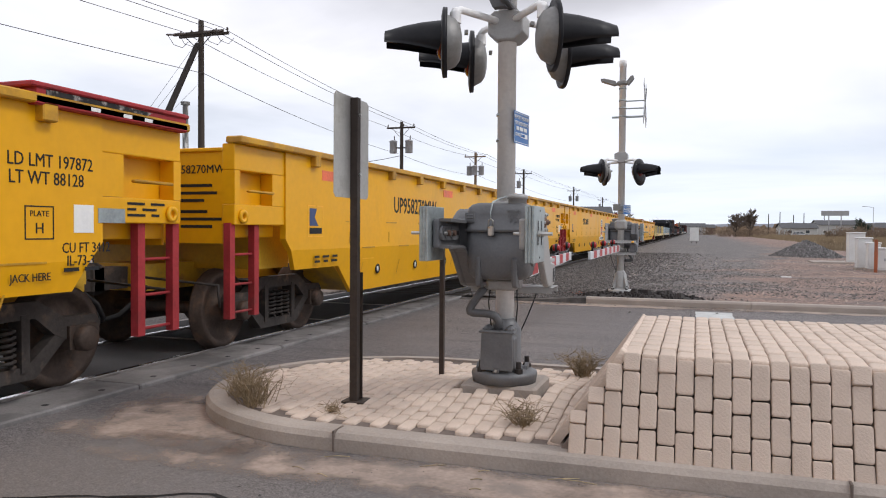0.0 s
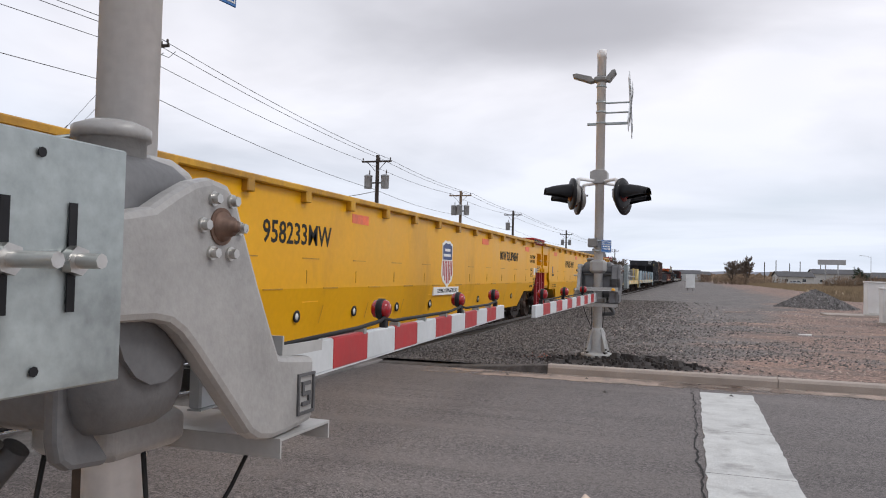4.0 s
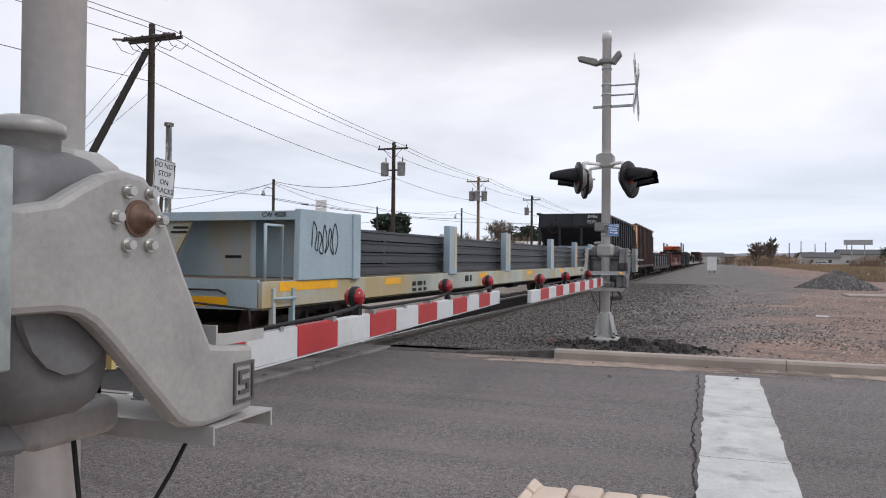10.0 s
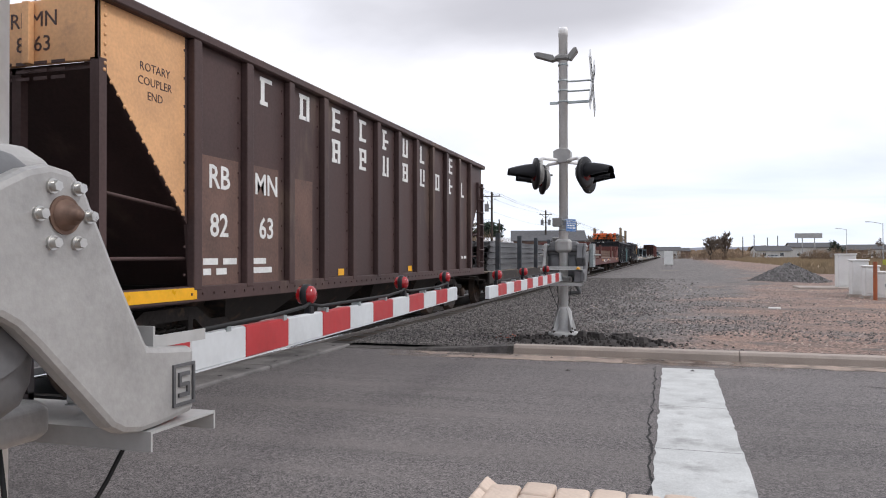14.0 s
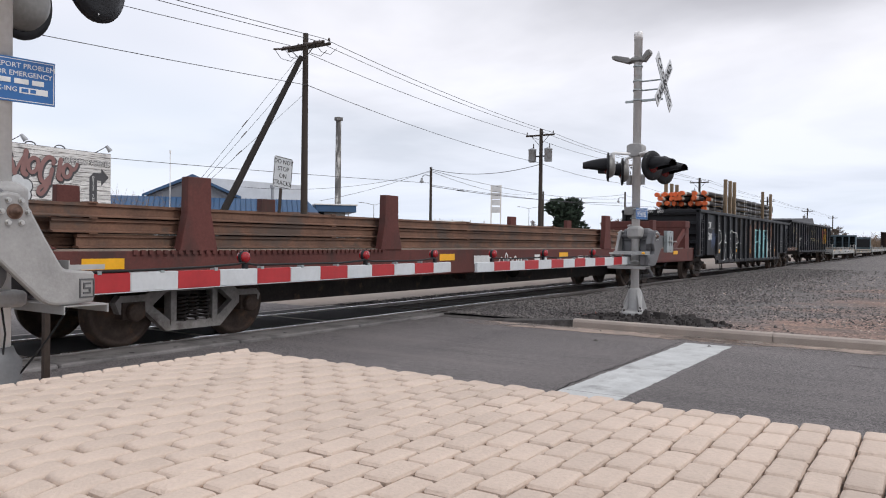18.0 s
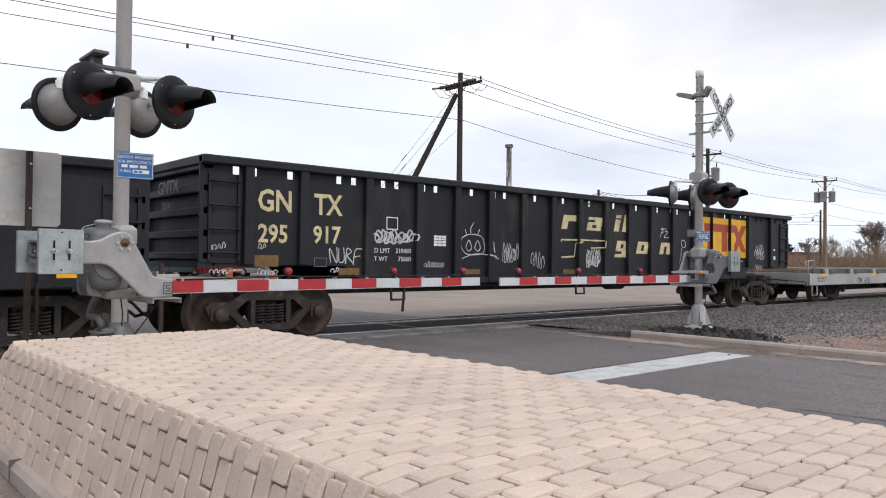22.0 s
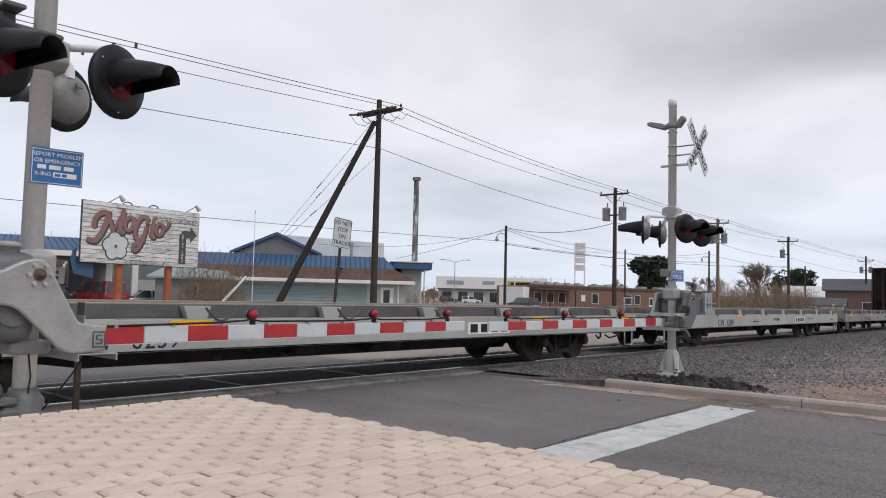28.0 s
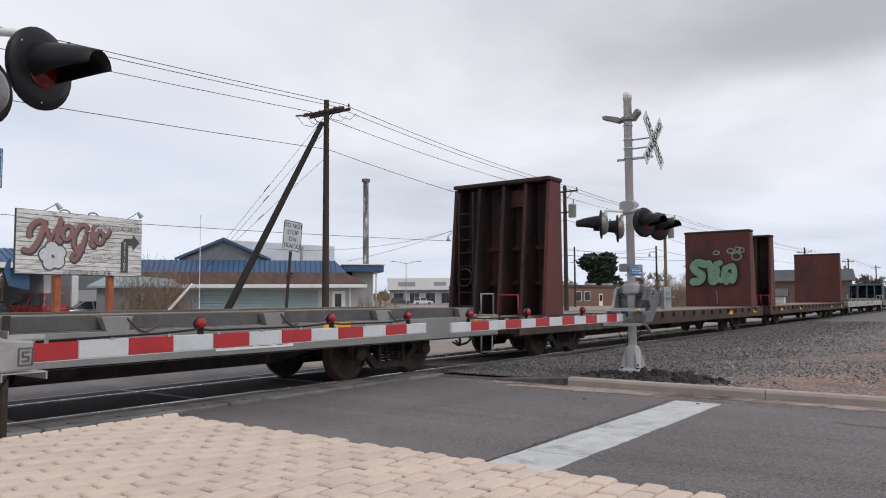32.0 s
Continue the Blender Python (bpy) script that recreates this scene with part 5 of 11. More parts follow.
def rail_flat(c0, L, paint, marks, stakes, label, seed, bulk_y):
    ob = car("rail_flat_car", label, c0, "rail flat cars", "flat car")
    sill(ob, L, 0.78, 1.10, paint if bulk_y < 0.5 else CREAMBLUE, belly=0.55)
    part("deck", G().box(-1.41, 1.41, 0.05, L - 0.05, 1.06, 1.12), DECK, ob)
    for y in stakes:
        stake(ob, y, 1.08, 2.08 if bulk_y < 0.5 else 2.0, paint, w=0.13 if bulk_y < 0.5 else 0.44, flare=0.10 if bulk_y < 0.5 else 0.0)
        if bulk_y > 0.5:
            part("reflective_strip", G().box(1.5, 1.504, y + 0.06, y + 0.14, 1.2, 1.97), CONSPIC, ob)
    for e, d in ((bulk_y, 1), (L - bulk_y, -1)):
        def Y(a, b):
            return (min(e + d * a, e + d * b), max(e + d * a, e + d * b))
        deep = bulk_y > 0.5
        g = G().box(-1.45, 1.45, *(Y(0.36, 0.44) if deep else Y(0, 0.12)), 1.1, 1.93 if deep else 2.06)
        bh = part("end_bulkhead", g, paint, ob, bevel=0.01)
        if deep:
            part("top_beam", G().box(-1.46, 1.42, *Y(-0.14, 0.44), 1.90, 1.95).box(-1.46, 1.42, *Y(-0.14, -0.11), 1.84, 1.90), paint, bh)
            for x in (-1.15, 0.62):
                part("end_post", G().box(x - 0.04, x + 0.04, *Y(0.16, 0.36), 1.1, 1.90), paint, bh)
            part("slanted_plate", G().prism([(-0.95, 1.12), (-0.58, 1.12), (-0.12, 1.90), (-0.50, 1.90)], "y", *Y(-0.06, -0.03)), CREAMBLUE, bh)
            part("plate_bars", G().box(-0.46, -0.22, *Y(-0.068, -0.06), 1.74, 1.77).box(-0.50, -0.24, *Y(-0.068, -0.06), 1.68, 1.71), INK, bh)
            part("end_stain", G().box(0.05, 0.3, *Y(0.352, 0.36), 1.36, 1.40), INK, bh)
        for x in (() if deep else (-1.2, -0.7, -0.2, 0.3, 0.8, 1.3)):
            part("bulkhead_rib", G().box(x - 0.04, x + 0.04, min(e, e - d * 0.14), max(e, e - d * 0.14), 1.1, 2.02), paint, bh)
        for s in (1, -1):
            plate = [(e, 1.1), (e + d * 1.15, 1.1), (e + d * 1.1, 1.28), (e + d * 0.2, 2.08), (e, 2.08)] if bulk_y < 0.5 else [(e - d * 0.18, 1.1), (e + d * 1.42, 1.1), (e + d * 1.42, 1.98), (e - d * 0.15, 1.97)]
            g = G().prism(plate[::d], "x", min(s * 1.42, s * 1.5), max(s * 1.42, s * 1.5))
            part("corner_gusset", g, paint, ob, bevel=0.008)
            if deep:
                part("corner_post", G().soft(min(s * 1.40, s * 1.53), max(s * 1.40, s * 1.53), *Y(1.22, 1.44), 1.08, 1.99, 0.012), paint, ob)
    for e, d in ((0.0, 1), (L, -1)):
        part("end_platform", G().box(-1.4, 1.4, min(e, e + d * 0.1), max(e, e + d * 0.1), 0.78, 1.12), paint, ob)
        part("hand_rail", G().tube([(1.4, e + d * 0.15, 1.1), (1.4, e + d * 0.15, 1.75), (1.4, e + d * 0.5, 1.75), (1.4, e + d * 0.5, 1.1)], 0.016, 6), paint, ob)
        if bulk_y > 0.5:
            part("sill_patch", G().box(0.35, 1.0, min(e, e - d * 0.004), max(e, e - d * 0.004), 0.81, 0.92), CONSPIC, ob)
            part("cut_lever", G().tube([(0.2, e - d * 0.03, 1.0), (0.9, e - d * 0.03, 1.0), (1.0, e - d * 0.03, 0.96)], 0.012, 6), BOGIE, ob)
        else:
            part("brake_wheel", G().lathe([(0.2, 0), (0.22, 0.02), (0.2, 0.04), (0.18, 0.02), (0.2, 0)], (0.6, e + d * 0.22, 1.6), "y", 18).box(0.59, 0.61, e + d * 0.2, e + d * 0.2 + 0.02, 1.1, 1.8), paint, ob)
        ladder(ob, 1.47, e + d * 0.2, e + d * 0.62, (0.55, 0.9), paint)
        bogie(ob, e + d * 2.0, c0)
    ends(ob, L)
    return ob


FLAT_TAN = rail_flat(91.0, 24.5, TAN, 0, (2.95, 6.1, 12.45, 18.8, 22.05), "tan flat car with end bulkheads, loaded with new rail", 1, 0.35)
word("mark", "CW  3247", 0.25, side(8.3, 0.95, 1.474), INK, FLAT_TAN, "black stencilled car number")
word("load_limit", "LD LMT  208200", 0.13, side(5.2, 1.02, 1.474), INK, FLAT_TAN)
word("light_weight", "LT WT    77800", 0.13, side(5.2, 0.88, 1.474), INK, FLAT_TAN)
g = G().box(1.47, 1.474, 3.3, 3.75, 0.82, 1.06)
part("plate_box", g, INK, FLAT_TAN)
part("plate_field", G().box(1.474, 1.477, 3.32, 3.73, 0.835, 1.045), TAN, FLAT_TAN)
word("plate_mark", "PLATE", 0.10, side(3.53, 0.99, 1.478), INK, FLAT_TAN)
word("plate_letter", "C", 0.12, side(3.53, 0.89, 1.478), INK, FLAT_TAN)
for y in (4.0, 6.7, 8.9, 14.4, 16.3, 20.6):
    part("reflective_tape", G().box(1.47, 1.474, y, y + 0.5, 0.93, 1.05), CONSPIC, FLAT_TAN)
part("owner_sticker", G().box(1.47, 1.474, 15.3, 15.62, 0.86, 1.03), STICKER, FLAT_TAN)
print_side(FLAT_TAN, [(10.2, 0.92, 3, 0.04, 0.2), (18.9, 0.98, 3, 0.03, 0.2), (18.9, 0.92, 3, 0.03, 0.2), (22.6, 0.9, 2, 0.04, 0.2)], 1.474, INK)
rail_load(91.0, 1.1, 23.4, -1.35, 1.33, 1.13, 5, 15, NEWRAIL, "dark new steel rails stacked in layers on the tan flat car", 2)

FLAT_BLUE = rail_flat(117.1, 25.4, BLUEGREY, 0, (6.4, 10.45, 15.7, 19.9, 23.5), "weathered blue-grey flat car with end bulkheads and new rail", 3, 0.9)
word("mark", "CW 4028", 0.085, Matrix.Translation((1.12, 0.755, 1.90)) @ Matrix(((1, 0, 0, 0), (0, 0, -1, 0), (0, 1, 0, 0), (0, 0, 0, 1))), INK, FLAT_BLUE)
part("reflective_tape", G().box(1.47, 1.474, 0.35, 1.75, 0.98, 1.09), CONSPIC, FLAT_BLUE)
for y in (3.3, 8.2, 12.5, 17.0, 22.0):
    part("reflective_tape", G().box(1.47, 1.474, y, y + 0.6, 0.97, 1.07), CONSPIC, FLAT_BLUE)
print_side(FLAT_BLUE, [(4.4, 0.92, 3, 0.07, 0.16), (4.4, 0.83, 3, 0.05, 0.2), (7.2, 0.92, 2, 0.12, 0.2), (21, 0.95, 2, 0.08, 0.2)], 1.474, INK)
part("sprayed_line", scrawl(G(), 1.0, 1.4, 0.7, 0.5, 5, flush(1.503), 0.02), INK, FLAT_BLUE)
rail_load(117.1, 2.4, 24.2, -1.35, 1.33, 1.13, 4, 15, NEWRAIL, "dark new steel rails stacked in layers on the blue-grey flat car", 4)


# -- open hoppers --
def hopper(c0, L, top, paint, end_paint, label, ribs, rows, marks, seed):
    ob = car("hopper_car", label, c0, "open hopper cars", "hopper car")
    zb = 1.02
    for s in (1, -1):
        g = G().prism([(0.0, top - 0.06), (0.0, top - 0.62), (1.25, 1.70), (1.32, zb), (L - 1.32, zb), (L - 1.25, 1.70), (L, top - 0.62), (L, top - 0.06)], "x", min(s * 1.42, s * 1.46), max(s * 1.42, s * 1.46))
        part("side_sheet", g, paint, ob)
        part("top_chord", G().soft(min(s * 1.40, s * 1.56), max(s * 1.40, s * 1.56), -0.05, L + 0.05, top - 0.1, top, 0.015), paint, ob)
        part("side_sill", G().box(min(s * 1.36, s * 1.54), max(s * 1.36, s * 1.54), 0.0, L, zb - 0.12, zb + 0.04), paint, ob, bevel=0.01)
        for i in range(ribs):
            y = 1.32 + i * (L - 2.64) / (ribs - 1)
            part("side_rib", G().prism([(y - 0.07, zb), (y + 0.07, zb), (y + 0.07, top - 0.1), (y - 0.07, top - 0.1)], "x", min(s * 1.46, s * 1.55), max(s * 1.46, s * 1.55)), paint, ob, bevel=0.012)
    rivets = G()
    for i in range(ribs):
        for k in range(9):
            y, z = 1.18 + i * (L - 2.64) / (ribs - 1), zb + 0.15 + k * (top - zb - 0.4) / 8
            rivets.box(1.46, 1.475, y, y + 0.025, z, z + 0.025)
    for k in range(int(L / 0.2) - 12):
        rivets.box(1.54, 1.552, 1.2 + k * 0.2, 1.225 + k * 0.2, zb - 0.05, zb - 0.025)
    tagged(part("rivets", rivets, paint, ob), kind="stuff")
    for e, d in ((0.0, 1), (L, -1)):
        def Y(a, b):
            return (min(e + d * a, e + d * b), max(e + d * a, e + d * b))
        g = G().box(-1.46, 1.46, *Y(0.0, 0.05), top - 0.62, top - 0.04)
        for x in (-0.72, 0.0, 0.72):
            g.box(x - 0.04, x + 0.04, *Y(-0.07, 0.0), top - 0.62, top - 0.06)
        part("end_panel", g, end_paint, ob, bevel=0.008)
        a, b = e + d * 0.05, e + d * 2.4
        pl = [(a, top - 0.62), (b, zb), (b, zb - 0.05), (a, top - 0.68)]
        part("slope_sheet", G().prism(pl if d > 0 else pl[::-1], "x", -1.4, 1.4), paint, ob)
        g = G()
        for s in (1, -1):
            x = s * 1.42
            g.box(x - 0.05, x + 0.05, *Y(0.0, 0.09), zb - 0.1, top - 0.6)
            g.tube([(x, e + d * 0.05, 1.95), (x, e + d * 1.1, 1.85)], 0.02, 6).tube([(x, e + d * 0.05, 1.35), (x, e + d * 1.25, 1.35)], 0.02, 6)
        for x in (-0.5, 0.5):
            g.box(x - 0.05, x + 0.05, *Y(0.05, 0.13), zb - 0.05, top - 0.62)
        g.box(-1.45, 1.45, *Y(0.02, 0.08), 1.88, 1.98).box(-1.45, 1.45, *Y(0.0, 1.3), zb - 0.14, zb - 0.02)
        part("end_frame", g, paint, ob)
        part("end_tank", G().cyl((-0.5, e + d * 0.6, 1.25), (0.5, e + d * 0.6, 1.25), 0.2, n=14), BOGIE, ob)
        part("brake_wheel", G().lathe([(0.24, 0), (0.26, 0.02), (0.24, 0.04), (0.22, 0.02), (0.24, 0)], (-0.75, e - d * 0.12, top - 0.7), "y", 18), BOGIE, ob)
        if d < 0:
            ladder(ob, 1.5, L - 0.05, L - 0.5, [1.2 + 0.32 * k for k in range(7)], paint)
        bogie(ob, e + d * 1.55, c0)
    for k in range(4):
        y = 2.2 + k * (L - 4.4) / 4
        w = (L - 4.4) / 4
        g = G()
        v = [(-1.3, y, zb), (1.3, y, zb), (1.3, y + w, zb), (-1.3, y + w, zb), (-0.75, y + w * 0.35, 0.42), (0.75, y + w * 0.35, 0.42), (0.75, y + w * 0.65, 0.42), (-0.75, y + w * 0.65, 0.42)]
        g.put(v, [(0, 3, 2, 1), (4, 5, 6, 7), (0, 1, 5, 4), (1, 2, 6, 5), (2, 3, 7, 6), (3, 0, 4, 7)])
        part("hopper_chute", g, BOGIE, ob)
    part("centre_sill", G().box(-0.3, 0.3, 0, L, 0.72, 0.95), BOGIE, ob)
    ends(ob, L)
    # the owner's name as plain white blocks, one for each letter
    r = random.Random(seed)
    pitch = (L - 2.64) / (ribs - 1)
    for row, z, first, n, h in rows:
        for k in range(n):
            y, w = 1.32 + (first + k + 0.5) * pitch, 0.135
            q, u = r.uniform(0.25, 0.4) * h, 0.052
            g = G().box(1.4605, 1.4635, y - w, y - w + 0.085, z, z + h)
            if r.random() < 0.75:
                g.box(1.4605, 1.4635, y + w - 0.085, y + w, z + (0 if r.random() < 0.7 else q), z + h)
            g.box(1.461, 1.464, y - w - 0.02, y + w * r.choice((0.2, 0.9)), z, z + u)
            if r.random() < 0.7:
                g.box(1.461, 1.464, y - w - 0.02, y + w * r.choice((0.3, 0.95)), z + h - u, z + h)
            if r.random() < 0.6:
                g.box(1.4615, 1.4645, y - w, y + w * 0.9, z + q + 0.02, z + q + 0.07)
            part("name_block", g, CHALK, ob, "white letter-sized block")
    for text, yy, z, sz in marks:
        word("mark", text, sz, side(1.32 + yy * pitch, z, 1.463), CHALK, ob, bold=0.015)
    g = G()
    bars(g, 1.32 + 0.2 * pitch, 1.28, 2, 0.07, 0.2, 1.463, seed=2)
    bars(g, 1.32 + 0.2 * pitch, 1.17, 2, 0.07, 0.2, 1.463, seed=3)
    bars(g, 1.32 + 1.2 * pitch, 1.28, 1, 0.07, 0.4, 1.463, seed=4)
    bars(g, 1.32 + 1.2 * pitch, 1.17, 1, 0.07, 0.4, 1.463, seed=5)
    bars(g, L - 2.0, 1.3, 2, 0.06, 0.16, 1.463, seed=6)
    tagged(part("small_print", g, CHALK, ob), kind="stuff")
    return ob


HOP1 = hopper(144.0, 13.75, 3.52, HOPBLACK, HOPBLACK, "black open-top hopper car with ribbed sides", 12, ((0, 3.05, 0, 7, 0.36), (0, 3.05, 8, 1, 0.36), (1, 2.62, 2, 8, 0.36)), (("RB", 1.5, 2.33, 0.36), ("MN", 2.5, 2.33, 0.36), ("75", 1.5, 1.78, 0.34), ("75", 2.5, 1.78, 0.34)), 1)
part("yellow_patch", G().box(1.462, 1.466, 0.55, 0.9, 2.7, 3.05), mat("pale_yellow_patch", (0.7, 0.6, 0.15), 0.6), HOP1)
for y in (3.2, 6.1, 9.4, 11.6):
    part("reflective_tape", G().box(1.462, 1.467, y, y + 0.07, 1.15, 1.62), CONSPIC, HOP1)
endm = Matrix(((1, 0, 0, 0), (0, 0, -1, 0), (0, 1, 0, 0), (0, 0, 0, 1)))
word("end_mark", "RBMN", 0.2, Matrix.Translation((0.95, -0.004, 3.32)) @ endm, CHALK, HOP1)
word("end_number", "7575", 0.2, Matrix.Translation((0.95, -0.004, 3.08)) @ endm, CHALK, HOP1)
HOP2 = hopper(158.8, 13.7, 3.72, HOPBROWN, HOPTAN, "brown open-top hopper car with tan end panels", 12, ((0, 3.22, 1, 7, 0.34), (0, 3.22, 9, 1, 0.34), (1, 2.76, 3, 8, 0.34)), (("RB", 0.5, 2.23, 0.36), ("MN", 1.5, 2.23, 0.36), ("82", 0.5, 1.7, 0.36), ("63", 1.5, 1.7, 0.36)), 2)
part("tan_corner", G().prism([(0.02, 3.64), (1.2, 3.64), (1.2, 1.78), (0.02, 3.08)], "x", 1.461, 1.468), HOPTAN, HOP2, "tan painted corner sheet")
FADED = mat("faded_brown_panel", (0.135, 0.078, 0.062), 0.7, var=0.25, scale=2)
for y0, y1, z0, z1 in ((1.44, 2.2, 1.06, 2.46), (2.44, 3.12, 1.06, 2.46), (3.38, 4.06, 1.06, 2.40)):
    part("faded_panel", G().box(1.461, 1.4625, y0, y1, z0, z1), FADED, HOP2, "faded brown paint patch")
for k, text in enumerate(("ROTARY", "COUPLER", "END")):
    word("end_note", text, 0.115, side(0.74, 3.17 - 0.135 * k, 1.4685), HOPBROWN, HOP2)
g = G()
for k in range(14):
    t = k / 13
    g.lathe([(0.0, 0.012), (0.016, 0.009), (0.02, 0.0)], (1.468, 0.06 + 1.10 * t, 3.02 - 1.22 * t), "x", 6)
for k in range(7):
    g.lathe([(0.0, 0.012), (0.016, 0.009), (0.02, 0.0)], (1.468, 0.07, 3.08 + 0.085 * k), "x", 6)
tagged(part("corner_rivets", g, HOPTAN, HOP2), kind="stuff")
part("tan_sill", G().box(1.541, 1.546, 0.05, 1.3, 0.93, 1.05), CONSPIC, HOP2)
for y in (4.9, 7.3, 8.0):
    part("reflective_tape", G().box(1.462, 1.467, y, y + 0.2, 1.08, 1.18), CONSPIC, HOP2)
word("end_mark", "RBMN", 0.2, Matrix.Translation((0.75, -0.004, 3.5)) @ endm, HOPBROWN, HOP2)
word("end_number", "8263", 0.2, Matrix.Translation((0.75, -0.004, 3.28)) @ endm, HOPBROWN, HOP2)
g = G()
for k in range(3):
    for i in range(4):
        g.box(0.35 + i * 0.2, 0.5 + i * 0.2, -0.004, 0.0, 3.05 - k * 0.07 + 0.05, 3.08 - k * 0.07 + 0.05)
part("end_print", g, HOPBROWN, HOP2)

# -- grey rail flat with dark stakes, then the oxide flat with old rail --
STRAPM = mat("faded_orange_strap", (0.75, 0.27, 0.07), 0.7, var=0.3, scale=6, stain=(0.72, 0.55, 0.32), stain_at=0.52)
FL10 = car("flat_car", "dark flat car with black stakes carrying new rail", 173.4, "rail flat cars", "flat car")
sill(FL10, 23.3, 0.58, 0.92, BOGIE, belly=0.4)
part("deck", G().box(-1.4, 1.4, 0.05, 23.2, 0.88, 0.93), DECK, FL10)
STAKEGREY = mat("dark_blue_grey_stake", (0.055, 0.060, 0.066), 0.6, var=0.25, scale=3, stain=(0.10, 0.09, 0.085), stain_at=0.62)
for y in (1.2, 4.4, 7.5, 10.6, 13.7, 16.8, 19.9, 22.7):
    stake(FL10, y, 0.9, 2.02, STAKEGREY, w=0.16, flare=0.03)
for y in (2.0, 21.4):
    bogie(FL10, y, 173.4)
ends(FL10, 23.3, 0.75)
for y, up, down in ((4.4, 0.05, 0.3), (10.6, 0.05, 0.3), (16.95, 0.05, 0.35), (19.75, -0.12, 0.4), (22.85, 0.05, 0.34)):
    part("tie_down_strap", spray(G(), [(y + up, 1.78), (y + up + 0.1, 1.45), (y + down - 0.05, 1.2), (y + down, 0.98)], 0.045, flush(1.45)), STRAPM, FL10, "faded orange tie-down strap")
GREYRAIL = mat("dull_grey_rail_steel", (0.135, 0.135, 0.138), 0.42, metal=0.55, var=0.25, scale=1.2, bump=0.05, stain=(0.22, 0.215, 0.21), stain_at=0.6)
rail_load(173.4, 0.5, 22.9, -1.3, 1.32, 0.94, 5, 15, GREYRAIL, "grey new steel rails strapped on a dark flat car", 6, 0.7)

DUSTY = mat("dusty_grey_iron", (0.24, 0.225, 0.21), 0.8, var=0.25, scale=4, bump=0.15, stain=(0.11, 0.09, 0.08), stain_at=0.6)
FL11 = car("bulkhead_flat_car", "oxide red bulkhead flat car loaded with old rail", 198.7, "rail flat cars", "flat car")
LL = 26.1
sill(FL11, LL, 0.72, 1.18, OXIDE, belly=0.35, x=1.5)
part("deck", G().box(-1.44, 1.44, 0.1, LL - 0.1, 1.14, 1.2), DECK, FL11)
for y in (4.1, 7.95, 17.55, 21.5):
    stake(FL11, y, 1.18, 2.08, OXIDE, x=1.52, w=0.36)
for e, d in ((1.0, 1), (LL - 1.0, -1)):
    g = G().box(-1.5, 1.5, min(e, e + d * 0.14), max(e, e + d * 0.14), 1.15, 2.13)
    bh = part("end_bulkhead", g, OXIDE, FL11, bevel=0.012)
    for x in (-1.44, -0.86, -0.28, 0.28, 0.86, 1.44):
        part("bulkhead_rib", G().prism([(min(e, e - d * 0.4), 1.15), (max(e, e - d * 0.4), 1.15), (max(e, e - d * 0.34), 1.92), (min(e, e - d * 0.34), 1.92)], "x", x - 0.05, x + 0.05), OXIDE, bh)
    part("top_beam", G().soft(-1.512, 1.512, min(e + d * 0.155, e - d * 0.38), max(e + d * 0.155, e - d * 0.38), 1.92, 2.16, 0.015), OXIDE, bh)
    for s in (1, -1):
        pl = [(e, 1.95), (e + d * 1.35, 1.2), (e + d * 1.1, 1.2), (e, 1.75)]
        part("brace", G().prism(pl[::d], "x", min(s * 1.4, s * 1.5), max(s * 1.4, s * 1.5)), OXIDE, FL11, bevel=0.01)
    part("end_sill", G().box(-1.5, 1.5, min(0 if d > 0 else LL, (0 if d > 0 else LL) + d * 0.12), max(0 if d > 0 else LL, (0 if d > 0 else LL) + d * 0.12), 0.75, 1.2), OXIDE, FL11)
for y in (3.2, LL - 3.2):
    bogie(FL11, y + (1.2 if y < 9 else -1.2), 198.7, DUSTY if y < 9 else None)
ends(FL11, LL, 0.85)
word("end_mark", "MP15362", 0.16, Matrix.Translation((0.75, 0.616, 2.03)) @ endm, CHALK, FL11)
for y in (2.6, 9.4, 14.5, 23.6):
    part("reflective_tape", G().box(1.5, 1.504, y, y + 0.5, 0.98, 1.1), CONSPIC, FL11)
g = G()
for i in range(46):
    g.box(1.5, 1.53, 3.2 + i * 0.1, 3.25 + i * 0.1, 1.14, 1.19)
part("stake_chain", g, OXIDE, FL11)
print_side(FL11, [(10.6, 0.9, 1, 0.16, 0.8), (13.2, 0.92, 2, 0.14, 0.3), (15.6, 0.95, 2, 0.06, 0.3)], 1.503, CHALK)
part("sprayed_line", scrawl(G(), 11.6, 0.8, 1.0, 0.3, 8, flush(1.504), 0.03), CHALK, FL11)
rail_load(198.7, 1.6, 23.6, -1.3, 1.34, 1.21, 3, 14, RUSTRAIL, "rusty old rails stacked on the oxide red flat car", 9, 1.6)


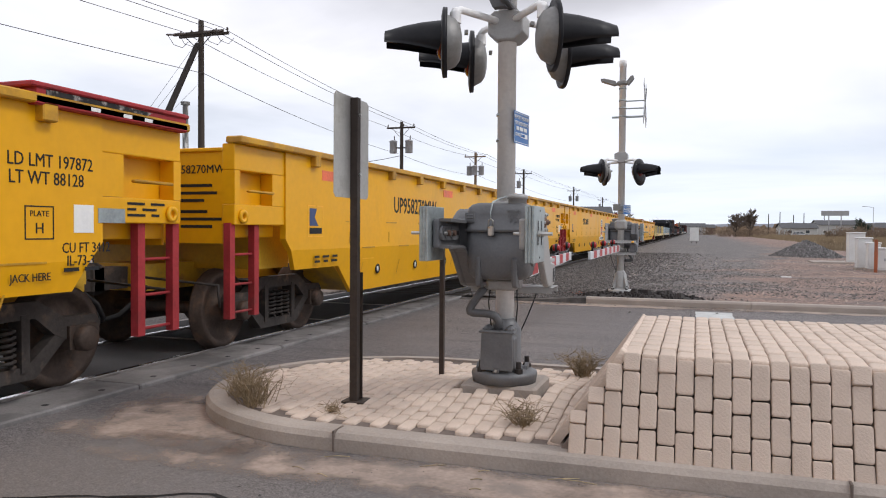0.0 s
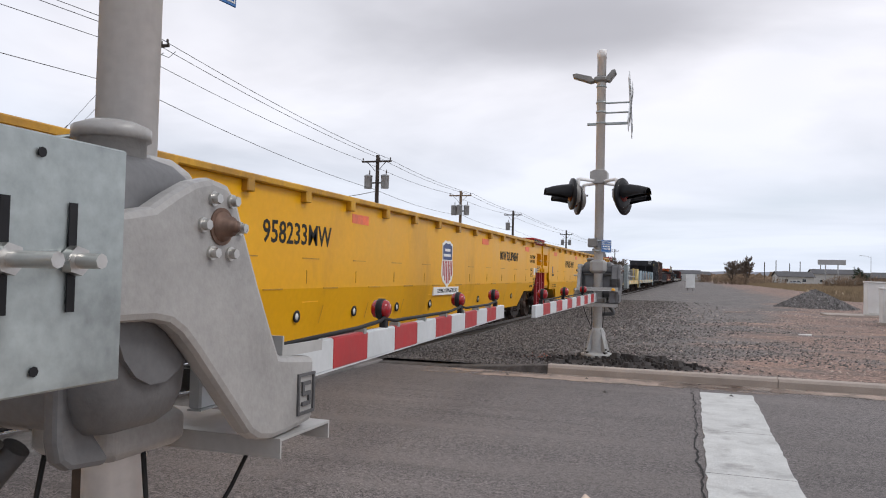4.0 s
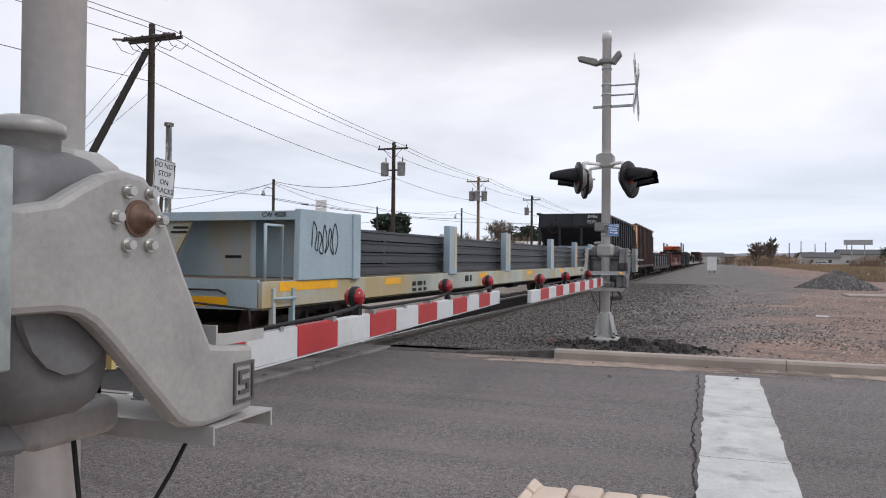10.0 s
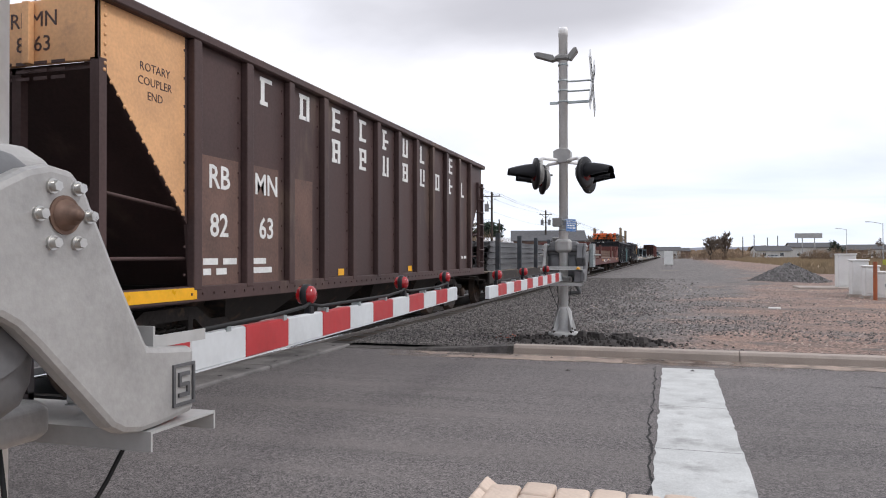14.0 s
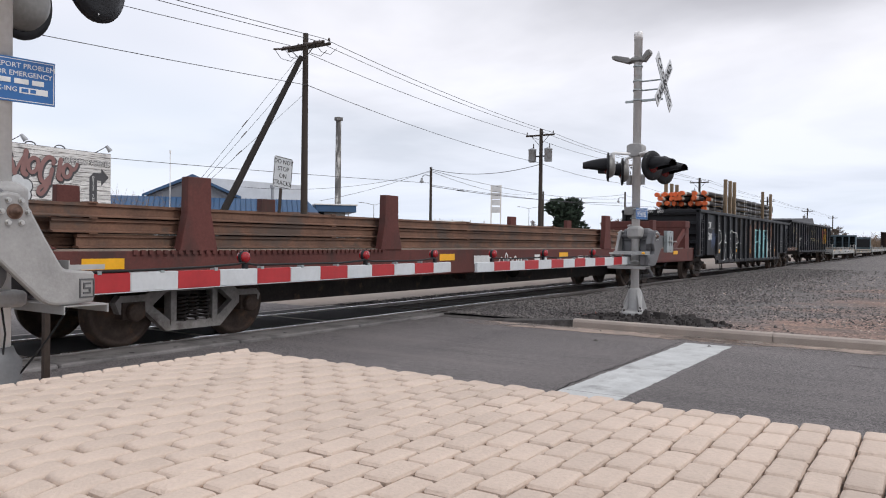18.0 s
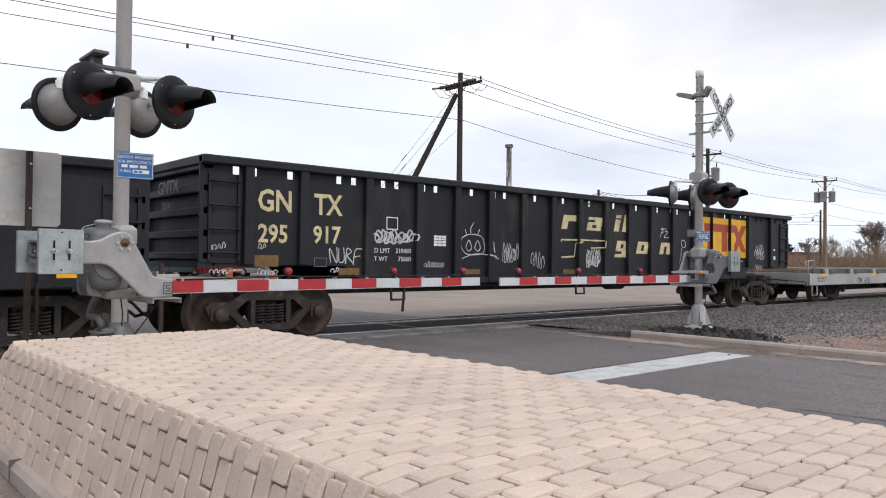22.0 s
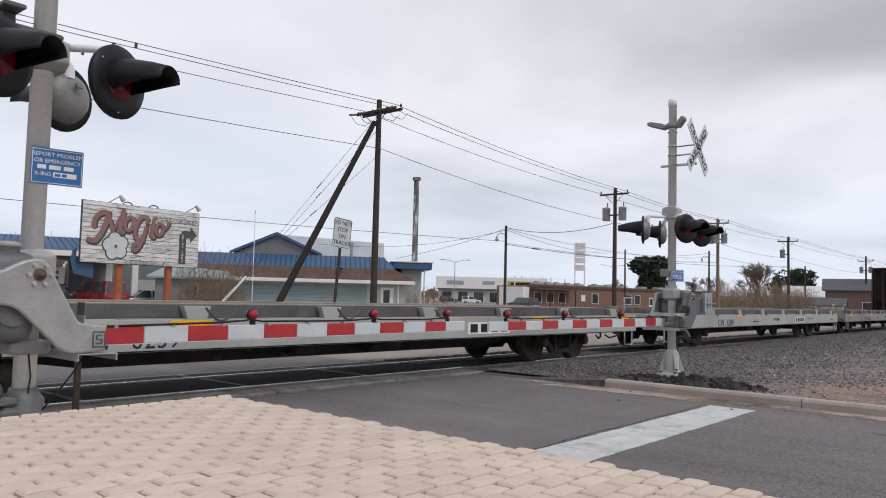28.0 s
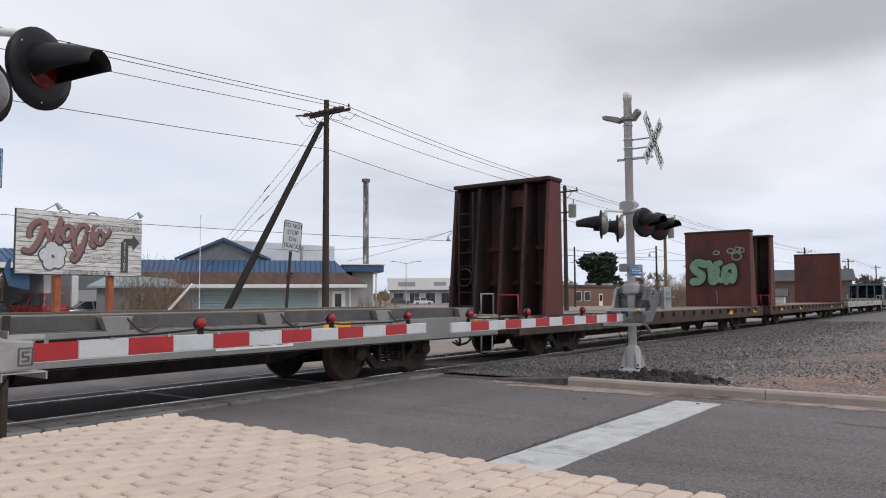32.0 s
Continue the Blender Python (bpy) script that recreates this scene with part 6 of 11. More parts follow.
# -- gondolas --
def gondola(c0, L, zb, top, posts, holes, label, ob_name="gondola"):
    ob = car(ob_name, label, c0, "black gondolas", "gondola")
    for s in (1, -1):
        a, b = min(s * 1.38, s * 1.42), max(s * 1.38, s * 1.42)
        ztop = top - 0.26 if holes else top - 0.08
        part("side_sheet", G().prism([(0, zb + 0.35), (2.6, zb + 0.3), (3.0, zb), (L - 3.0, zb), (L - 2.6, zb + 0.3), (L, zb + 0.35), (L, ztop), (0, ztop)], "x", a, b), CARBLACK, ob)
        part("top_chord", G().soft(min(s * 1.36, s * 1.54), max(s * 1.36, s * 1.54), 0, L, top - 0.13, top, 0.02), CARBLACK, ob)
        if holes:
            g = G()
            at, k = 0.0, 0
            while at < L:
                w = 0.18 if k % 2 else 0.52
                g.box(a, b, at, min(L, at + w), ztop, top - 0.12)
                at += w + 0.12
                k += 1
            part("perforated_strip", g, CARBLACK, ob)
        part("side_sill", G().soft(min(s * 1.36, s * 1.5), max(s * 1.36, s * 1.5), 3.0, L - 3.0, zb - 0.02, zb + 0.1, 0.01), CARBLACK, ob)
        for y in posts:
            lo = zb if 3.0 < y < L - 3.0 else zb + 0.32
            part("side_post", G().prism([(y - 0.09, lo), (y + 0.09, lo), (y + 0.075, top - 0.12), (y - 0.075, top - 0.12)], "x", min(s * 1.42, s * 1.52), max(s * 1.42, s * 1.52)), CARBLACK, ob, bevel=0.012)
    for e, d in ((0.0, 1), (L, -1)):
        ew = part("end_wall", G().box(-1.4, 1.4, min(e + d * 0.22, e + d * 0.26), max(e + d * 0.22, e + d * 0.26), zb + 0.3, top - 0.14), CARBLACK, ob)
        for k in range(5):
            z = zb + 0.45 + k * (top - zb - 0.6) / 4
            part("end_rib", G().soft(-1.42, 1.42, min(e + d * 0.05, e + d * 0.22), max(e + d * 0.05, e + d * 0.22), z - 0.06, z + 0.06, 0.015), CARBLACK, ew)
        part("end_beam", G().soft(-1.5, 1.5, min(e, e + d * 0.26), max(e, e + d * 0.26), top - 0.14, top, 0.015), CARBLACK, ew)
        ladder(ob, 1.43, e + d * 0.15, e + d * 0.62, [zb + 0.5 + 0.36 * k for k in range(int((top - zb - 0.5) / 0.36))], CARBLACK)
        bogie(ob, e + d * 1.4, c0)
        part("end_platform", G().box(-1.4, 1.4, min(e, e + d * 1.0), max(e, e + d * 1.0), zb + 0.27, zb + 0.36), CARBLACK, ob)
    part("floor", G().box(-1.38, 1.38, 0.3, L - 0.3, zb + 0.3, zb + 0.36), BOGIE, ob)
    part("centre_sill", G().box(-0.3, 0.3, 0, L, 0.7, 0.95), BOGIE, ob)
    g = G().tube([(1.3, 3.3, zb - 0.06), (1.3, L - 3.3, zb - 0.06)], 0.02, 6)
    for y in (3.6, L * 0.45, L - 3.6):
        g.tube([(1.4, y, zb), (1.42, y, zb - 0.3), (1.42, y + 0.3, zb - 0.3), (1.4, y + 0.3, zb)], 0.02, 6)
    g.cyl((0.8, L * 0.55, zb - 0.1), (0.8, L * 0.55 + 0.6, zb - 0.1), 0.16, n=14)
    part("brake_gear", g, BOGIE, ob)
    ends(ob, L)
    return ob


P12 = [0.1, 1.2, 2.83, 3.82, 4.85, 5.88, 6.87, 7.88, 8.8, 9.83, 10.86, 11.9, 12.9, 13.89, 14.92, 15.9, 16.88, 18.35]
GON1 = gondola(225.5, 19.7, 0.6, 2.66, P12, False, "black gondola with graffiti, loaded with dark pipes")
ON1 = over_posts(P12)
word("mark", "CW", 0.37, side(1.80, 2.08, 1.425), CHALK, GON1, wide=0.72, bold=0.022)
part("ladder_stile", G().box(1.42, 1.45, 0.86, 0.90, 0.95, 2.45), CARBLACK, GON1)
for z in (1.2, 1.55, 1.9, 2.25):
    part("ladder_rung", G().tube([(1.44, 0.2, z), (1.47, 0.24, z), (1.47, 0.84, z), (1.44, 0.88, z)], 0.012, 6), CARBLACK, GON1)
word("number", "600", 0.40, side(1.84, 1.63, 1.425), CHALK, GON1, bold=0.022)
word("end_mark", "CW   600", 0.17, Matrix.Translation((-0.2, -0.003, 2.58)) @ endm, CHALK, GON1)


def plate_box(ob, y0, y1, z0, z1, letter=""):
    part("plate_box", G().box(1.42, 1.424, y0, y1, z0, z1), CHALK, ob)
    part("plate_field", G().box(1.424, 1.427, y0 + 0.02, y1 - 0.02, z0 + 0.02, z1 - 0.02), CARBLACK, ob)
    if letter:
        word("plate_letter", "PLATE", 0.06, side((y0 + y1) / 2, z0 + (z1 - z0) * 0.7, 1.428), CHALK, ob)
        word("plate_letter", letter, 0.13, side((y0 + y1) / 2, z0 + (z1 - z0) * 0.33, 1.428), CHALK, ob)


plate_box(GON1, 3.12, 3.4, 1.96, 2.21, "C")
plate_box(GON1, 17.35, 17.75, 1.24, 1.55)
part("plate_line", G().box(1.427, 1.429, 17.35, 17.75, 1.39, 1.405).box(1.427, 1.429, 17.54, 17.555, 1.25, 1.54), CHALK, GON1)
for text, y, z in (("LD LMT", 5.27, 1.47), ("210500", 6.27, 1.47), ("LT WT", 5.25, 1.31), ("75500", 6.32, 1.31)):
    word("load_limit", text, 0.105, side(y, z, 1.425), CHALK, GON1)
g = G()
for k in range(4):
    bars(g, 18.5, 1.27 + 0.09 * k, 2, 0.04, 0.11, 1.424, seed=60 + k)
tagged(part("small_print", g, CHALK, GON1), kind="stuff")


RUSTP = sprayed("scorched_rust", (0.135, 0.066, 0.042), (0.065, 0.040, 0.031), 0.22, 0.5, 2.5, 0.92)
for y0, y1, z0, z1 in ((8.92, 9.74, 0.62, 2.5), (8.14, 8.52, 1.25, 2.25), (9.93, 10.78, 1.98, 2.48), (10.94, 11.4, 2.0, 2.46), (11.98, 12.84, 2.0, 2.5), (13.3, 13.82, 1.5, 2.42), (13.98, 14.86, 1.7, 2.5), (15.2, 15.85, 0.66, 1.4), (15.0, 15.3, 0.7, 2.4)):
    part("rust_patch", G().put([(1.4225, y0, z0), (1.4225, y1, z0), (1.4225, y1, z1), (1.4225, y0, z1)], [(0, 1, 2, 3)]), RUSTP, GON1, "scorched rusty patch")
for y, z0, z1 in ((8.8, 0.7, 2.5), (9.83, 0.66, 2.5), (10.86, 2.0, 2.5), (11.9, 2.0, 2.4), (13.89, 0.66, 2.5)):
    part("rust_patch", G().put([(1.5225, y - 0.085, z0), (1.5225, y + 0.085, z0), (1.5225, y + 0.085, z1), (1.5225, y - 0.085, z1)], [(0, 1, 2, 3)]), RUSTP, GON1)
TEAL = sprayed("teal_spray_paint", (0.115, 0.29, 0.325), (0.24, 0.50, 0.52), 0.05, 0.12, 2.2)
PALETEAL = mat("pale_teal_spray_paint", (0.36, 0.66, 0.66), 0.7, var=0.2, scale=4)
PALESPRAY = sprayed("pale_spray_paint", (0.50, 0.53, 0.51), (0.23, 0.22, 0.20), 0.16, 0.4, 7.0)
BLUETAG = mat("thin_blue_spray", (0.075, 0.10, 0.17), 0.7, var=0.3, scale=6)
GREYTAG = mat("thin_grey_chalk", (0.20, 0.20, 0.20), 0.8, var=0.3, scale=6)

# the white outline of round letters
for line in (
    [(3.04, 0.85), (3.0, 1.13), (3.02, 1.62), (3.2, 1.87), (3.47, 1.91), (3.68, 1.68), (3.66, 1.46), (3.4, 1.38), (3.2, 1.23), (3.3, 1.05), (3.62, 1.13)],
    [(3.56, 1.43), (3.77, 1.50), (3.97, 1.30), (4.05, 1.08), (3.98, 0.78), (3.6, 0.66), (3.2, 0.70)],
    [(3.9, 1.84), (4.09, 1.95), (4.33, 1.82), (4.42, 1.62), (4.38, 1.45), (4.62, 1.42)],
    [(4.12, 1.75), (4.2, 1.52)], [(4.2, 1.40), (4.35, 1.25), (4.41, 1.04), (4.3, 0.74), (4.6, 0.66), (4.85, 0.8)],
    [(4.79, 1.81), (4.97, 1.94), (5.1, 1.80), (4.98, 1.64), (4.83, 1.59), (5.2, 1.60), (5.34, 1.57), (5.18, 1.34), (5.36, 1.2), (5.41, 1.02), (5.3, 0.72), (5.0, 0.66)],
    [(5.18, 1.57), (5.24, 1.84), (5.54, 1.95), (5.8, 1.86), (5.94, 1.72), (6.08, 1.93), (6.04, 1.74)],
    [(6.06, 1.70), (6.22, 1.86), (6.46, 1.85), (6.73, 1.62), (6.7, 1.42), (6.38, 1.39)],
    [(6.95, 1.38), (6.7, 1.45)], [(5.92, 1.38), (6.08, 1.34), (6.14, 1.08), (6.3, 1.20), (6.64, 1.22)], [(6.1, 0.8), (6.45, 0.66), (6.9, 0.72)], [(5.5, 0.7), (5.75, 0.9), (6.0, 0.68)],
):
    part("sprayed_line", spray(G(), line, 0.036, ON1, 0.004), CHALK, GON1, "white sprayed graffiti line")
for k in range(5):
    part("blue_tag", scrawl(G(), 2.08 + 0.03 * k, 1.18 + 0.08 * k, 0.56, 0.42, 30 + k, ON1, 0.022, 4), BLUETAG, GON1, "thin blue sprayed tag")
part("blue_tag", spray(G(), [(2.3, 1.15), (2.65, 1.4), (2.45, 1.22), (2.72, 1.1)], 0.018, ON1, 0.004), BLUETAG, GON1)
for k, (y, z, sy, sz, n) in enumerate(((2.08, 1.93, 0.44, 0.1, 7), (6.98, 1.66, 0.22, 0.1, 3), (7.95, 1.2, 0.5, 0.6, 4), (7.98, 1.05, 0.42, 0.3, 4), (9.05, 1.3, 0.42, 0.18, 6), (9.1, 1.35, 0.35, 0.12, 5), (15.2, 1.36, 0.42, 0.3, 4), (16.1, 1.3, 0.25, 0.5, 3), (17.4, 1.62, 0.36, 0.3, 3))):
    part("chalk_tag", scrawl(G(), y, z, sy, sz, 70 + k, ON1, 0.014, n), GREYTAG, GON1, "thin chalked tag")

# teal block shapes, one field with pale outlines running over the posts
for y0, y1, z1 in ((9.94, 10.77, 2.08), (10.95, 11.81, 2.12), (11.99, 12.81, 2.06), (12.99, 13.43, 2.08)):
    part("graffiti_block", G().put([(1.4232, y0, 0.63), (1.4232, y1, 0.63), (1.4232, y1, z1), (1.4232, y0, z1)], [(0, 1, 2, 3)]), TEAL, GON1, "teal sprayed graffiti field")
for y in (10.86, 11.9, 12.9):
    part("graffiti_block", G().put([(1.5228, y - 0.085, 0.63), (1.5228, y + 0.085, 0.63), (1.5228, y + 0.085, 2.07), (1.5228, y - 0.085, 2.07)], [(0, 1, 2, 3)]), TEAL, GON1)
for w, line in (
    (0.17, [(10.0, 0.66), (9.99, 1.3), (10.0, 1.78), (10.12, 2.0)]), (0.05, [(10.05, 2.02), (10.4, 2.08), (10.8, 2.06), (11.0, 2.1), (11.35, 2.13), (11.6, 2.06), (11.75, 1.97)]),
    (0.05, [(11.92, 2.05), (12.3, 2.06), (12.9, 2.07), (13.42, 2.08), (13.43, 1.7)]), (0.035, [(10.38, 0.68), (10.4, 1.3), (10.4, 2.05)]), (0.07, [(10.93, 0.7), (10.9, 1.4), (10.93, 2.0)]),
    (0.05, [(11.34, 1.0), (11.36, 1.5), (11.34, 2.05)]), (0.12, [(11.45, 0.68), (11.46, 0.95), (11.5, 1.3)]), (0.09, [(11.94, 0.7), (11.96, 1.3), (11.94, 2.0)]), (0.09, [(12.42, 0.7), (12.43, 1.4), (12.42, 2.04)]),
    (0.05, [(12.9, 0.9), (12.92, 1.5), (12.9, 2.02)]), (0.025, [(10.1, 1.9), (10.35, 1.78), (10.75, 1.72)]), (0.025, [(10.05, 1.3), (10.3, 1.1), (10.7, 1.0)]), (0.025, [(10.98, 1.95), (11.2, 1.75), (11.5, 1.5), (11.8, 1.4)]),
    (0.03, [(11.95, 1.95), (12.15, 1.7), (12.42, 1.52), (12.6, 1.35)]), (0.025, [(12.5, 1.98), (12.75, 1.8), (13.38, 1.85)]), (0.06, [(12.55, 1.6), (12.8, 1.68), (13.36, 1.66)]), (0.025, [(10.95, 0.95), (11.2, 1.1), (11.44, 1.0)]), (0.05, [(10.45, 1.45), (10.8, 1.5), (10.95, 1.62)]),
):
    part("graffiti_edge", spray(G(), line, w, ON1, 0.003), PALETEAL, GON1, "pale teal sprayed edge")
for y0, y1, z1 in ((12.98, 13.8, 1.68), (13.9, 14.55, 1.66)):
    part("graffiti_cloud", G().put([(1.4245, y0, 0.6), (1.4245, y1, 0.6), (1.4245, y1, z1), (1.4245, y0, z1)], [(0, 1, 2, 3)]), PALESPRAY, GON1, "pale sprayed cloud shape")
for k in range(5):
    part("sprayed_line", scrawl(G(), 13.0 + 0.28 * k, 0.75 + 0.1 * (k % 3), 0.4, 0.6, 90 + k, ON1, 0.016, 3), CHALK, GON1)
part("sprayed_line", scrawl(G(), 9.95, 2.05, 0.4, 0.35, 99, ON1, 0.02, 3), CHALK, GON1)
for y, z in ((3.04, 0.99), (6.1, 0.99), (9.0, 0.97), (12.14, 0.98), (15.16, 0.99), (18.5, 1.05)):
    part("reflective_tape", G().box(1.424, 1.428, y, y + 0.42, z, z + 0.14), CONSPIC, GON1)

PIPE = mat("dark_coated_pipe", (0.035, 0.033, 0.034), 0.45, var=0.3, scale=3, stain=(0.09, 0.07, 0.06), stain_at=0.62)
ORANGE = mat("orange_pipe_cap", (0.72, 0.14, 0.03), 0.5, var=0.12, scale=5)
BAND = mat("pale_band", (0.55, 0.53, 0.48), 0.7, var=0.15)
TIMBER = mat("rough_timber", (0.22, 0.16, 0.10), 0.9, var=0.3, scale=4, bump=0.4, streak=4)
LOADP = thing("pipe_load", "bundle of dark steel pipes with orange end caps", "pipes")
CARS.append((LOADP, 225.5))
r = random.Random(4)
for k in range(5):
    for i in range(11 - (k % 2)):
        x = -1.15 + i * 0.21 + (k % 2) * 0.105
        z = 2.62 + k * 0.205
        a, b = 2.35 + 0.1 * (1.1 - x) + r.uniform(0.0, 1.5), 16.9 + r.uniform(-0.6, 0.4)
        p = part("pipe", G().cyl((x, a, z), (x, b, z), 0.095, n=10), PIPE, LOADP)
        if k > 1 or i > 8:
            part("pipe_cap", G().cyl((x, a - 0.06, z), (x, a + 0.10, z), 0.1, n=10), ORANGE, p, "orange plastic cap")
            part("pipe_cap", G().cyl((x, b - 0.10, z), (x, b + 0.06, z), 0.1, n=10), ORANGE, p, "orange plastic cap")
            part("pipe_band", G().cyl((x, a + 0.10, z), (x, a + 0.42, z), 0.0975, n=10, cap=False), BAND, p)
for y in (4.8, 5.65, 6.45, 12.8, 14.95):
    part("timber_post", G().soft(1.22, 1.35, y, y + 0.16, 0.96, 4.14 if y < 10 else 4.1, 0.01), TIMBER, LOADP)
    part("timber_post", G().soft(-1.35, -1.22, y, y + 0.16, 0.96, 4.1, 0.01), TIMBER, LOADP)
for y in (4.0, 9.2, 12.5):
    for z in (2.50, 2.715, 2.92, 3.125, 3.33):
        part("timber_bearer", G().soft(-1.3, 1.28, y, y + 0.12, z, z + 0.03, 0.005), TIMBER, LOADP)
r = random.Random(12)
for y in (3.95, 5.15, 5.3, 6.15, 7.35, 7.75, 9.5, 9.95, 11.1, 12.1, 12.45, 14.0, 15.1):
    low, lean = r.choice((2.66, 2.72, 2.9, 2.66)), r.uniform(-0.1, 0.14)
    part("white_strap", spray(G(), [(y, 3.55), (y + lean * 0.3, 3.35), (y + lean * 0.5 + 0.02, 3.0), (y + lean, low)], 0.05, flush(1.092)), CHALK, LOADP, "white lashing strap")
    part("strap_top", G().box(-1.1, 1.09, y - 0.022, y + 0.022, 3.535, 3.545), CHALK, LOADP)
for y in (6.4, 8.3, 8.45, 10.3, 10.42, 13.1, 13.25):
    z = 2.62 + 0.205 * r.choice((1, 2, 3))
    part("pipe_mark", G().cyl((0.95 + 0.0525, y, z), (0.95 + 0.0525, y + 0.05, z), 0.1085, n=12, cap=False), CHALK, LOADP, "chalk ring on a pipe")

P14 = [0.77, 1.74, 3.04, 4.19, 5.14, 6.06, 7.03, 7.99, 8.93, 9.9, 10.85, 11.81, 12.81, 13.82, 14.84, 15.86, 16.92, 18.36]
GON2 = gondola(245.93, 19.7, 0.92, 2.88, P14, True, "black gondola with yellow and red emblem panel and graffiti")
ON2 = over_posts(P14)
GOLD = mat("cream_lettering", (0.62, 0.53, 0.30), 0.6, var=0.2, scale=5, stain=(0.40, 0.34, 0.20), stain_at=0.6)
word("mark", "GN", 0.48, side(1.25, 2.24, 1.425), GOLD, GON2, wide=0.86, bold=0.022)
word("mark", "TX", 0.48, side(2.24, 2.23, 1.425), GOLD, GON2, wide=0.86, bold=0.022)
word("number", "295", 0.40, side(1.22, 1.72, 1.425), GOLD, GON2, wide=0.9, bold=0.022)
word("number", "917", 0.40, side(2.22, 1.73, 1.425), GOLD, GON2, wide=0.9, bold=0.022)
word("end_mark", "GNTX", 0.3, Matrix.Translation((0.2, -0.003, 2.45)) @ endm, GREYTAG, GON2)
word("end_number", "295917", 0.17, Matrix.Translation((0.2, -0.003, 2.16)) @ endm, GREYTAG, GON2)
for text, y, z in (("LD LMT", 3.35, 1.50), ("210400", 3.86, 1.50), ("LT WT", 3.32, 1.35), ("75600", 3.89, 1.35)):
    word("load_limit", text, 0.12, side(y, z, 1.425), CHALK, GON2)
plate_box(GON2, 3.47, 3.73, 1.88, 2.11)
part("painted_box", G().box(1.42, 1.424, 1.98, 2.23, 1.21, 1.36), GREYTAG, GON2)
part("painted_field", G().box(1.424, 1.426, 1.99, 2.22, 1.22, 1.35), CARBLACK, GON2)
EMBY, EMBR = mat("emblem_yellow", (0.72, 0.40, 0.02), 0.55, var=0.15, scale=3, stain=(0.45, 0.25, 0.03), stain_at=0.66), mat("emblem_red", (0.36, 0.06, 0.035), 0.6, var=0.2, scale=3)
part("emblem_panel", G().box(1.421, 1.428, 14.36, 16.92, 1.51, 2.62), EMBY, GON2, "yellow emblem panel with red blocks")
for y in (14.84, 15.86):
    part("emblem_post_face", G().box(1.521, 1.526, y - 0.085, y + 0.085, 1.51, 2.62), EMBY, GON2)
for pl in ([(14.45, 2.23), (16.05, 2.23), (16.05, 2.45), (14.45, 2.45)], [(14.62, 1.68), (14.9, 1.68), (14.9, 2.23), (14.62, 2.23)], [(15.4, 1.68), (15.7, 1.68), (15.7, 2.23), (15.4, 2.23)]):
    part("emblem_block", G().prism(pl, "x", 1.428, 1.432), EMBR, GON2)
part("emblem_block", G().prism([(15.98, 2.45), (16.24, 2.45), (16.84, 1.68), (16.56, 1.68)], "x", 1.4285, 1.433), EMBR, GON2)
part("emblem_block", G().prism([(16.56, 2.45), (16.84, 2.45), (16.24, 1.68), (15.98, 1.68)], "x", 1.4287, 1.4335), EMBR, GON2)
for y in (14.84, 15.86):
    part("emblem_bar_face", G().box(1.526, 1.5285, y - 0.085, y + 0.085, 2.23, 2.45), EMBR, GON2)
# slanted cream blocks, two rows; each: foot, width, bottom, height and the bites taken from it
for y, w, z, h, bites in ((8.32, 0.48, 2.07, 0.32, ((0.42, 1.0, 0.0, 0.58),)), (9.22, 0.54, 2.07, 0.31, ((0.0, 0.45, 0.62, 0.8), (0.35, 0.62, 0.2, 0.42))), (10.27, 0.2, 2.08, 0.40, ((0.0, 1.0, 0.72, 0.80),)), (10.6, 0.2, 2.08, 0.42, ()),
                          (10.3, 0.46, 1.46, 0.40, ((0.38, 0.62, 0.55, 0.8), (0.0, 0.55, 0.2, 0.36))), (11.2, 0.48, 1.56, 0.30, ((0.38, 0.62, 0.25, 0.75),)), (12.23, 0.48, 1.56, 0.30, ((0.38, 0.62, 0.0, 0.66),))):
    def at(u, q):
        return (y + w * u + 0.30 * h * q, z + h * q)
    g = G().put([(1.4225, *at(u, q)) for u, q in ((0, 0), (1, 0), (1, 1), (0, 1))], [(0, 1, 2, 3)])
    nb = part("name_block", g, GOLD, GON2, "cream letter-sized slanted block")
    for u0, u1, q0, q1 in bites:
        part("block_bite", G().put([(1.4245, *at(u, q)) for u, q in ((u0, q0), (u1, q0), (u1, q1), (u0, q1))], [(0, 1, 2, 3)]), CARBLACK, nb)
for line in ([(8.33, 1.78), (8.33, 1.83), (9.2, 1.84), (9.84, 1.84), (9.82, 1.68), (9.39, 1.66)], [(8.98, 1.80), (8.84, 1.76), (8.78, 1.46), (8.33, 1.44)]):
    g = G()
    for a, b in zip(line, line[1:]):
        spray(g, [a, b], 0.035, ON2, 0.001)
    part("cream_outline", g, GOLD, GON2, "cream outline of a painted-out letter")
SPRAYTAG = mat("thin_white_spray", (0.50, 0.50, 0.49), 0.7, var=0.25, scale=6)
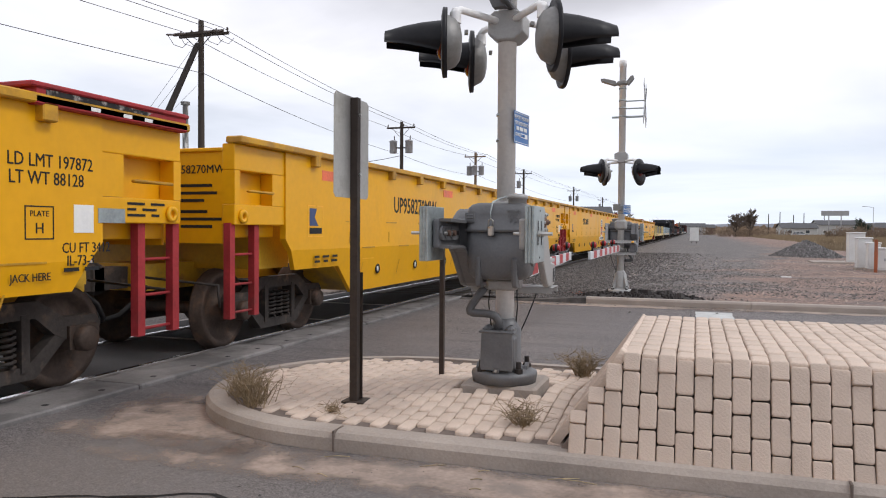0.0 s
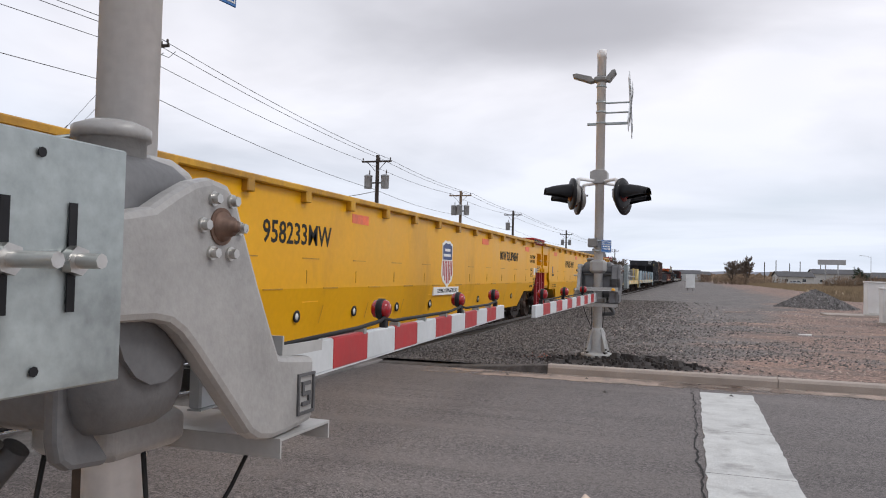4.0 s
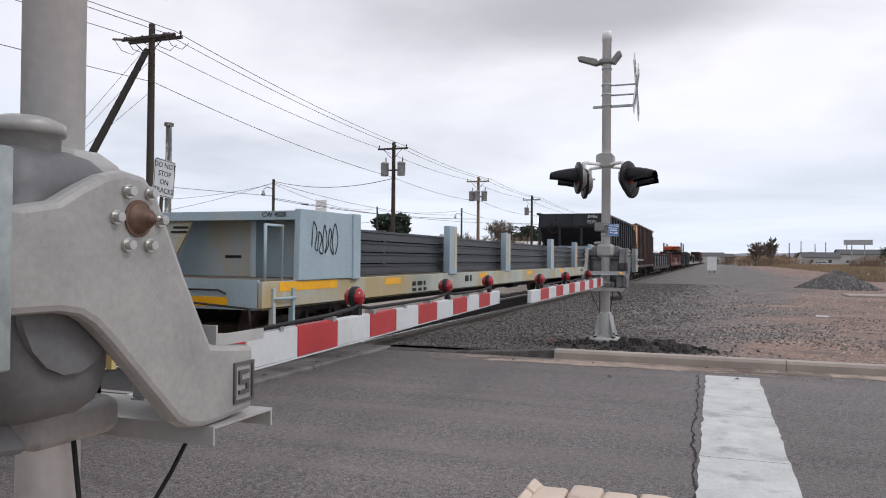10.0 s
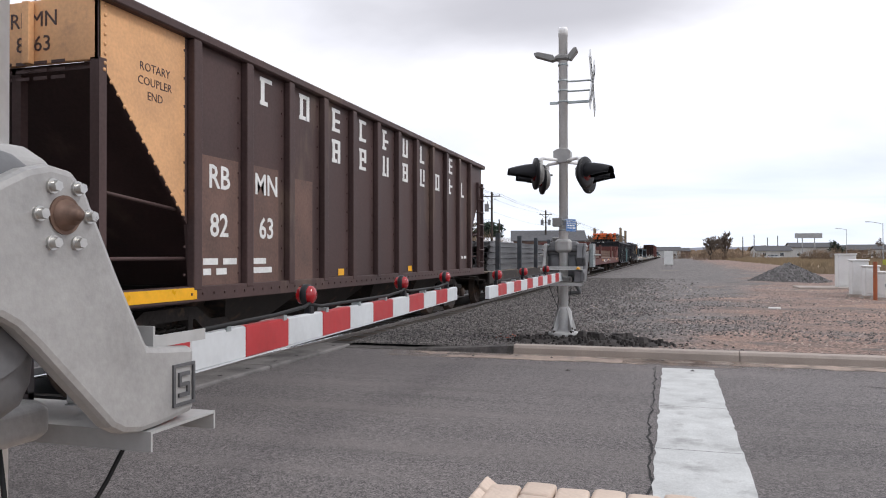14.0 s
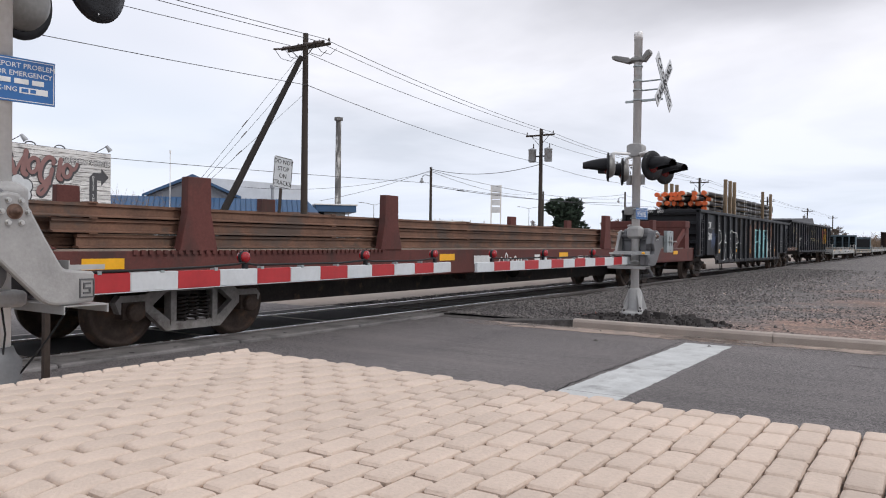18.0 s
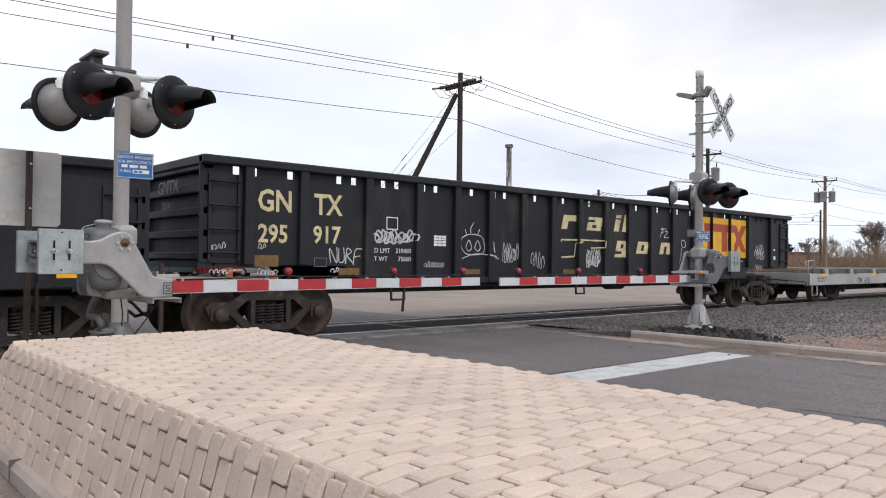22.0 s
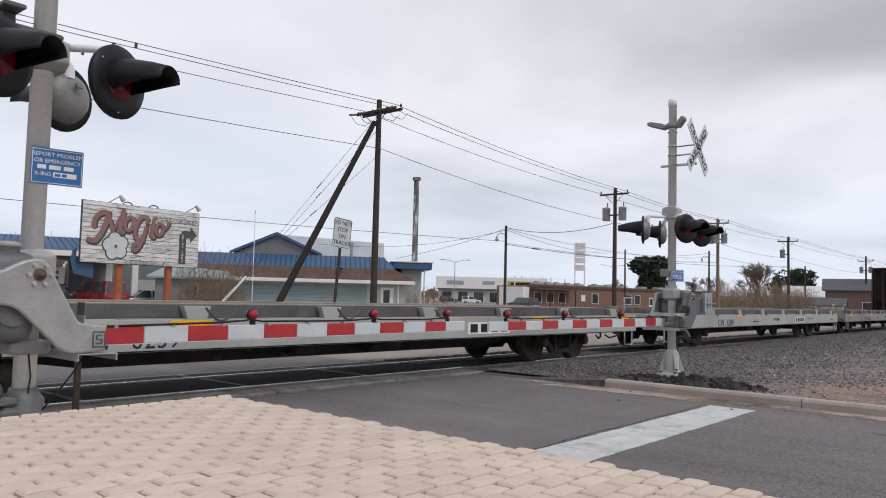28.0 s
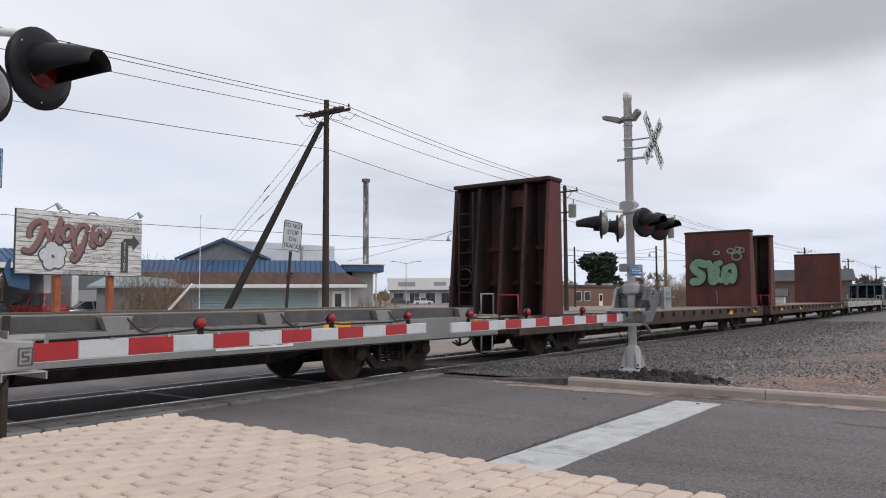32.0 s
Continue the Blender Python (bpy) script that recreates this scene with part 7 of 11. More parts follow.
for line in ([(5.3, 1.6), (5.32, 1.78), (5.55, 1.86), (5.85, 1.82), (5.93, 1.62), (5.86, 1.48), (5.45, 1.47), (5.3, 1.6)], [(5.32, 1.38), (5.65, 1.47), (6.0, 1.46), (6.35, 1.38)], [(5.56, 1.88), (5.55, 1.98), (5.64, 2.1)], [(5.45, 1.85), (5.4, 1.95)], [(5.75, 1.88), (5.8, 1.97)],
             [(5.42, 1.6), (5.5, 1.74), (5.58, 1.6), (5.5, 1.53), (5.42, 1.6)], [(5.66, 1.6), (5.74, 1.74), (5.82, 1.6), (5.74, 1.53), (5.66, 1.6)], [(13.3, 1.94), (13.42, 1.94), (13.5, 1.84), (13.4, 1.74), (13.28, 1.84), (13.3, 1.94)], [(13.3, 1.74), (13.25, 1.5), (13.2, 1.34)], [(12.25, 2.0), (12.4, 2.22), (12.3, 2.2), (12.55, 2.22)], [(12.3, 2.12), (12.45, 2.14)], [(12.48, 2.16), (12.62, 2.14), (12.46, 2.0), (12.68, 2.0)],
             [(6.1, 1.72), (6.14, 1.5), (6.3, 1.42)], [(2.3, 1.28), (2.28, 1.52), (2.42, 1.28), (2.42, 1.54)], [(2.46, 1.52), (2.47, 1.3), (2.57, 1.32), (2.56, 1.54)], [(2.6, 1.26), (2.63, 1.52), (2.72, 1.47), (2.64, 1.4), (2.76, 1.27)], [(2.76, 1.24), (2.8, 1.5), (2.95, 1.52)], [(2.78, 1.38), (2.9, 1.4)]):
    part("sprayed_line", spray(G(), line, 0.02, ON2, 0.001), SPRAYTAG, GON2, "thin white sprayed line")
for y, z, sy, sz, sd, n, w in ((3.15, 1.62, 1.0, 0.26, 51, 6, 0.035), (3.2, 1.66, 0.9, 0.24, 58, 5, 0.03), (6.45, 1.32, 0.5, 0.4, 52, 5, 0.014), (6.5, 1.3, 0.45, 0.42, 60, 4, 0.014), (7.32, 1.18, 0.45, 0.4, 53, 4, 0.014), (9.22, 1.2, 0.56, 0.44, 54, 5, 0.02), (9.2, 1.24, 0.55, 0.42, 59, 6, 0.018), (17.4, 1.46, 0.62, 0.45, 55, 5, 0.02), (17.45, 1.6, 0.5, 0.35, 61, 4, 0.016), (17.4, 1.2, 0.5, 0.12, 62, 4, 0.014), (0.95, 1.08, 0.36, 0.1, 56, 5, 0.014), (4.35, 1.2, 0.5, 0.12, 57, 6, 0.012), (0.14, 1.46, 0.28, 0.12, 63, 4, 0.012), (0.16, 1.1, 0.38, 0.08, 64, 5, 0.012), (0.95, 1.48, 0.16, 0.12, 65, 2, 0.014), (2.3, 1.1, 0.18, 0.12, 66, 2, 0.016)):
    part("sprayed_line", scrawl(G(), y, z, sy, sz, sd, ON2, w, n), SPRAYTAG, GON2, "thin white sprayed tag")
st = part("inspection_sticker", G().box(1.42, 1.424, 4.6, 4.9, 1.61, 1.81), STICKER, GON2)
part("sticker_grid", G().box(1.424, 1.4255, 4.6, 4.9, 1.66, 1.67).box(1.424, 1.4255, 4.6, 4.9, 1.71, 1.72).box(1.424, 1.4255, 4.6, 4.9, 1.76, 1.77).box(1.424, 1.4258, 4.69, 4.70, 1.61, 1.81).box(1.424, 1.4258, 4.79, 4.80, 1.61, 1.81), INK, st)
g = bars(G(), 18.5, 1.75, 2, 0.06, 0.12, 1.424, seed=7)
bars(g, 18.5, 1.62, 1, 0.06, 0.16, 1.424, seed=8)
tagged(part("small_print", bars(g, 18.5, 1.48, 1, 0.1, 0.3, 1.424, seed=9), CHALK, GON2), kind="stuff")
DULLTAPE = mat("dulled_tape", (0.17, 0.10, 0.03), 0.6, var=0.3, scale=6)
for y, z, h in ((0.9, 1.21, 0.18), (2.47, 1.07, 0.12), (5.4, 1.07, 0.1), (8.4, 1.07, 0.1), (14.5, 1.12, 0.12), (17.5, 1.12, 0.1)):
    part("reflective_tape", G().box(1.42, 1.425, y, y + 0.42, z, z + h), DULLTAPE, GON2)


# -- empty flats --
CHAINM = mat("chain_steel", (0.12, 0.10, 0.09), 0.6, metal=0.5, var=0.2)


BEAMGREY = mat("dark_grey_beam_paint", (0.10, 0.10, 0.10), 0.6, var=0.2, scale=2, stain=(0.16, 0.14, 0.12), stain_at=0.6)


def empty_flat(c0, L, paint, mark, at, seed, frames=True, sz=1.02, extra="", truck=2.9):
    ob = car("flat_car", "empty light grey flat car with tie-down beams" + extra, c0, "empty flat cars", "flat car")
    sill(ob, L, 0.62, sz, paint, belly=0.35, x=1.46)
    g = G()
    r = random.Random(seed)
    for i in range(24):
        x = -1.38 + i * 0.116
        part("deck_plank", G().soft(x, x + 0.108, 0.1, L - 0.1, sz - 0.03, sz + 0.01 + r.uniform(0, 0.006), 0.006), DECK, ob)
    if frames:
        for y in [1.3 + k * (L - 2.6) / 7 for k in range(8)]:
            part("load_bearer", G().soft(-1.35, 1.35, y, y + 0.16, sz + 0.012, sz + 0.15, 0.015), DECK, ob)
            part("stake_bracket", G().prism([(y - 0.02, sz - 0.07), (y + 0.2, sz - 0.07), (y + 0.28, sz + 0.17), (y - 0.12, sz + 0.17)], "x", 1.345, 1.462), paint, ob, bevel=0.006)
            pts = [(1.47 + 0.006 * (j % 2), y + 0.2 + j * 0.075, sz + 0.15 - 0.17 * math.sin(j * 0.5)) for j in range(7)]
            part("chain", G().tube(pts, 0.013, 5), CHAINM, ob)
        for x in (-1.34, 1.22):
            part("edge_beam", G().soft(x, x + 0.12, 0.7, L - 0.7, sz + 0.012, sz + 0.19, 0.008), BEAMGREY, ob, "dark grey edge beam")
        for x in (-1.1, 1.0):
            part("long_beam", G().soft(x, x + 0.14, L * 0.08, L * 0.92, sz + 0.15, sz + 0.20, 0.01), DECK, ob)
    for e, d in ((0.0, 1), (L, -1)):
        part("end_sill", G().box(-1.44, 1.44, min(e, e + d * 0.12), max(e, e + d * 0.12), 0.66, sz + 0.03), paint, ob, bevel=0.01)
        part("hand_rail", G().tube([(1.38, e + d * 0.05, sz), (1.38, e + d * 0.05, sz + 0.45), (1.38, e + d * 0.5, sz + 0.45), (1.38, e + d * 0.5, sz)], 0.016, 6), paint, ob)
        part("step", G().tube([(1.44, e + d * 0.2, 0.64), (1.44, e + d * 0.2, 0.30), (1.44, e + d * 0.6, 0.30), (1.44, e + d * 0.6, 0.64)], 0.018, 6), paint, ob)
        bogie(ob, e + d * truck, c0)
    ends(ob, L, 0.8)
    if mark:
        word("mark", mark, 0.3, side(at, 0.76, 1.464), INK, ob, "black stencilled car number", spacing=1.1)
    part("name_block", G().box(1.46, 1.465, L - 6.95, L - 5.6, 0.70, 0.92), STICKER, ob, "white name panel")
    for k in range(4):
        part("name_bar", G().box(1.4655, 1.468, L - 6.88 + k * 0.32, L - 6.66 + k * 0.32, 0.73, 0.89), INK, ob)
    word("load_limit", "LT WT 68500", 0.13, side(L * 0.52, 0.83, 1.464), INK, ob)
    print_side(ob, [(0.6, 0.86, 3, 0.03, 0.2), (0.6, 0.76, 3, 0.03, 0.2), (7.6, 0.76, 2, 0.05, 0.25), (14.5, 0.82, 3, 0.03, 0.25), (L - 1.2, 0.75, 1, 0.05, 0.3)], 1.464, INK)
    for y in (0.9, L * 0.3, L * 0.74, L - 0.9):
        part("reflective_tape", G().box(1.46, 1.466, y, y + 0.6, 0.94, 1.01), CONSPIC, ob)
    return ob


empty_flat(267.2, 18.4, FLATGREY, "CW  6201", 4.8, 1, truck=2.85)
empty_flat(309.55, 18.5, FLATGREY, "CW  6259", 5.0, 2)
empty_flat(329.6, 19.6, FLATGREY, "CW  6289", 4.9, 3, truck=3.2)
DULLGREY = mat("dull_grey_car_paint", (0.235, 0.23, 0.22), 0.6, var=0.16, scale=1.3, bump=0.06, stain=(0.15, 0.13, 0.12), stain_at=0.6, streak=2)
empty_flat(350.8, 19.2, DULLGREY, "CW  6253", 5.05, 4)


# blue-black that carries the shade of the hollows between ribs
SHADED_BLUE = mat("shaded_blue_black_paint", (0.028, 0.034, 0.038), 0.7, var=0.3, scale=1.2, bump=0.1, stain=(0.07, 0.085, 0.09), stain_at=0.62, streak=2)
# near-black oxide: the recess shade is put into this colour
SHADED_OXIDE = mat("shaded_oxide_paint", (0.045, 0.030, 0.029), 0.75, var=0.3, scale=1.2, bump=0.12, stain=(0.085, 0.042, 0.034), stain_at=0.6, streak=2)


def bulkhead_flat(c0, L, paint, sillpaint, top, depth, label, panel=False, mark="", graffiti=False, y0=0.2):
    ob = car("bulkhead_flat_car", label, c0, "bulkhead flat cars", "flat car")
    sill(ob, L, 0.55, 0.95, sillpaint, belly=0.3, x=1.44)
    for i in range(24):
        x = -1.36 + i * 0.114
        part("deck_plank", G().soft(x, x + 0.106, 0.1, L - 0.1, 0.92, 0.97, 0.006), DECK, ob)
    g = G()
    for k in range(int(L / 1.0)):
        g.box(1.44, 1.52, 0.5 + k, 0.62 + k, 0.78, 0.93)
    part("stake_pockets", g, sillpaint, ob)
    for e, d in (((y0 if y0 != 0.9 else 1.4), 1), (L - y0, -1)):
        def Y(a, b):
            return (min(e + d * a, e + d * b), max(e + d * a, e + d * b))
        bh = part("end_bulkhead", G().box(-1.36, 1.36, *Y(depth - 0.08, depth), 0.97, top), paint, ob)
        # on tall bulkheads the recessed pieces take the oxide with shade painted in
        part("top_beam", G().soft(-1.40, 1.40, *Y(0.12 if panel else 0.18, depth + 0.02), top - (0.08 if panel else 0.14), top + 0.02, 0.02), SHADED_OXIDE if panel else paint, bh)
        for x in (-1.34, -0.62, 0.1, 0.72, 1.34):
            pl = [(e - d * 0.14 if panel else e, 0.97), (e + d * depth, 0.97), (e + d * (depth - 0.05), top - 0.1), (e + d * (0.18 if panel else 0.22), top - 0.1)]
            part("bulkhead_rib", G().prism(pl[::d], "x", x - 0.045, x + 0.045), SHADED_OXIDE if panel and x < 1.3 else paint, bh)
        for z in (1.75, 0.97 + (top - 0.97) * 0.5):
            part("cross_girt", G().box(-1.34, 1.34, *Y(depth - 0.24, depth - 0.08), z - 0.05, z + 0.05), SHADED_OXIDE if panel else paint, bh)
        g = G()
        for z in [1.2 + 0.33 * k for k in range(int((top - 1.3) / 0.33))]:
            g.tube([(-1.15, e + d * 0.02, z), (-0.72, e + d * 0.02, z)], 0.016, 6)
        g.box(-1.17, -1.13, *Y(0.0, 0.05), 1.05, top - 0.2).box(-0.74, -0.70, *Y(0.0, 0.05), 1.05, top - 0.2)
        part("ladder", g, SHADED_OXIDE if panel else paint, bh)
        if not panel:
            # thin dark sheet added to paint the shade between the ribs
            part("shade_sheet", G().box(-1.30, 1.30, *Y(depth - 0.095, depth - 0.085), 1.0, top - 0.15), SHADED_BLUE, bh)
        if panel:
            part("shade_sheet", G().box(-1.30, 1.30, *Y(depth - 0.09, depth - 0.082), 1.0, top - 0.15), SHADED_OXIDE, bh)
            part("gusset_plate", G().box(0.14, 0.68, *Y(depth - 0.3, depth - 0.28), top - 0.62, top - 0.2), paint, bh)
        part("brake_wheel", G().lathe([(0.22, 0), (0.24, 0.02), (0.22, 0.04), (0.20, 0.02), (0.22, 0)], (-0.95, e - d * 0.05, 1.9), "y", 18), BOGIE, bh)
        bogie(ob, (0 if d > 0 else L) + d * 2.8, c0)
    ends(ob, L, 0.78)
    for e, d in ((0.0, 1), (L, -1)):
        part("end_sill", G().box(-1.42, 1.42, min(e, e + d * 0.12), max(e, e + d * 0.12), 0.6, 0.97), sillpaint, ob)
        part("hand_rail", G().tube([(1.38, e + d * 0.05, 0.95), (1.38, e + d * 0.05, 1.45), (0.9, e + d * 0.05, 1.45), (0.9, e + d * 0.05, 0.95)], 0.016, 6), CHALK if not panel else CARRED, ob)
    if mark:
        word("mark", mark, 0.26, side(5.5, 0.75, 1.444), CHALK, ob)
    for y in (2.0, 6.3, L - 5.2, L - 1.6):
        part("reflective_tape", G().box(1.44, 1.446, y, y + 0.5, 0.72, 0.84), CONSPIC, ob)
    return ob


BLUEDARK = mat("dark_blue_grey_paint", (0.078, 0.118, 0.138), 0.6, var=0.2, scale=1.5, stain=(0.05, 0.055, 0.06), stain_at=0.58, streak=2)
OLDGREY = mat("weathered_tan_grey_paint", (0.25, 0.235, 0.205), 0.65, var=0.2, scale=1.2, bump=0.08, stain=(0.15, 0.12, 0.10), stain_at=0.58, streak=2)
BF15 = bulkhead_flat(287.5, 20.8, BLUEDARK, OLDGREY, 2.5, 1.15, "grey flat car with tall blue-grey end bulkheads", mark="CW  6034")
word("end_mark", "CW   6034", 0.2, Matrix.Translation((0.4, 0.93, 2.43)) @ endm, CHALK, BF15)
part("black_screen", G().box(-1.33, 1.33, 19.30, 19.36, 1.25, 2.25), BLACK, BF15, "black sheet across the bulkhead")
WORNSILL = mat("worn_brown_sill", (0.068, 0.046, 0.038), 0.75, var=0.3, scale=1.2, bump=0.1, stain=(0.15, 0.12, 0.10), stain_at=0.62, streak=2)
BF19 = bulkhead_flat(370.9, 20.9, OXIDE, WORNSILL, 4.25, 0.75, "brown flat car with very tall oxide red bulkheads", panel=True, y0=0.9)
GREEN = mat("green_spray_paint", (0.16, 0.30, 0.18), 0.6, var=0.2, scale=4)
DKGREEN = mat("dark_brown_outline", (0.035, 0.024, 0.020), 0.6, var=0.1)
for k, (w, line) in enumerate((
    (0.34, [(-0.50, 2.82), (-0.80, 2.90), (-1.00, 2.72), (-0.85, 2.50), (-0.62, 2.34), (-0.74, 2.10), (-1.02, 2.06)]), (0.26, [(-0.30, 2.88), (-0.24, 2.45), (-0.22, 2.05), (-0.06, 2.06)]),
    (0.26, [(0.16, 2.86), (-0.04, 2.76), (0.04, 2.52), (-0.02, 2.24), (0.18, 2.10)]), (0.26, [(0.38, 2.62), (0.32, 2.30), (0.40, 2.02)]), (0.24, [(0.52, 2.32), (0.66, 2.06), (0.76, 2.36), (0.70, 2.70), (0.48, 2.66)]),
)):
    for wide, m, y in ((w + 0.10, DKGREEN, 19.225), (w, GREEN, 19.205)):
        o = part("graffiti_letter", ribbon(smooth_line(line, 4), wide), m, BF19, "green sprayed bubble shape")
        o.location.y = y - 0.004 * k
GREYGREEN = mat("grey_green_spray", (0.20, 0.25, 0.20), 0.7, var=0.3, scale=6)
for k, (cx, cz, rx, rz) in enumerate(((0.62, 3.36, 0.14, 0.10), (0.92, 3.42, 0.12, 0.09), (0.86, 3.12, 0.2, 0.16), (1.08, 3.38, 0.1, 0.1), (0.02, 3.30, 0.13, 0.08))):
    o = part("graffiti_ring", ribbon([(cx + rx * math.cos(i * math.pi / 7), cz + rz * math.sin(i * math.pi / 7)) for i in range(15)], 0.055), GREYGREEN, BF19)
    o.location.y = 19.20 - 0.002 * k
o = part("sprayed_line", ribbon([(-0.02, 1.62), (0.0, 1.35), (-0.01, 1.1)], 0.03), GREYGREEN, BF19)
o.location.y = 19.2
bulkhead_flat(393.2, 20.6, OXIDE, WORNSILL, 4.25, 0.75, "brown flat car with very tall oxide red bulkheads", panel=True, y0=0.5)
empty_flat(415.2, 18.6, FLATGREY, "", 4.9, 5)
bulkhead_flat(435.2, 20.6, BLUEDARK, OLDGREY, 2.5, 1.15, "grey flat car with tall blue-grey end bulkheads")
for k in range(3):
    empty_flat(457.2 + k * 19.9, 18.6, FLATGREY, "", 4.9, 6 + k)


def gone(t):
    """How far the train has rolled towards -y by t."""
    return 10.362 * t + 0.02098 * t * t


def spin_rows(c):
    """Turns of a wheelset while it rolls past the crossing; it rests far off."""
    rows, turn, last = [(0.0, 0.0)], 0.0, gone(0.0)
    for k in range(1, 641):
        t = k * 0.05
        y = c - gone(t)
        if 2.0 < y < 34.0:
            turn += (gone(t) - last) / 0.45
        last = gone(t)
        if 1.5 < y < 34.6:
            rows.append((t, turn))
    if rows[-1][0] < 32.0:
        rows.append((32.0, turn))
    return rows


def motions():
    for ob, c0 in CARS:
        walk(ob, [(t, pose(0, c0 - gone(t), 0.06)) for t in range(0, 33, 2)])
    for w, at, c in SPIN:
        if c - gone(32.0) < 34.0 and c > 2.0:
            walk(w, [(t, pose(*at, math.degrees(a))) for t, a in spin_rows(c)])


# ---- crossing signals: local origin at the mast's foot, the gate arm reaches along +y ----
BLUESIGN = mat("blue_sign", (0.025, 0.13, 0.36), 0.4, var=0.08, scale=5)
CHROME = mat("zinc_bolt", (0.55, 0.54, 0.52), 0.35, metal=0.9, var=0.1, scale=20)
RUSTNUT = mat("rusty_pivot", (0.16, 0.10, 0.075), 0.6, metal=0.5, var=0.25, scale=20)
LAMPBACK = mat("silver_lamp_back", (0.23, 0.225, 0.215), 0.5, metal=0.3, var=0.12, scale=8)
CABLE = mat("black_cable", (0.02, 0.02, 0.02), 0.6, var=0.1)
CASE = mat("dark_machine_and_shaded_casting_grey", (0.128, 0.129, 0.133), 0.5, metal=0.15, var=0.14, scale=5, fine=60, bump=0.12)
AMBER = mat("amber_lamp", (0.75, 0.36, 0.02), 0.3, var=0.1)


def flasher(ob, spot, d, aim, r=0.28):
    """One flashing light: round black background, hood, red lens and silver back. d: +1 faces +x, -1 faces -x; aim turns it in degrees."""
    x = y = z = 0.0
    p = (0, 0, 0)
    e = (Vector((0, 1, 0)), Vector((0, 0, 1)), Vector((d, 0, 0)))
    lamp = part("flashing_light", G().lathe([(0.0, -0.012), (r * 0.8, -0.012), (r, -0.03), (r + 0.004, 0.0), (r, 0.008), (r * 0.75, 0.02), (0.1, 0.02)][::d], p, e, 32), BLACK, ob)
    part("lamp_housing", G().lathe([(0.225, -0.015), (0.22, -0.04), (0.19, -0.10), (0.14, -0.135), (0.06, -0.15), (0.0, -0.15)][::-d], p, e, 24).box(min(x - d * 0.20, x - d * 0.17), max(x - d * 0.20, x - d * 0.17), y - 0.03, y + 0.03, z + 0.07, z + 0.10), LAMPBACK, lamp)
    part("red_lens", G().lathe([(0.138, 0.024), (0.12, 0.045), (0.065, 0.06), (0.0, 0.064)][::d], p, e, 24), DARKLENS, lamp)
    n, g = 18, G()
    prof = [(0.150, 0.0, 0.03), (0.140, 0.16, 0.022), (0.128, 0.31, 0.004), (0.112, 0.46, -0.022)]
    v = []
    for j, (rr, h, dz) in enumerate(prof):
        # the hood is open below: its lower edge climbs towards the tip
        a0 = -0.9 + 0.9 * j / 3
        for i in range(n + 1):
            a = a0 + (math.pi - 2 * a0) * i / n
            for k, rk in enumerate((rr, rr - 0.006)):
                v.append((x + d * (0.02 + h), y + rk * math.cos(a), z + rk * math.sin(a) + dz))
    w = 2 * (n + 1)
    f = []
    for j in range(3):
        for i in range(n):
            a, b = j * w + 2 * i, (j + 1) * w + 2 * i
            q = [(a, a + 2, b + 2, b), (a + 1, b + 1, b + 3, a + 3)]
            f += q if d > 0 else [k[::-1] for k in q]
        a, b = j * w, (j + 1) * w
        f += [(a, b, b + 1, a + 1), (a + 2 * n, a + 2 * n + 1, b + 2 * n + 1, b + 2 * n)]
    a = 3 * w
    f += [(a + 2 * i, a + 2 * i + 2, a + 2 * i + 3, a + 2 * i + 1) for i in range(n)]
    g.put(v, f, True)
    part("hood", g, BLACK, lamp)
    for a in (0.6, 2.5, 4.7):
        part("disc_bolt", G().cyl((d * 0.008, 0.235 * math.cos(a), 0.235 * math.sin(a)), (d * 0.016, 0.235 * math.cos(a), 0.235 * math.sin(a)), 0.008, n=6), CHROME, lamp)
    lamp.matrix_local = pose(*spot, 0, 0, aim) @ Matrix.Scale(0.9, 4)
    return lamp


def rounded_case(x0, x1, y0, y1, levels, r, n=6):
    """A cast case with round corners: levels of (z, inset) from bottom to top."""
    g, v = G(), []
    for z, o in levels:
        a, b, c, d, q = x0 + o, x1 - o, y0 + o, y1 - o, max(0.015, r - o * 0.6)
        for cx, cy, st in ((b - q, d - q, 0), (a + q, d - q, 90), (a + q, c + q, 180), (b - q, c + q, 270)):
            v += [(cx + q * math.cos(math.radians(st + 90 * i / n)), cy + q * math.sin(math.radians(st + 90 * i / n)), z) for i in range(n + 1)]
    k = 4 * (n + 1)
    f = [tuple(range(k - 1, -1, -1)), tuple(range((len(levels) - 1) * k, len(levels) * k))]
    g.put(v, [])
    g.f += f
    g.smooth += [False, False]
    for j in range(len(levels) - 1):
        for i in range(k):
            g.f.append((j * k + i, j * k + (i + 1) % k, (j + 1) * k + (i + 1) % k, (j + 1) * k + i))
            g.smooth.append(True)
    return g


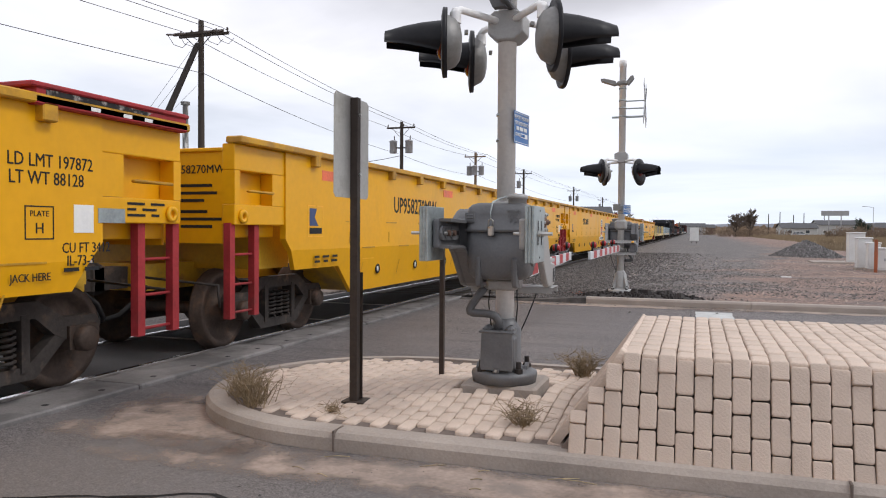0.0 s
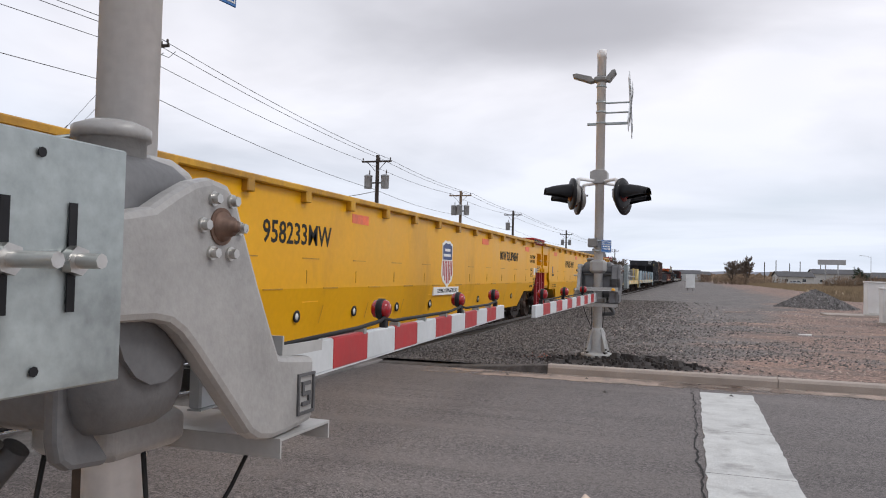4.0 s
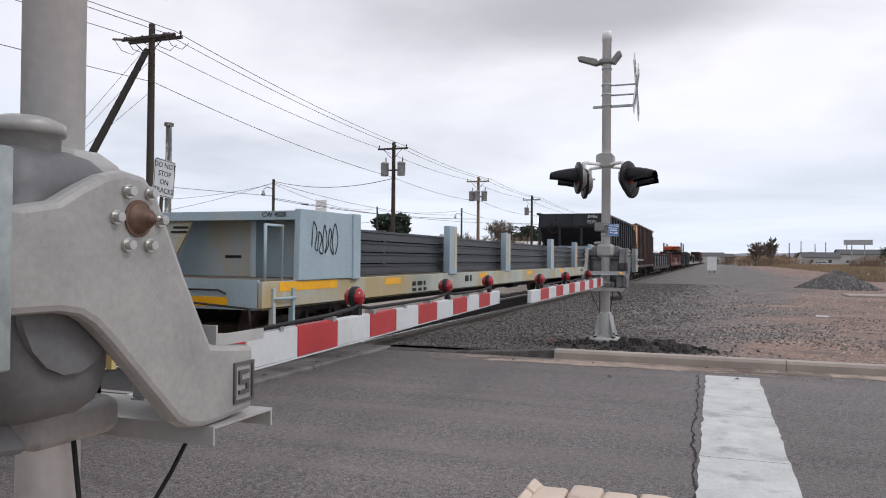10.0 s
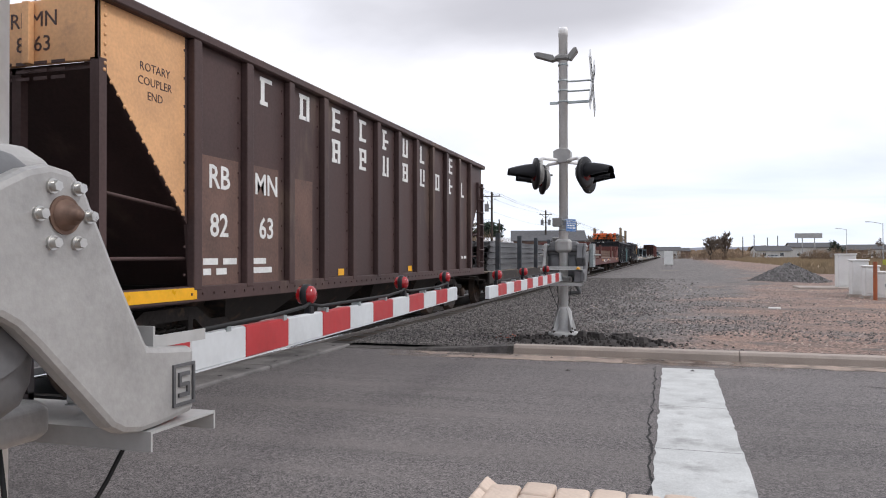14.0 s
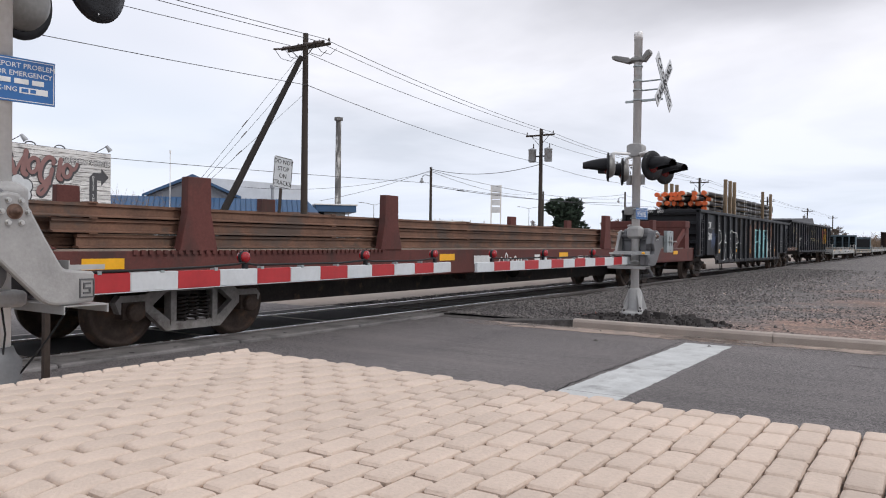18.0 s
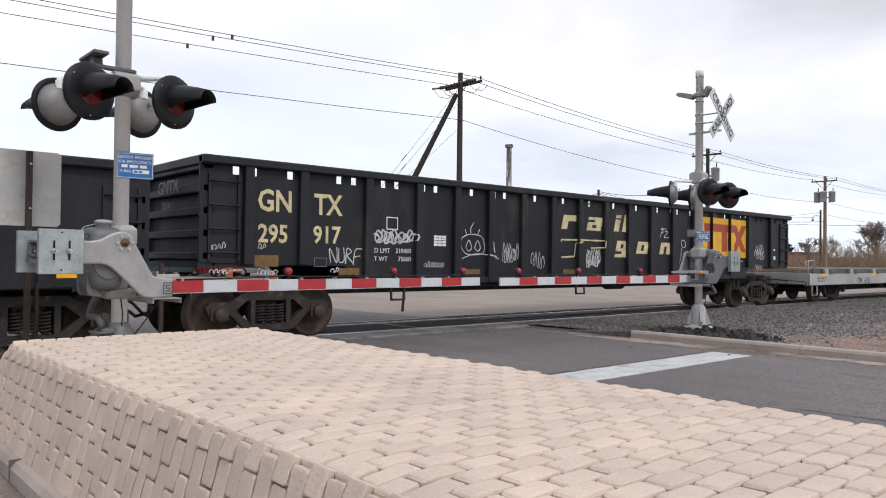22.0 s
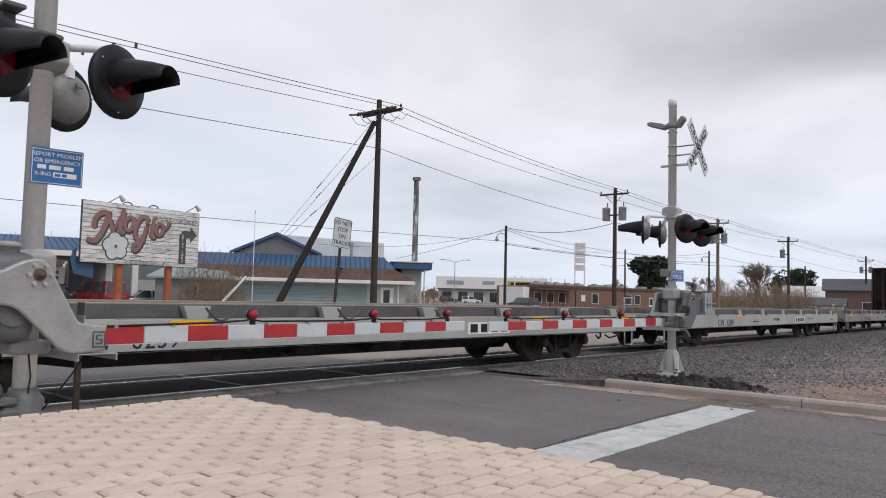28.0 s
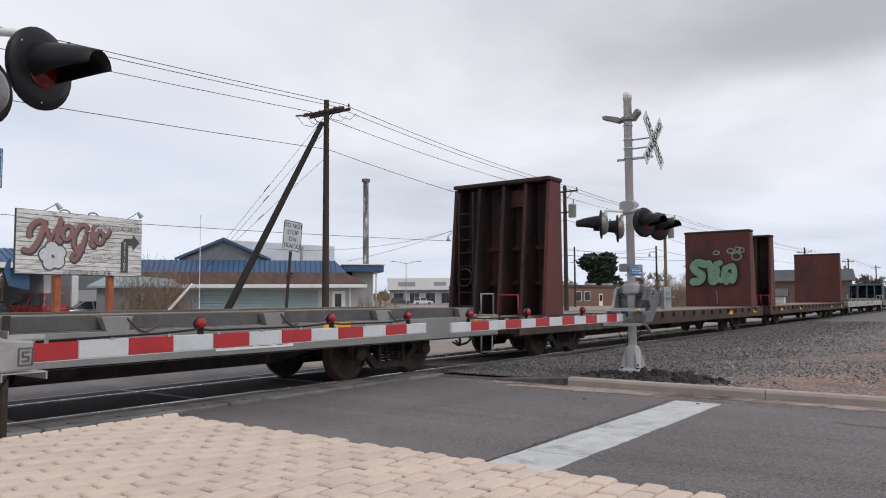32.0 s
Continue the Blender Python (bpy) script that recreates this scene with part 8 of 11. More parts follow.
def gate_signal(at, turn, label, swing, arm_len, buck):
    ob = thing("crossing_signal", label, "crossing signal", "railway crossing signals", at @ pose(0, 0, 0, 0, 0, turn))
    mast = part("mast", G().lathe([(0.0, 0.1), (0.072, 0.1), (0.072, 5.0), (0.078, 5.0), (0.078, 5.12), (0.07, 5.14), (0.0, 5.14)], (0, 0, 0), "z", 28), MAST, ob, "weathered silver painted steel mast")
    # foot: flanged casting with a junction box
    up = 0.0 if turn else 0.17
    g = G().lathe([(0.0, 0.10 + up), (0.25, 0.10 + up), (0.26, 0.16 + up), (0.255, 0.185 + up), (0.21, 0.20 + up), (0.15, 0.215 + up), (0.13, 0.25 + up), (0.13, 0.52 + up), (0.10, 0.56 + up), (0.085, 0.6 + up), (0.0, 0.6 + up)], (0, 0, 0), "z", 24)
    part("foot", g, CASE if not turn else BRACKET, ob)
    for k in range(4):
        a = math.radians(45 + 90 * k)
        c, q = math.cos(a), math.sin(a)
        part("anchor_bolt", G().cyl((0.21 * c, 0.21 * q, 0.16 + up), (0.21 * c, 0.21 * q, 0.28 + up), 0.02, n=8).cyl((0.21 * c, 0.21 * q, 0.19 + up), (0.21 * c, 0.21 * q, 0.225 + up), 0.036, n=6), BOGIE, ob)
    if not turn:
        jb = part("junction_box", G().soft(-0.135, 0.115, -0.20, 0.02, 0.36, 0.66, 0.03), CASE, ob, bevel=0.01)
        part("box_lid", G().prism([(-0.13, 0.385), (0.11, 0.385), (0.12, 0.41), (0.112, 0.665), (0.10, 0.68), (-0.12, 0.68), (-0.132, 0.665), (-0.14, 0.41)], "y", -0.225, -0.198), CASE, jb, bevel=0.006)
        part("box_hood", G().soft(-0.15, 0.13, -0.235, -0.15, 0.672, 0.69, 0.006), CASE, jb)
        for x in (-0.10, 0.08):
            part("box_ear", G().soft(x - 0.035, x + 0.035, -0.19, -0.05, 0.66, 0.725, 0.02), CASE, jb)
        part("box_latch", G().soft(-0.035, 0.015, -0.238, -0.222, 0.365, 0.40, 0.006), CASE, jb)
        part("latch_bolt", G().cyl((-0.01, -0.236, 0.385), (-0.01, -0.245, 0.385), 0.01, n=8), CHROME, jb)
        for x in (-0.22, 0.16):
            part("foot_web", G().prism([(-0.12, 0.28), (0.05, 0.28), (0.05, 0.42), (-0.02, 0.40)], "x", x, x + 0.03), CASE, ob)
        part("box_collar", G().lathe([(0.10, 0.62), (0.12, 0.64), (0.12, 0.68), (0.08, 0.73), (0.075, 0.73)], (0, 0, 0), "z", 16), CASE, ob)
    else:
        for a in range(4):
            g = G().prism([(0.07, 0.1), (0.27, 0.1), (0.25, 0.18), (0.11, 0.58), (0.07, 0.58)], "x", -0.02, 0.02)
            f = part("foot_web", g, BRACKET, ob)
            f.rotation_euler = (0, 0, radians(90 * a + 45))
    # gate machine: a rounded cast case in front of the mast
    case = part("gate_machine", rounded_case(-0.235, 0.26, -0.33, -0.04, [(1.085, 0.09), (1.095, 0.05), (1.12, 0.022), (1.165, 0.006), (1.24, 0.0), (1.455, 0.0)], 0.07), CASE, ob, "cast iron gate machine case")
    part("machine_lid", rounded_case(-0.25, 0.275, -0.345, -0.03, [(1.45, 0.0), (1.475, 0.0), (1.48, 0.012), (1.58, 0.014), (1.63, 0.025), (1.655, 0.05), (1.67, 0.09)], 0.07), CASE, case)
    part("lid_mark", G().soft(-0.235, -0.155, -0.338, -0.325, 1.515, 1.595, 0.006).soft(-0.222, -0.168, -0.343, -0.325, 1.528, 1.54, 0.003).soft(-0.222, -0.168, -0.343, -0.325, 1.549, 1.561, 0.003).soft(-0.222, -0.168, -0.343, -0.325, 1.57, 1.582, 0.003), CASE, case)
    lid_face = Matrix.Translation((0.145, -0.336, 0.0)) @ Matrix(((1, 0, 0, 0), (0, 0, -1, 0), (0, 1, 0, 0), (0, 0, 0, 1)))
    word("lid_word", "MODEL", 0.032, Matrix.Translation((0, 0, 1.602)) @ lid_face, CASE, case)
    word("lid_number", "95", 0.085, Matrix.Translation((0, 0, 1.548)) @ lid_face, CASE, case)
    for x in (-0.15, 0.13):
        part("case_rib", G().prism([(-0.335, 1.05), (-0.345, 1.09), (-0.348, 1.24), (-0.325, 1.27), (-0.27, 1.12), (-0.2, 1.03), (-0.22, 1.02), (-0.31, 1.03)], "x", x, x + 0.04), CASE, case, bevel=0.012)
    part("mast_clamp", G().soft(-0.13, 0.13, -0.10, 0.13, 1.48, 1.70, 0.04), CASTING, ob, bevel=0.012)
    part("lower_clamp", G().soft(-0.12, 0.12, -0.15, 0.12, 0.995, 1.09, 0.02), CASTING, ob, bevel=0.008)
    part("breather_cap", G().lathe([(0.07, 1.60), (0.07, 1.70), (0.08, 1.70), (0.08, 1.725), (0.05, 1.738), (0.0, 1.74)], (0.14, -0.20, 0.0), "z", 16), CASTING, ob)
    part("side_cover", G().prism([(-0.19 + 0.13 * math.cos(math.radians(k)), 1.36 + 0.17 * math.sin(math.radians(k))) for k in range(0, 360, 20)], "x", 0.255, 0.272), CASE, case)
    part("padlock", G().soft(-0.05, 0.0, -0.375, -0.352, 1.42, 1.50, 0.008).tube([(-0.042, -0.363, 1.50), (-0.042, -0.363, 1.535), (-0.025, -0.363, 1.55), (-0.008, -0.363, 1.535), (-0.008, -0.363, 1.50)], 0.005, 6), CHROME, ob, "brass and steel padlock")
    part("lock_chain", G().tube([(-0.025, -0.363, 1.545), (-0.03, -0.352, 1.60), (-0.02, -0.33, 1.67), (0.0, -0.24, 1.70), (0.05, -0.18, 1.72)], 0.0055, 6), GALV, ob)
    part("conduit", G().tube([(-0.12, -0.17, 1.02), (-0.17, -0.19, 0.95), (-0.215, -0.2, 0.88), (-0.23, -0.2, 0.85), (-0.225, -0.2, 0.83), (-0.20, -0.2, 0.82), (-0.12, -0.19, 0.82), (-0.07, -0.18, 0.815), (-0.03, -0.17, 0.795), (-0.01, -0.16, 0.76), (-0.01, -0.15, 0.70)], 0.032, 12), DARKCAST, ob)
    for pts in ([(-0.09, -0.12, 1.0), (-0.10, -0.13, 0.9), (-0.085, -0.13, 0.78), (-0.06, -0.12, 0.58)], [(0.10, -0.02, 1.0), (0.10, 0.0, 0.85), (0.09, -0.01, 0.7), (0.11, 0.0, 0.5), (0.13, -0.06, 0.34), (0.2, -0.2, 0.16)], [(0.2, 0.3, 0.98), (0.17, 0.24, 0.86), (0.14, 0.18, 0.76), (0.08, 0.06, 0.58)]):
        part("cable", G().tube(pts, 0.006, 6), CABLE, ob)
    # the two side castings that carry arm and counterweights
    line = [(-0.72, 1.545), (-0.36, 1.535), (-0.28, 1.55), (-0.22, 1.585), (-0.16, 1.615), (-0.10, 1.63), (-0.04, 1.622), (0.0, 1.585), (0.02, 1.545), (0.10, 1.395), (0.175, 1.265), (0.205, 1.215), (0.235, 1.21), (0.39, 1.195), (0.39, 1.02), (0.26, 1.008), (0.18, 1.006), (0.12, 1.018), (0.08, 1.04), (0.03, 1.09), (-0.06, 1.18), (-0.13, 1.25), (-0.18, 1.295), (-0.22, 1.318), (-0.27, 1.327), (-0.72, 1.33)]
    near_line = line
    for s in (1, -1):
        a, b = (0.27, 0.325) if s > 0 else (-0.36, -0.305)
        line = near_line if s > 0 else [(y - 0.15 if y < 0.25 and z < 1.329 and y > -0.5 else y, z) for y, z in near_line]
        # the far casting takes the darker case grey, its shade put into the colour
        cast = part("side_casting", G().prism(line, "x", a, b), CASTING if s > 0 else CASE, ob, "grey painted cast gate arm support", bevel=0.016)
        o = b if s > 0 else a
        for k in range(6):
            an = math.radians(60 * k)
            y, z = -0.065 + 0.068 * math.cos(an), 1.525 + 0.068 * math.sin(an)
            part("bolt", G().cyl((o - s * 0.005, y, z), (o + s * 0.006, y, z), 0.016, n=14).cyl((o, y, z), (o + s * 0.02, y, z), 0.0115, n=6), CHROME, cast)
        part("pivot_washer", G().cyl((o - s * 0.005, -0.065, 1.525), (o + s * 0.004, -0.065, 1.525), 0.042, n=20), RUSTNUT, cast)
        if s < 0:
            # the far casting is a flanged web: rim and ribs stand towards the mast
            for (ya, za), (yb, zb) in zip(line, line[1:]):
                dd = Vector((yb - ya, zb - za))
                if dd.length < 1e-4:
                    continue
                nn = Vector((dd.y, -dd.x)).normalized() * 0.022
                part("casting_flange", G().prism([(ya, za), (yb, zb), (yb + nn.x, zb + nn.y), (ya + nn.x, za + nn.y)], "x", b, b + 0.085), CASE, cast)
            for ya, za, yb, zb in ((-0.28, 1.545, -0.24, 1.33), (-0.20, 1.57, 0.04, 1.30), (-0.12, 1.24, 0.14, 1.30), (0.0, 1.06, 0.12, 1.33)):
                part("casting_rib", G().prism([(ya, za), (yb, zb), (yb + 0.018, zb + 0.006), (ya + 0.018, za + 0.006)], "x", b, b + 0.07), CASE, cast)
            boss = [(-0.68 + 0.055 * math.cos(math.radians(q)), 1.44 + 0.055 * math.sin(math.radians(q))) for q in range(90, 271, 30)] + [(-0.36 + 0.055 * math.cos(math.radians(q)), 1.44 + 0.055 * math.sin(math.radians(q))) for q in range(-90, 91, 30)]
            part("slot_boss", G().prism(boss, "x", b, b + 0.022), CASE, cast, bevel=0.006)
            part("boss_slot", G().soft(b + 0.021, b + 0.024, -0.70, -0.34, 1.424, 1.456, 0.001), BLACK, cast)
            for yq in (-0.635, -0.51):
                part("slot_washer", G().cyl((b + 0.022, yq, 1.44), (b + 0.030, yq, 1.44), 0.042, n=16), CASE, cast)
                part("slot_nut", G().cyl((b + 0.030, yq, 1.44), (b + 0.055, yq, 1.44), 0.022, n=6), RUSTNUT, cast)
        part("pivot_nut", G().lathe([(0.034, 0.0), (0.034, 0.008), (0.022, 0.008), (0.022, 0.030), (0.013, 0.031), (0.013, 0.042), (0.0, 0.043)], (o, -0.065, 1.525), "x" if s > 0 else (Vector((0, 0, 1)), Vector((0, 1, 0)), Vector((-1, 0, 0))), 12), RUSTNUT, cast)
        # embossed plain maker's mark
        g = G()
        for ya, yb, za, zb in ((0.295, 0.385, 1.045, 1.053), (0.295, 0.385, 1.147, 1.155), (0.295, 0.303, 1.053, 1.147), (0.377, 0.385, 1.053, 1.147), (0.318, 0.362, 1.068, 1.078), (0.318, 0.362, 1.095, 1.105), (0.318, 0.362, 1.122, 1.132), (0.318, 0.328, 1.105, 1.122), (0.352, 0.362, 1.078, 1.095)):
            g.box(min(o, o + s * 0.006), max(o, o + s * 0.006), ya, yb, za, zb)
        part("maker_mark", g, DARKCAST, cast)
        # counterweight plates on a slotted arm
        for k in range(3):
            q = o + s * (0.006 + 0.022 * k)
            w = part("counterweight_plate", G().soft(min(q, q + s * 0.02), max(q, q + s * 0.02), -0.80, -0.44, 1.24, 1.63, 0.003), GALV, ob, "galvanised counterweight plate")
        q = o + s * 0.073
        for y in (-0.68, -0.557):
            part("plate_slot", G().box(min(q, q + s * 0.002), max(q, q + s * 0.002), y - 0.008, y + 0.008, 1.36, 1.53), BLACK, w)
            part("threaded_rod", G().cyl((o - s * 0.1, y, 1.44), (q + s * (0.10 if y < -0.6 else 0.06), y, 1.44), 0.012, n=8), CHROME, w)
            part("rod_nut", G().cyl((q, y, 1.44), (q + s * 0.018, y, 1.44), 0.024, n=6), CHROME, w)
        for z in (1.275, 1.6):
            part("plate_hole", G().cyl((q, -0.62, z), (q + s * 0.002, -0.62, z), 0.008, n=8), BLACK, w)
    part("pivot_shaft", G().cyl((-0.34, -0.065, 1.525), (0.31, -0.065, 1.525), 0.045, n=14), DARKCAST, ob)
    part("arm_bracket", G().box(-0.34, 0.31, 0.24, 0.46, 1.205, 1.212).box(-0.34, 0.31, 0.24, 0.247, 1.212, 1.26).box(0.303, 0.31, 0.247, 0.46, 1.212, 1.235), BRACKET, ob)
    part("lower_bracket", G().box(-0.34, 0.335, 0.20, 0.47, 0.998, 1.005).box(-0.34, 0.335, 0.463, 0.47, 0.955, 0.998).box(-0.34, 0.335, 0.20, 0.207, 0.955, 0.998), BRACKET, ob)
    part("bracket_lamp", G().lathe([(0.0, 0.0), (0.03, 0.0), (0.03, 0.02), (0.02, 0.035), (0.0, 0.04)], (-0.28, 0.40, 1.213), "z", 12), AMBER, ob)
    # the gate arm in red and white lengths
    arm = thing("gate_arm", "lowered red and white striped crossing gate arm with red lamps", "gate arm", "crossing gate arms", at @ pose(0, 0, 0, 0, 0, turn) @ pose(0.0, 0.3, 1.10, 0, 0, swing))
    step = 0.405 if turn else 0.3885
    root = arm_len - 12 * step
    part("arm_length", G().soft(-0.02, 0.02, 0.0, root, -0.065, 0.065, 0.006), WHITE, arm)
    for k in range(12):
        tip = 1 - 0.16 * k / 12
        part("arm_length", G().soft(-0.02, 0.02, root + k * step, root + (k + 1) * step, -0.065 * tip, 0.065 * tip, 0.006), WHITE if k % 2 else RED, arm)
    part("arm_edge", G().prism([(0.0, -0.069), (arm_len, -0.058), (arm_len, -0.053), (0.0, -0.064)], "x", -0.022, 0.022), WHITE, arm)
    ys = [arm_len * f for f in (0.33, 0.66, 0.93)]
    for y in ys:
        lamp = part("arm_lamp", G().lathe([(0.0, -0.03), (0.048, -0.03), (0.052, -0.025), (0.052, 0.0), (0.045, 0.002)], (0, y, 0.15), "x", 18).soft(-0.016, 0.016, y - 0.025, y + 0.025, 0.05, 0.10, 0.005), BLACK, arm)
        part("red_lens", G().lathe([(0.045, 0.0), (0.042, 0.018), (0.025, 0.03), (0.0, 0.033)], (0, y, 0.15), "x", 18), REDLENS, lamp)
        part("lamp_rear_lens", G().lathe([(0.0, -0.063), (0.025, -0.06), (0.042, -0.048), (0.045, -0.03)], (0, y, 0.15), "x", 18), REDLENS, lamp)
    pts = [(0.015, 0.25, 0.07)]
    for y in ys:
        pts += [(0.02, y - 0.4, 0.085), (0.02, y - 0.1, 0.10), (0.01, y - 0.03, 0.11), (0.01, y + 0.03, 0.10), (0.02, y + 0.1, 0.09)]
    part("lamp_cable", G().tube(pts[:-2], 0.009, 6), CABLE, arm)
    for k in range(9):
        y = 0.3 + k * arm_len * 0.1
        part("cable_clip", G().box(-0.024, 0.024, y, y + 0.03, 0.055, 0.078), GALV, arm)
    # flashing lights
    spots = ((0.42, -0.40, 2.72, 1, 23), (0.40, 0.36, 2.74, 1, 23), (-0.36, -0.46, 2.72, -1, -23), (-0.40, 0.34, 2.73, -1, -23)) if turn else ((0.455, -0.43, 2.85, 1, 22), (0.39, 0.35, 2.876, 1, 22), (-0.362, -0.49, 2.845, -1, 18), (-0.39, 0.30, 2.875, -1, 18))
    for dx, dy, dz, d, aim in spots:
        flasher(ob, (dx, dy, dz), d, aim)
        x = dx - d * 0.09
        top = dz + 0.235
        part("lamp_arm", G().tube([(0.0, 0.0, top), (x * 0.9, dy * 0.9, top + 0.01), (x, dy, top - 0.01), (x, dy, dz + 0.12)], 0.027, 10).cyl((x, dy, top - 0.02), (x, dy, top - 0.1), 0.042, n=10), MAST, ob)
    part("junction_head", G().prism([(-0.13, 2.98), (-0.06, 2.93), (0.08, 2.93), (0.15, 2.99), (0.15, 3.13), (0.08, 3.16), (-0.08, 3.16), (-0.13, 3.12)], "y", -0.12, 0.12), CASTING, ob, bevel=0.015)
    if not turn:
        part("bell_bracket", G().soft(-0.30, 0.16, -0.32, -0.18, 3.28, 3.31, 0.005).prism([(-0.05, 3.14), (0.05, 3.14), (0.02, 3.30), (-0.12, 3.30)], "y", -0.28, -0.2).soft(0.02, 0.08, -0.36, 0.1, 3.16, 3.20, 0.01), DARKCAST, ob, "dark bracket above the flashing lights")
    if turn:
        part("head_bracket", G().soft(-0.10, 0.12, -0.10, 0.10, 4.60, 4.70, 0.03), LAMPBACK, ob)
        part("gate_horn", G().prism([(0.10, 4.62), (0.18, 4.60), (0.46, 4.70), (0.47, 4.755), (0.40, 4.765), (0.16, 4.70)], "y", -0.075, 0.075), LAMPBACK, ob, "pale angled horn housing", bevel=0.012)
        part("gate_horn", G().prism([(-0.09, 4.61), (-0.13, 4.60), (-0.24, 4.74), (-0.22, 4.80), (-0.17, 4.79), (-0.08, 4.68)], "y", -0.075, 0.075), LAMPBACK, ob, "pale angled horn housing", bevel=0.012)
        for z in (4.53, 4.27, 4.11, 3.93):
            part("mast_band", G().lathe([(0.072, -0.012), (0.084, -0.012), (0.084, 0.012), (0.072, 0.012)], (0, 0, z), "z", 18), GALV, ob)
        part("mast_cap_opening", G().soft(-0.03, 0.03, -0.081, -0.07, 4.86, 5.0, 0.01), BLACK, ob)
        part("cross_bracket", G().cyl((-0.45, 0.0, 4.26), (0.08, 0.0, 4.26), 0.014, n=8).cyl((-0.45, 0, 4.10), (0.08, 0, 4.10), 0.014, n=8).soft(-0.45, 0.22, -0.02, 0.02, 3.90, 3.94, 0.005), GALV, ob)
        for k in range(2):
            a = math.radians(45 if k else -45)
            blade = G().soft(-0.012 - 0.004 * k, 0.0 - 0.004 * k, -0.57, 0.57, -0.11, 0.11, 0.003)
            b = part("crossbuck_blade", blade, WHITE, ob, "white crossbuck blade with black lettering")
            b.matrix_local = pose(-0.46, 0.0, 4.20, math.degrees(a), 0, 0)
            me = letters("CROSSING" if k else "RAILROAD", 0.2, Matrix(((0, 0, -1, 0), (-1, 0, 0, 0), (0, 1, 0, 0), (0, 0, 0, 1))), 0.001, 1.05)
            me.transform(Matrix.Translation((-0.02, 0, 0)))
            me.materials.append(INK)
            part("crossbuck_word", me, INK, b)
        part("gate_light_sign", G().soft(0.0, 0.16, 0.0, 0.16, 1.9, 2.04, 0.01), LAMPBACK, ob)
    return ob


ISLAND_AT = Matrix.Translation((4.68, 5.62, 0.13))
near = gate_signal(ISLAND_AT @ Matrix.Translation((0, 0, -0.13)), 0, "grey railway crossing signal with four flashing lights and gate machine", 3.6, 4.82, False)
far = gate_signal(Matrix.Translation((4.56, 16.47, 0.0)), 180, "silver railway crossing signal with crossbuck, lights and gate machine", 0.8, 5.28, True)

# blue notices on the masts; the telephone number stays plain bars
for n, m in enumerate((Matrix.Translation((4.775, 5.70, 2.27)) @ pose(0, 0, 0, 0, 0, -8), Matrix.Translation((4.68, 16.40, 1.92)) @ pose(0, 0, 0, 0, 0, -30))):
    ob = thing("emergency_notice", "small blue emergency notice with white lettering on the signal mast", "sign", "blue emergency notices", m)
    k = 1.0 if n == 0 else 0.8
    part("sign_plate", G().soft(0.0, 0.004, -0.15 * k, 0.18 * k, -0.125 * k, 0.125 * k, 0.0015), BLUESIGN, ob)
    g = G().box(0.004, 0.005, -0.14 * k, 0.17 * k, 0.112 * k, 0.116 * k).box(0.004, 0.005, -0.14 * k, 0.17 * k, -0.116 * k, -0.112 * k)
    g.box(0.004, 0.005, -0.144 * k, -0.14 * k, -0.116 * k, 0.116 * k).box(0.004, 0.005, 0.17 * k, 0.174 * k, -0.116 * k, 0.116 * k)
    part("sign_border", g, CHALK, ob)
    word("notice_line", "REPORT PROBLEM", 0.040 * k, side(0.015, 0.080 * k, 0.005), CHALK, ob)
    word("notice_line", "OR EMERGENCY", 0.040 * k, side(0.015, 0.035 * k, 0.005), CHALK, ob)
    part("notice_bars", bars(G(), -0.11 * k, -0.02 * k, 3, 0.028 * k, 0.075 * k, 0.005, 0.25, 3), CHALK, ob)
    word("notice_line", "X-ING", 0.038 * k, side(-0.075 * k, -0.055 * k, 0.005), CHALK, ob)
    part("number_field", G().box(0.004, 0.0055, -0.01, 0.14 * k, -0.072 * k, -0.038 * k), STICKER, ob)
    part("number_bars", bars(G(), 0.0, -0.065 * k, 2, 0.02 * k, 0.05 * k, 0.006, 0.2, 4), BLUESIGN, ob)
    part("sign_clamp", G().lathe([(0.074, -0.01), (0.08, -0.01), (0.08, 0.01), (0.074, 0.01)], (-0.09, -0.08 * k, 0.1 * k), "z", 16).lathe([(0.074, -0.01), (0.08, -0.01), (0.08, 0.01), (0.074, 0.01)], (-0.09, -0.08 * k, -0.1 * k), "z", 16), GALV, ob)

# road sign seen from behind, and the thin arm post
SIGNBACK = mat("bare_sign_back", (0.46, 0.45, 0.42), 0.5, metal=0.4, var=0.1, scale=3, stain=(0.36, 0.34, 0.3), stain_at=0.6)
ob = thing("road_sign", "bare metal back of a road sign on brown posts", "road sign", at=(3.64, 5.06, 0.13))
part("sign_plate", G().prism([(-0.30, 1.60), (-0.27, 1.57), (0.27, 1.57), (0.30, 1.60), (0.30, 2.31), (0.27, 2.34), (-0.27, 2.34), (-0.30, 2.31)], "x", -0.035, -0.031), SIGNBACK, ob)
part("sign_post", G().prism([(-0.03, -0.032), (0.03, -0.032), (0.03, 0.02), (0.022, 0.02), (0.022, -0.026), (-0.022, -0.026), (-0.022, 0.02), (-0.03, 0.02)], "z", 0, 2.33), POST, ob)
part("sign_post", G().prism([(-0.03, 0.07), (0.03, 0.07), (0.03, 0.076), (-0.022, 0.076), (-0.022, 0.11), (-0.03, 0.11)], "z", 0, 1.0), POST, ob)
part("post_foot", G().soft(-0.09, 0.09, -0.06, 0.12, 0.0, 0.02, 0.005), POST, ob)
for z in (1.75, 2.2):
    part("sign_bolt", G().cyl((0.03, 0, z), (0.045, 0, z), 0.012, n=6), CHROME, ob)
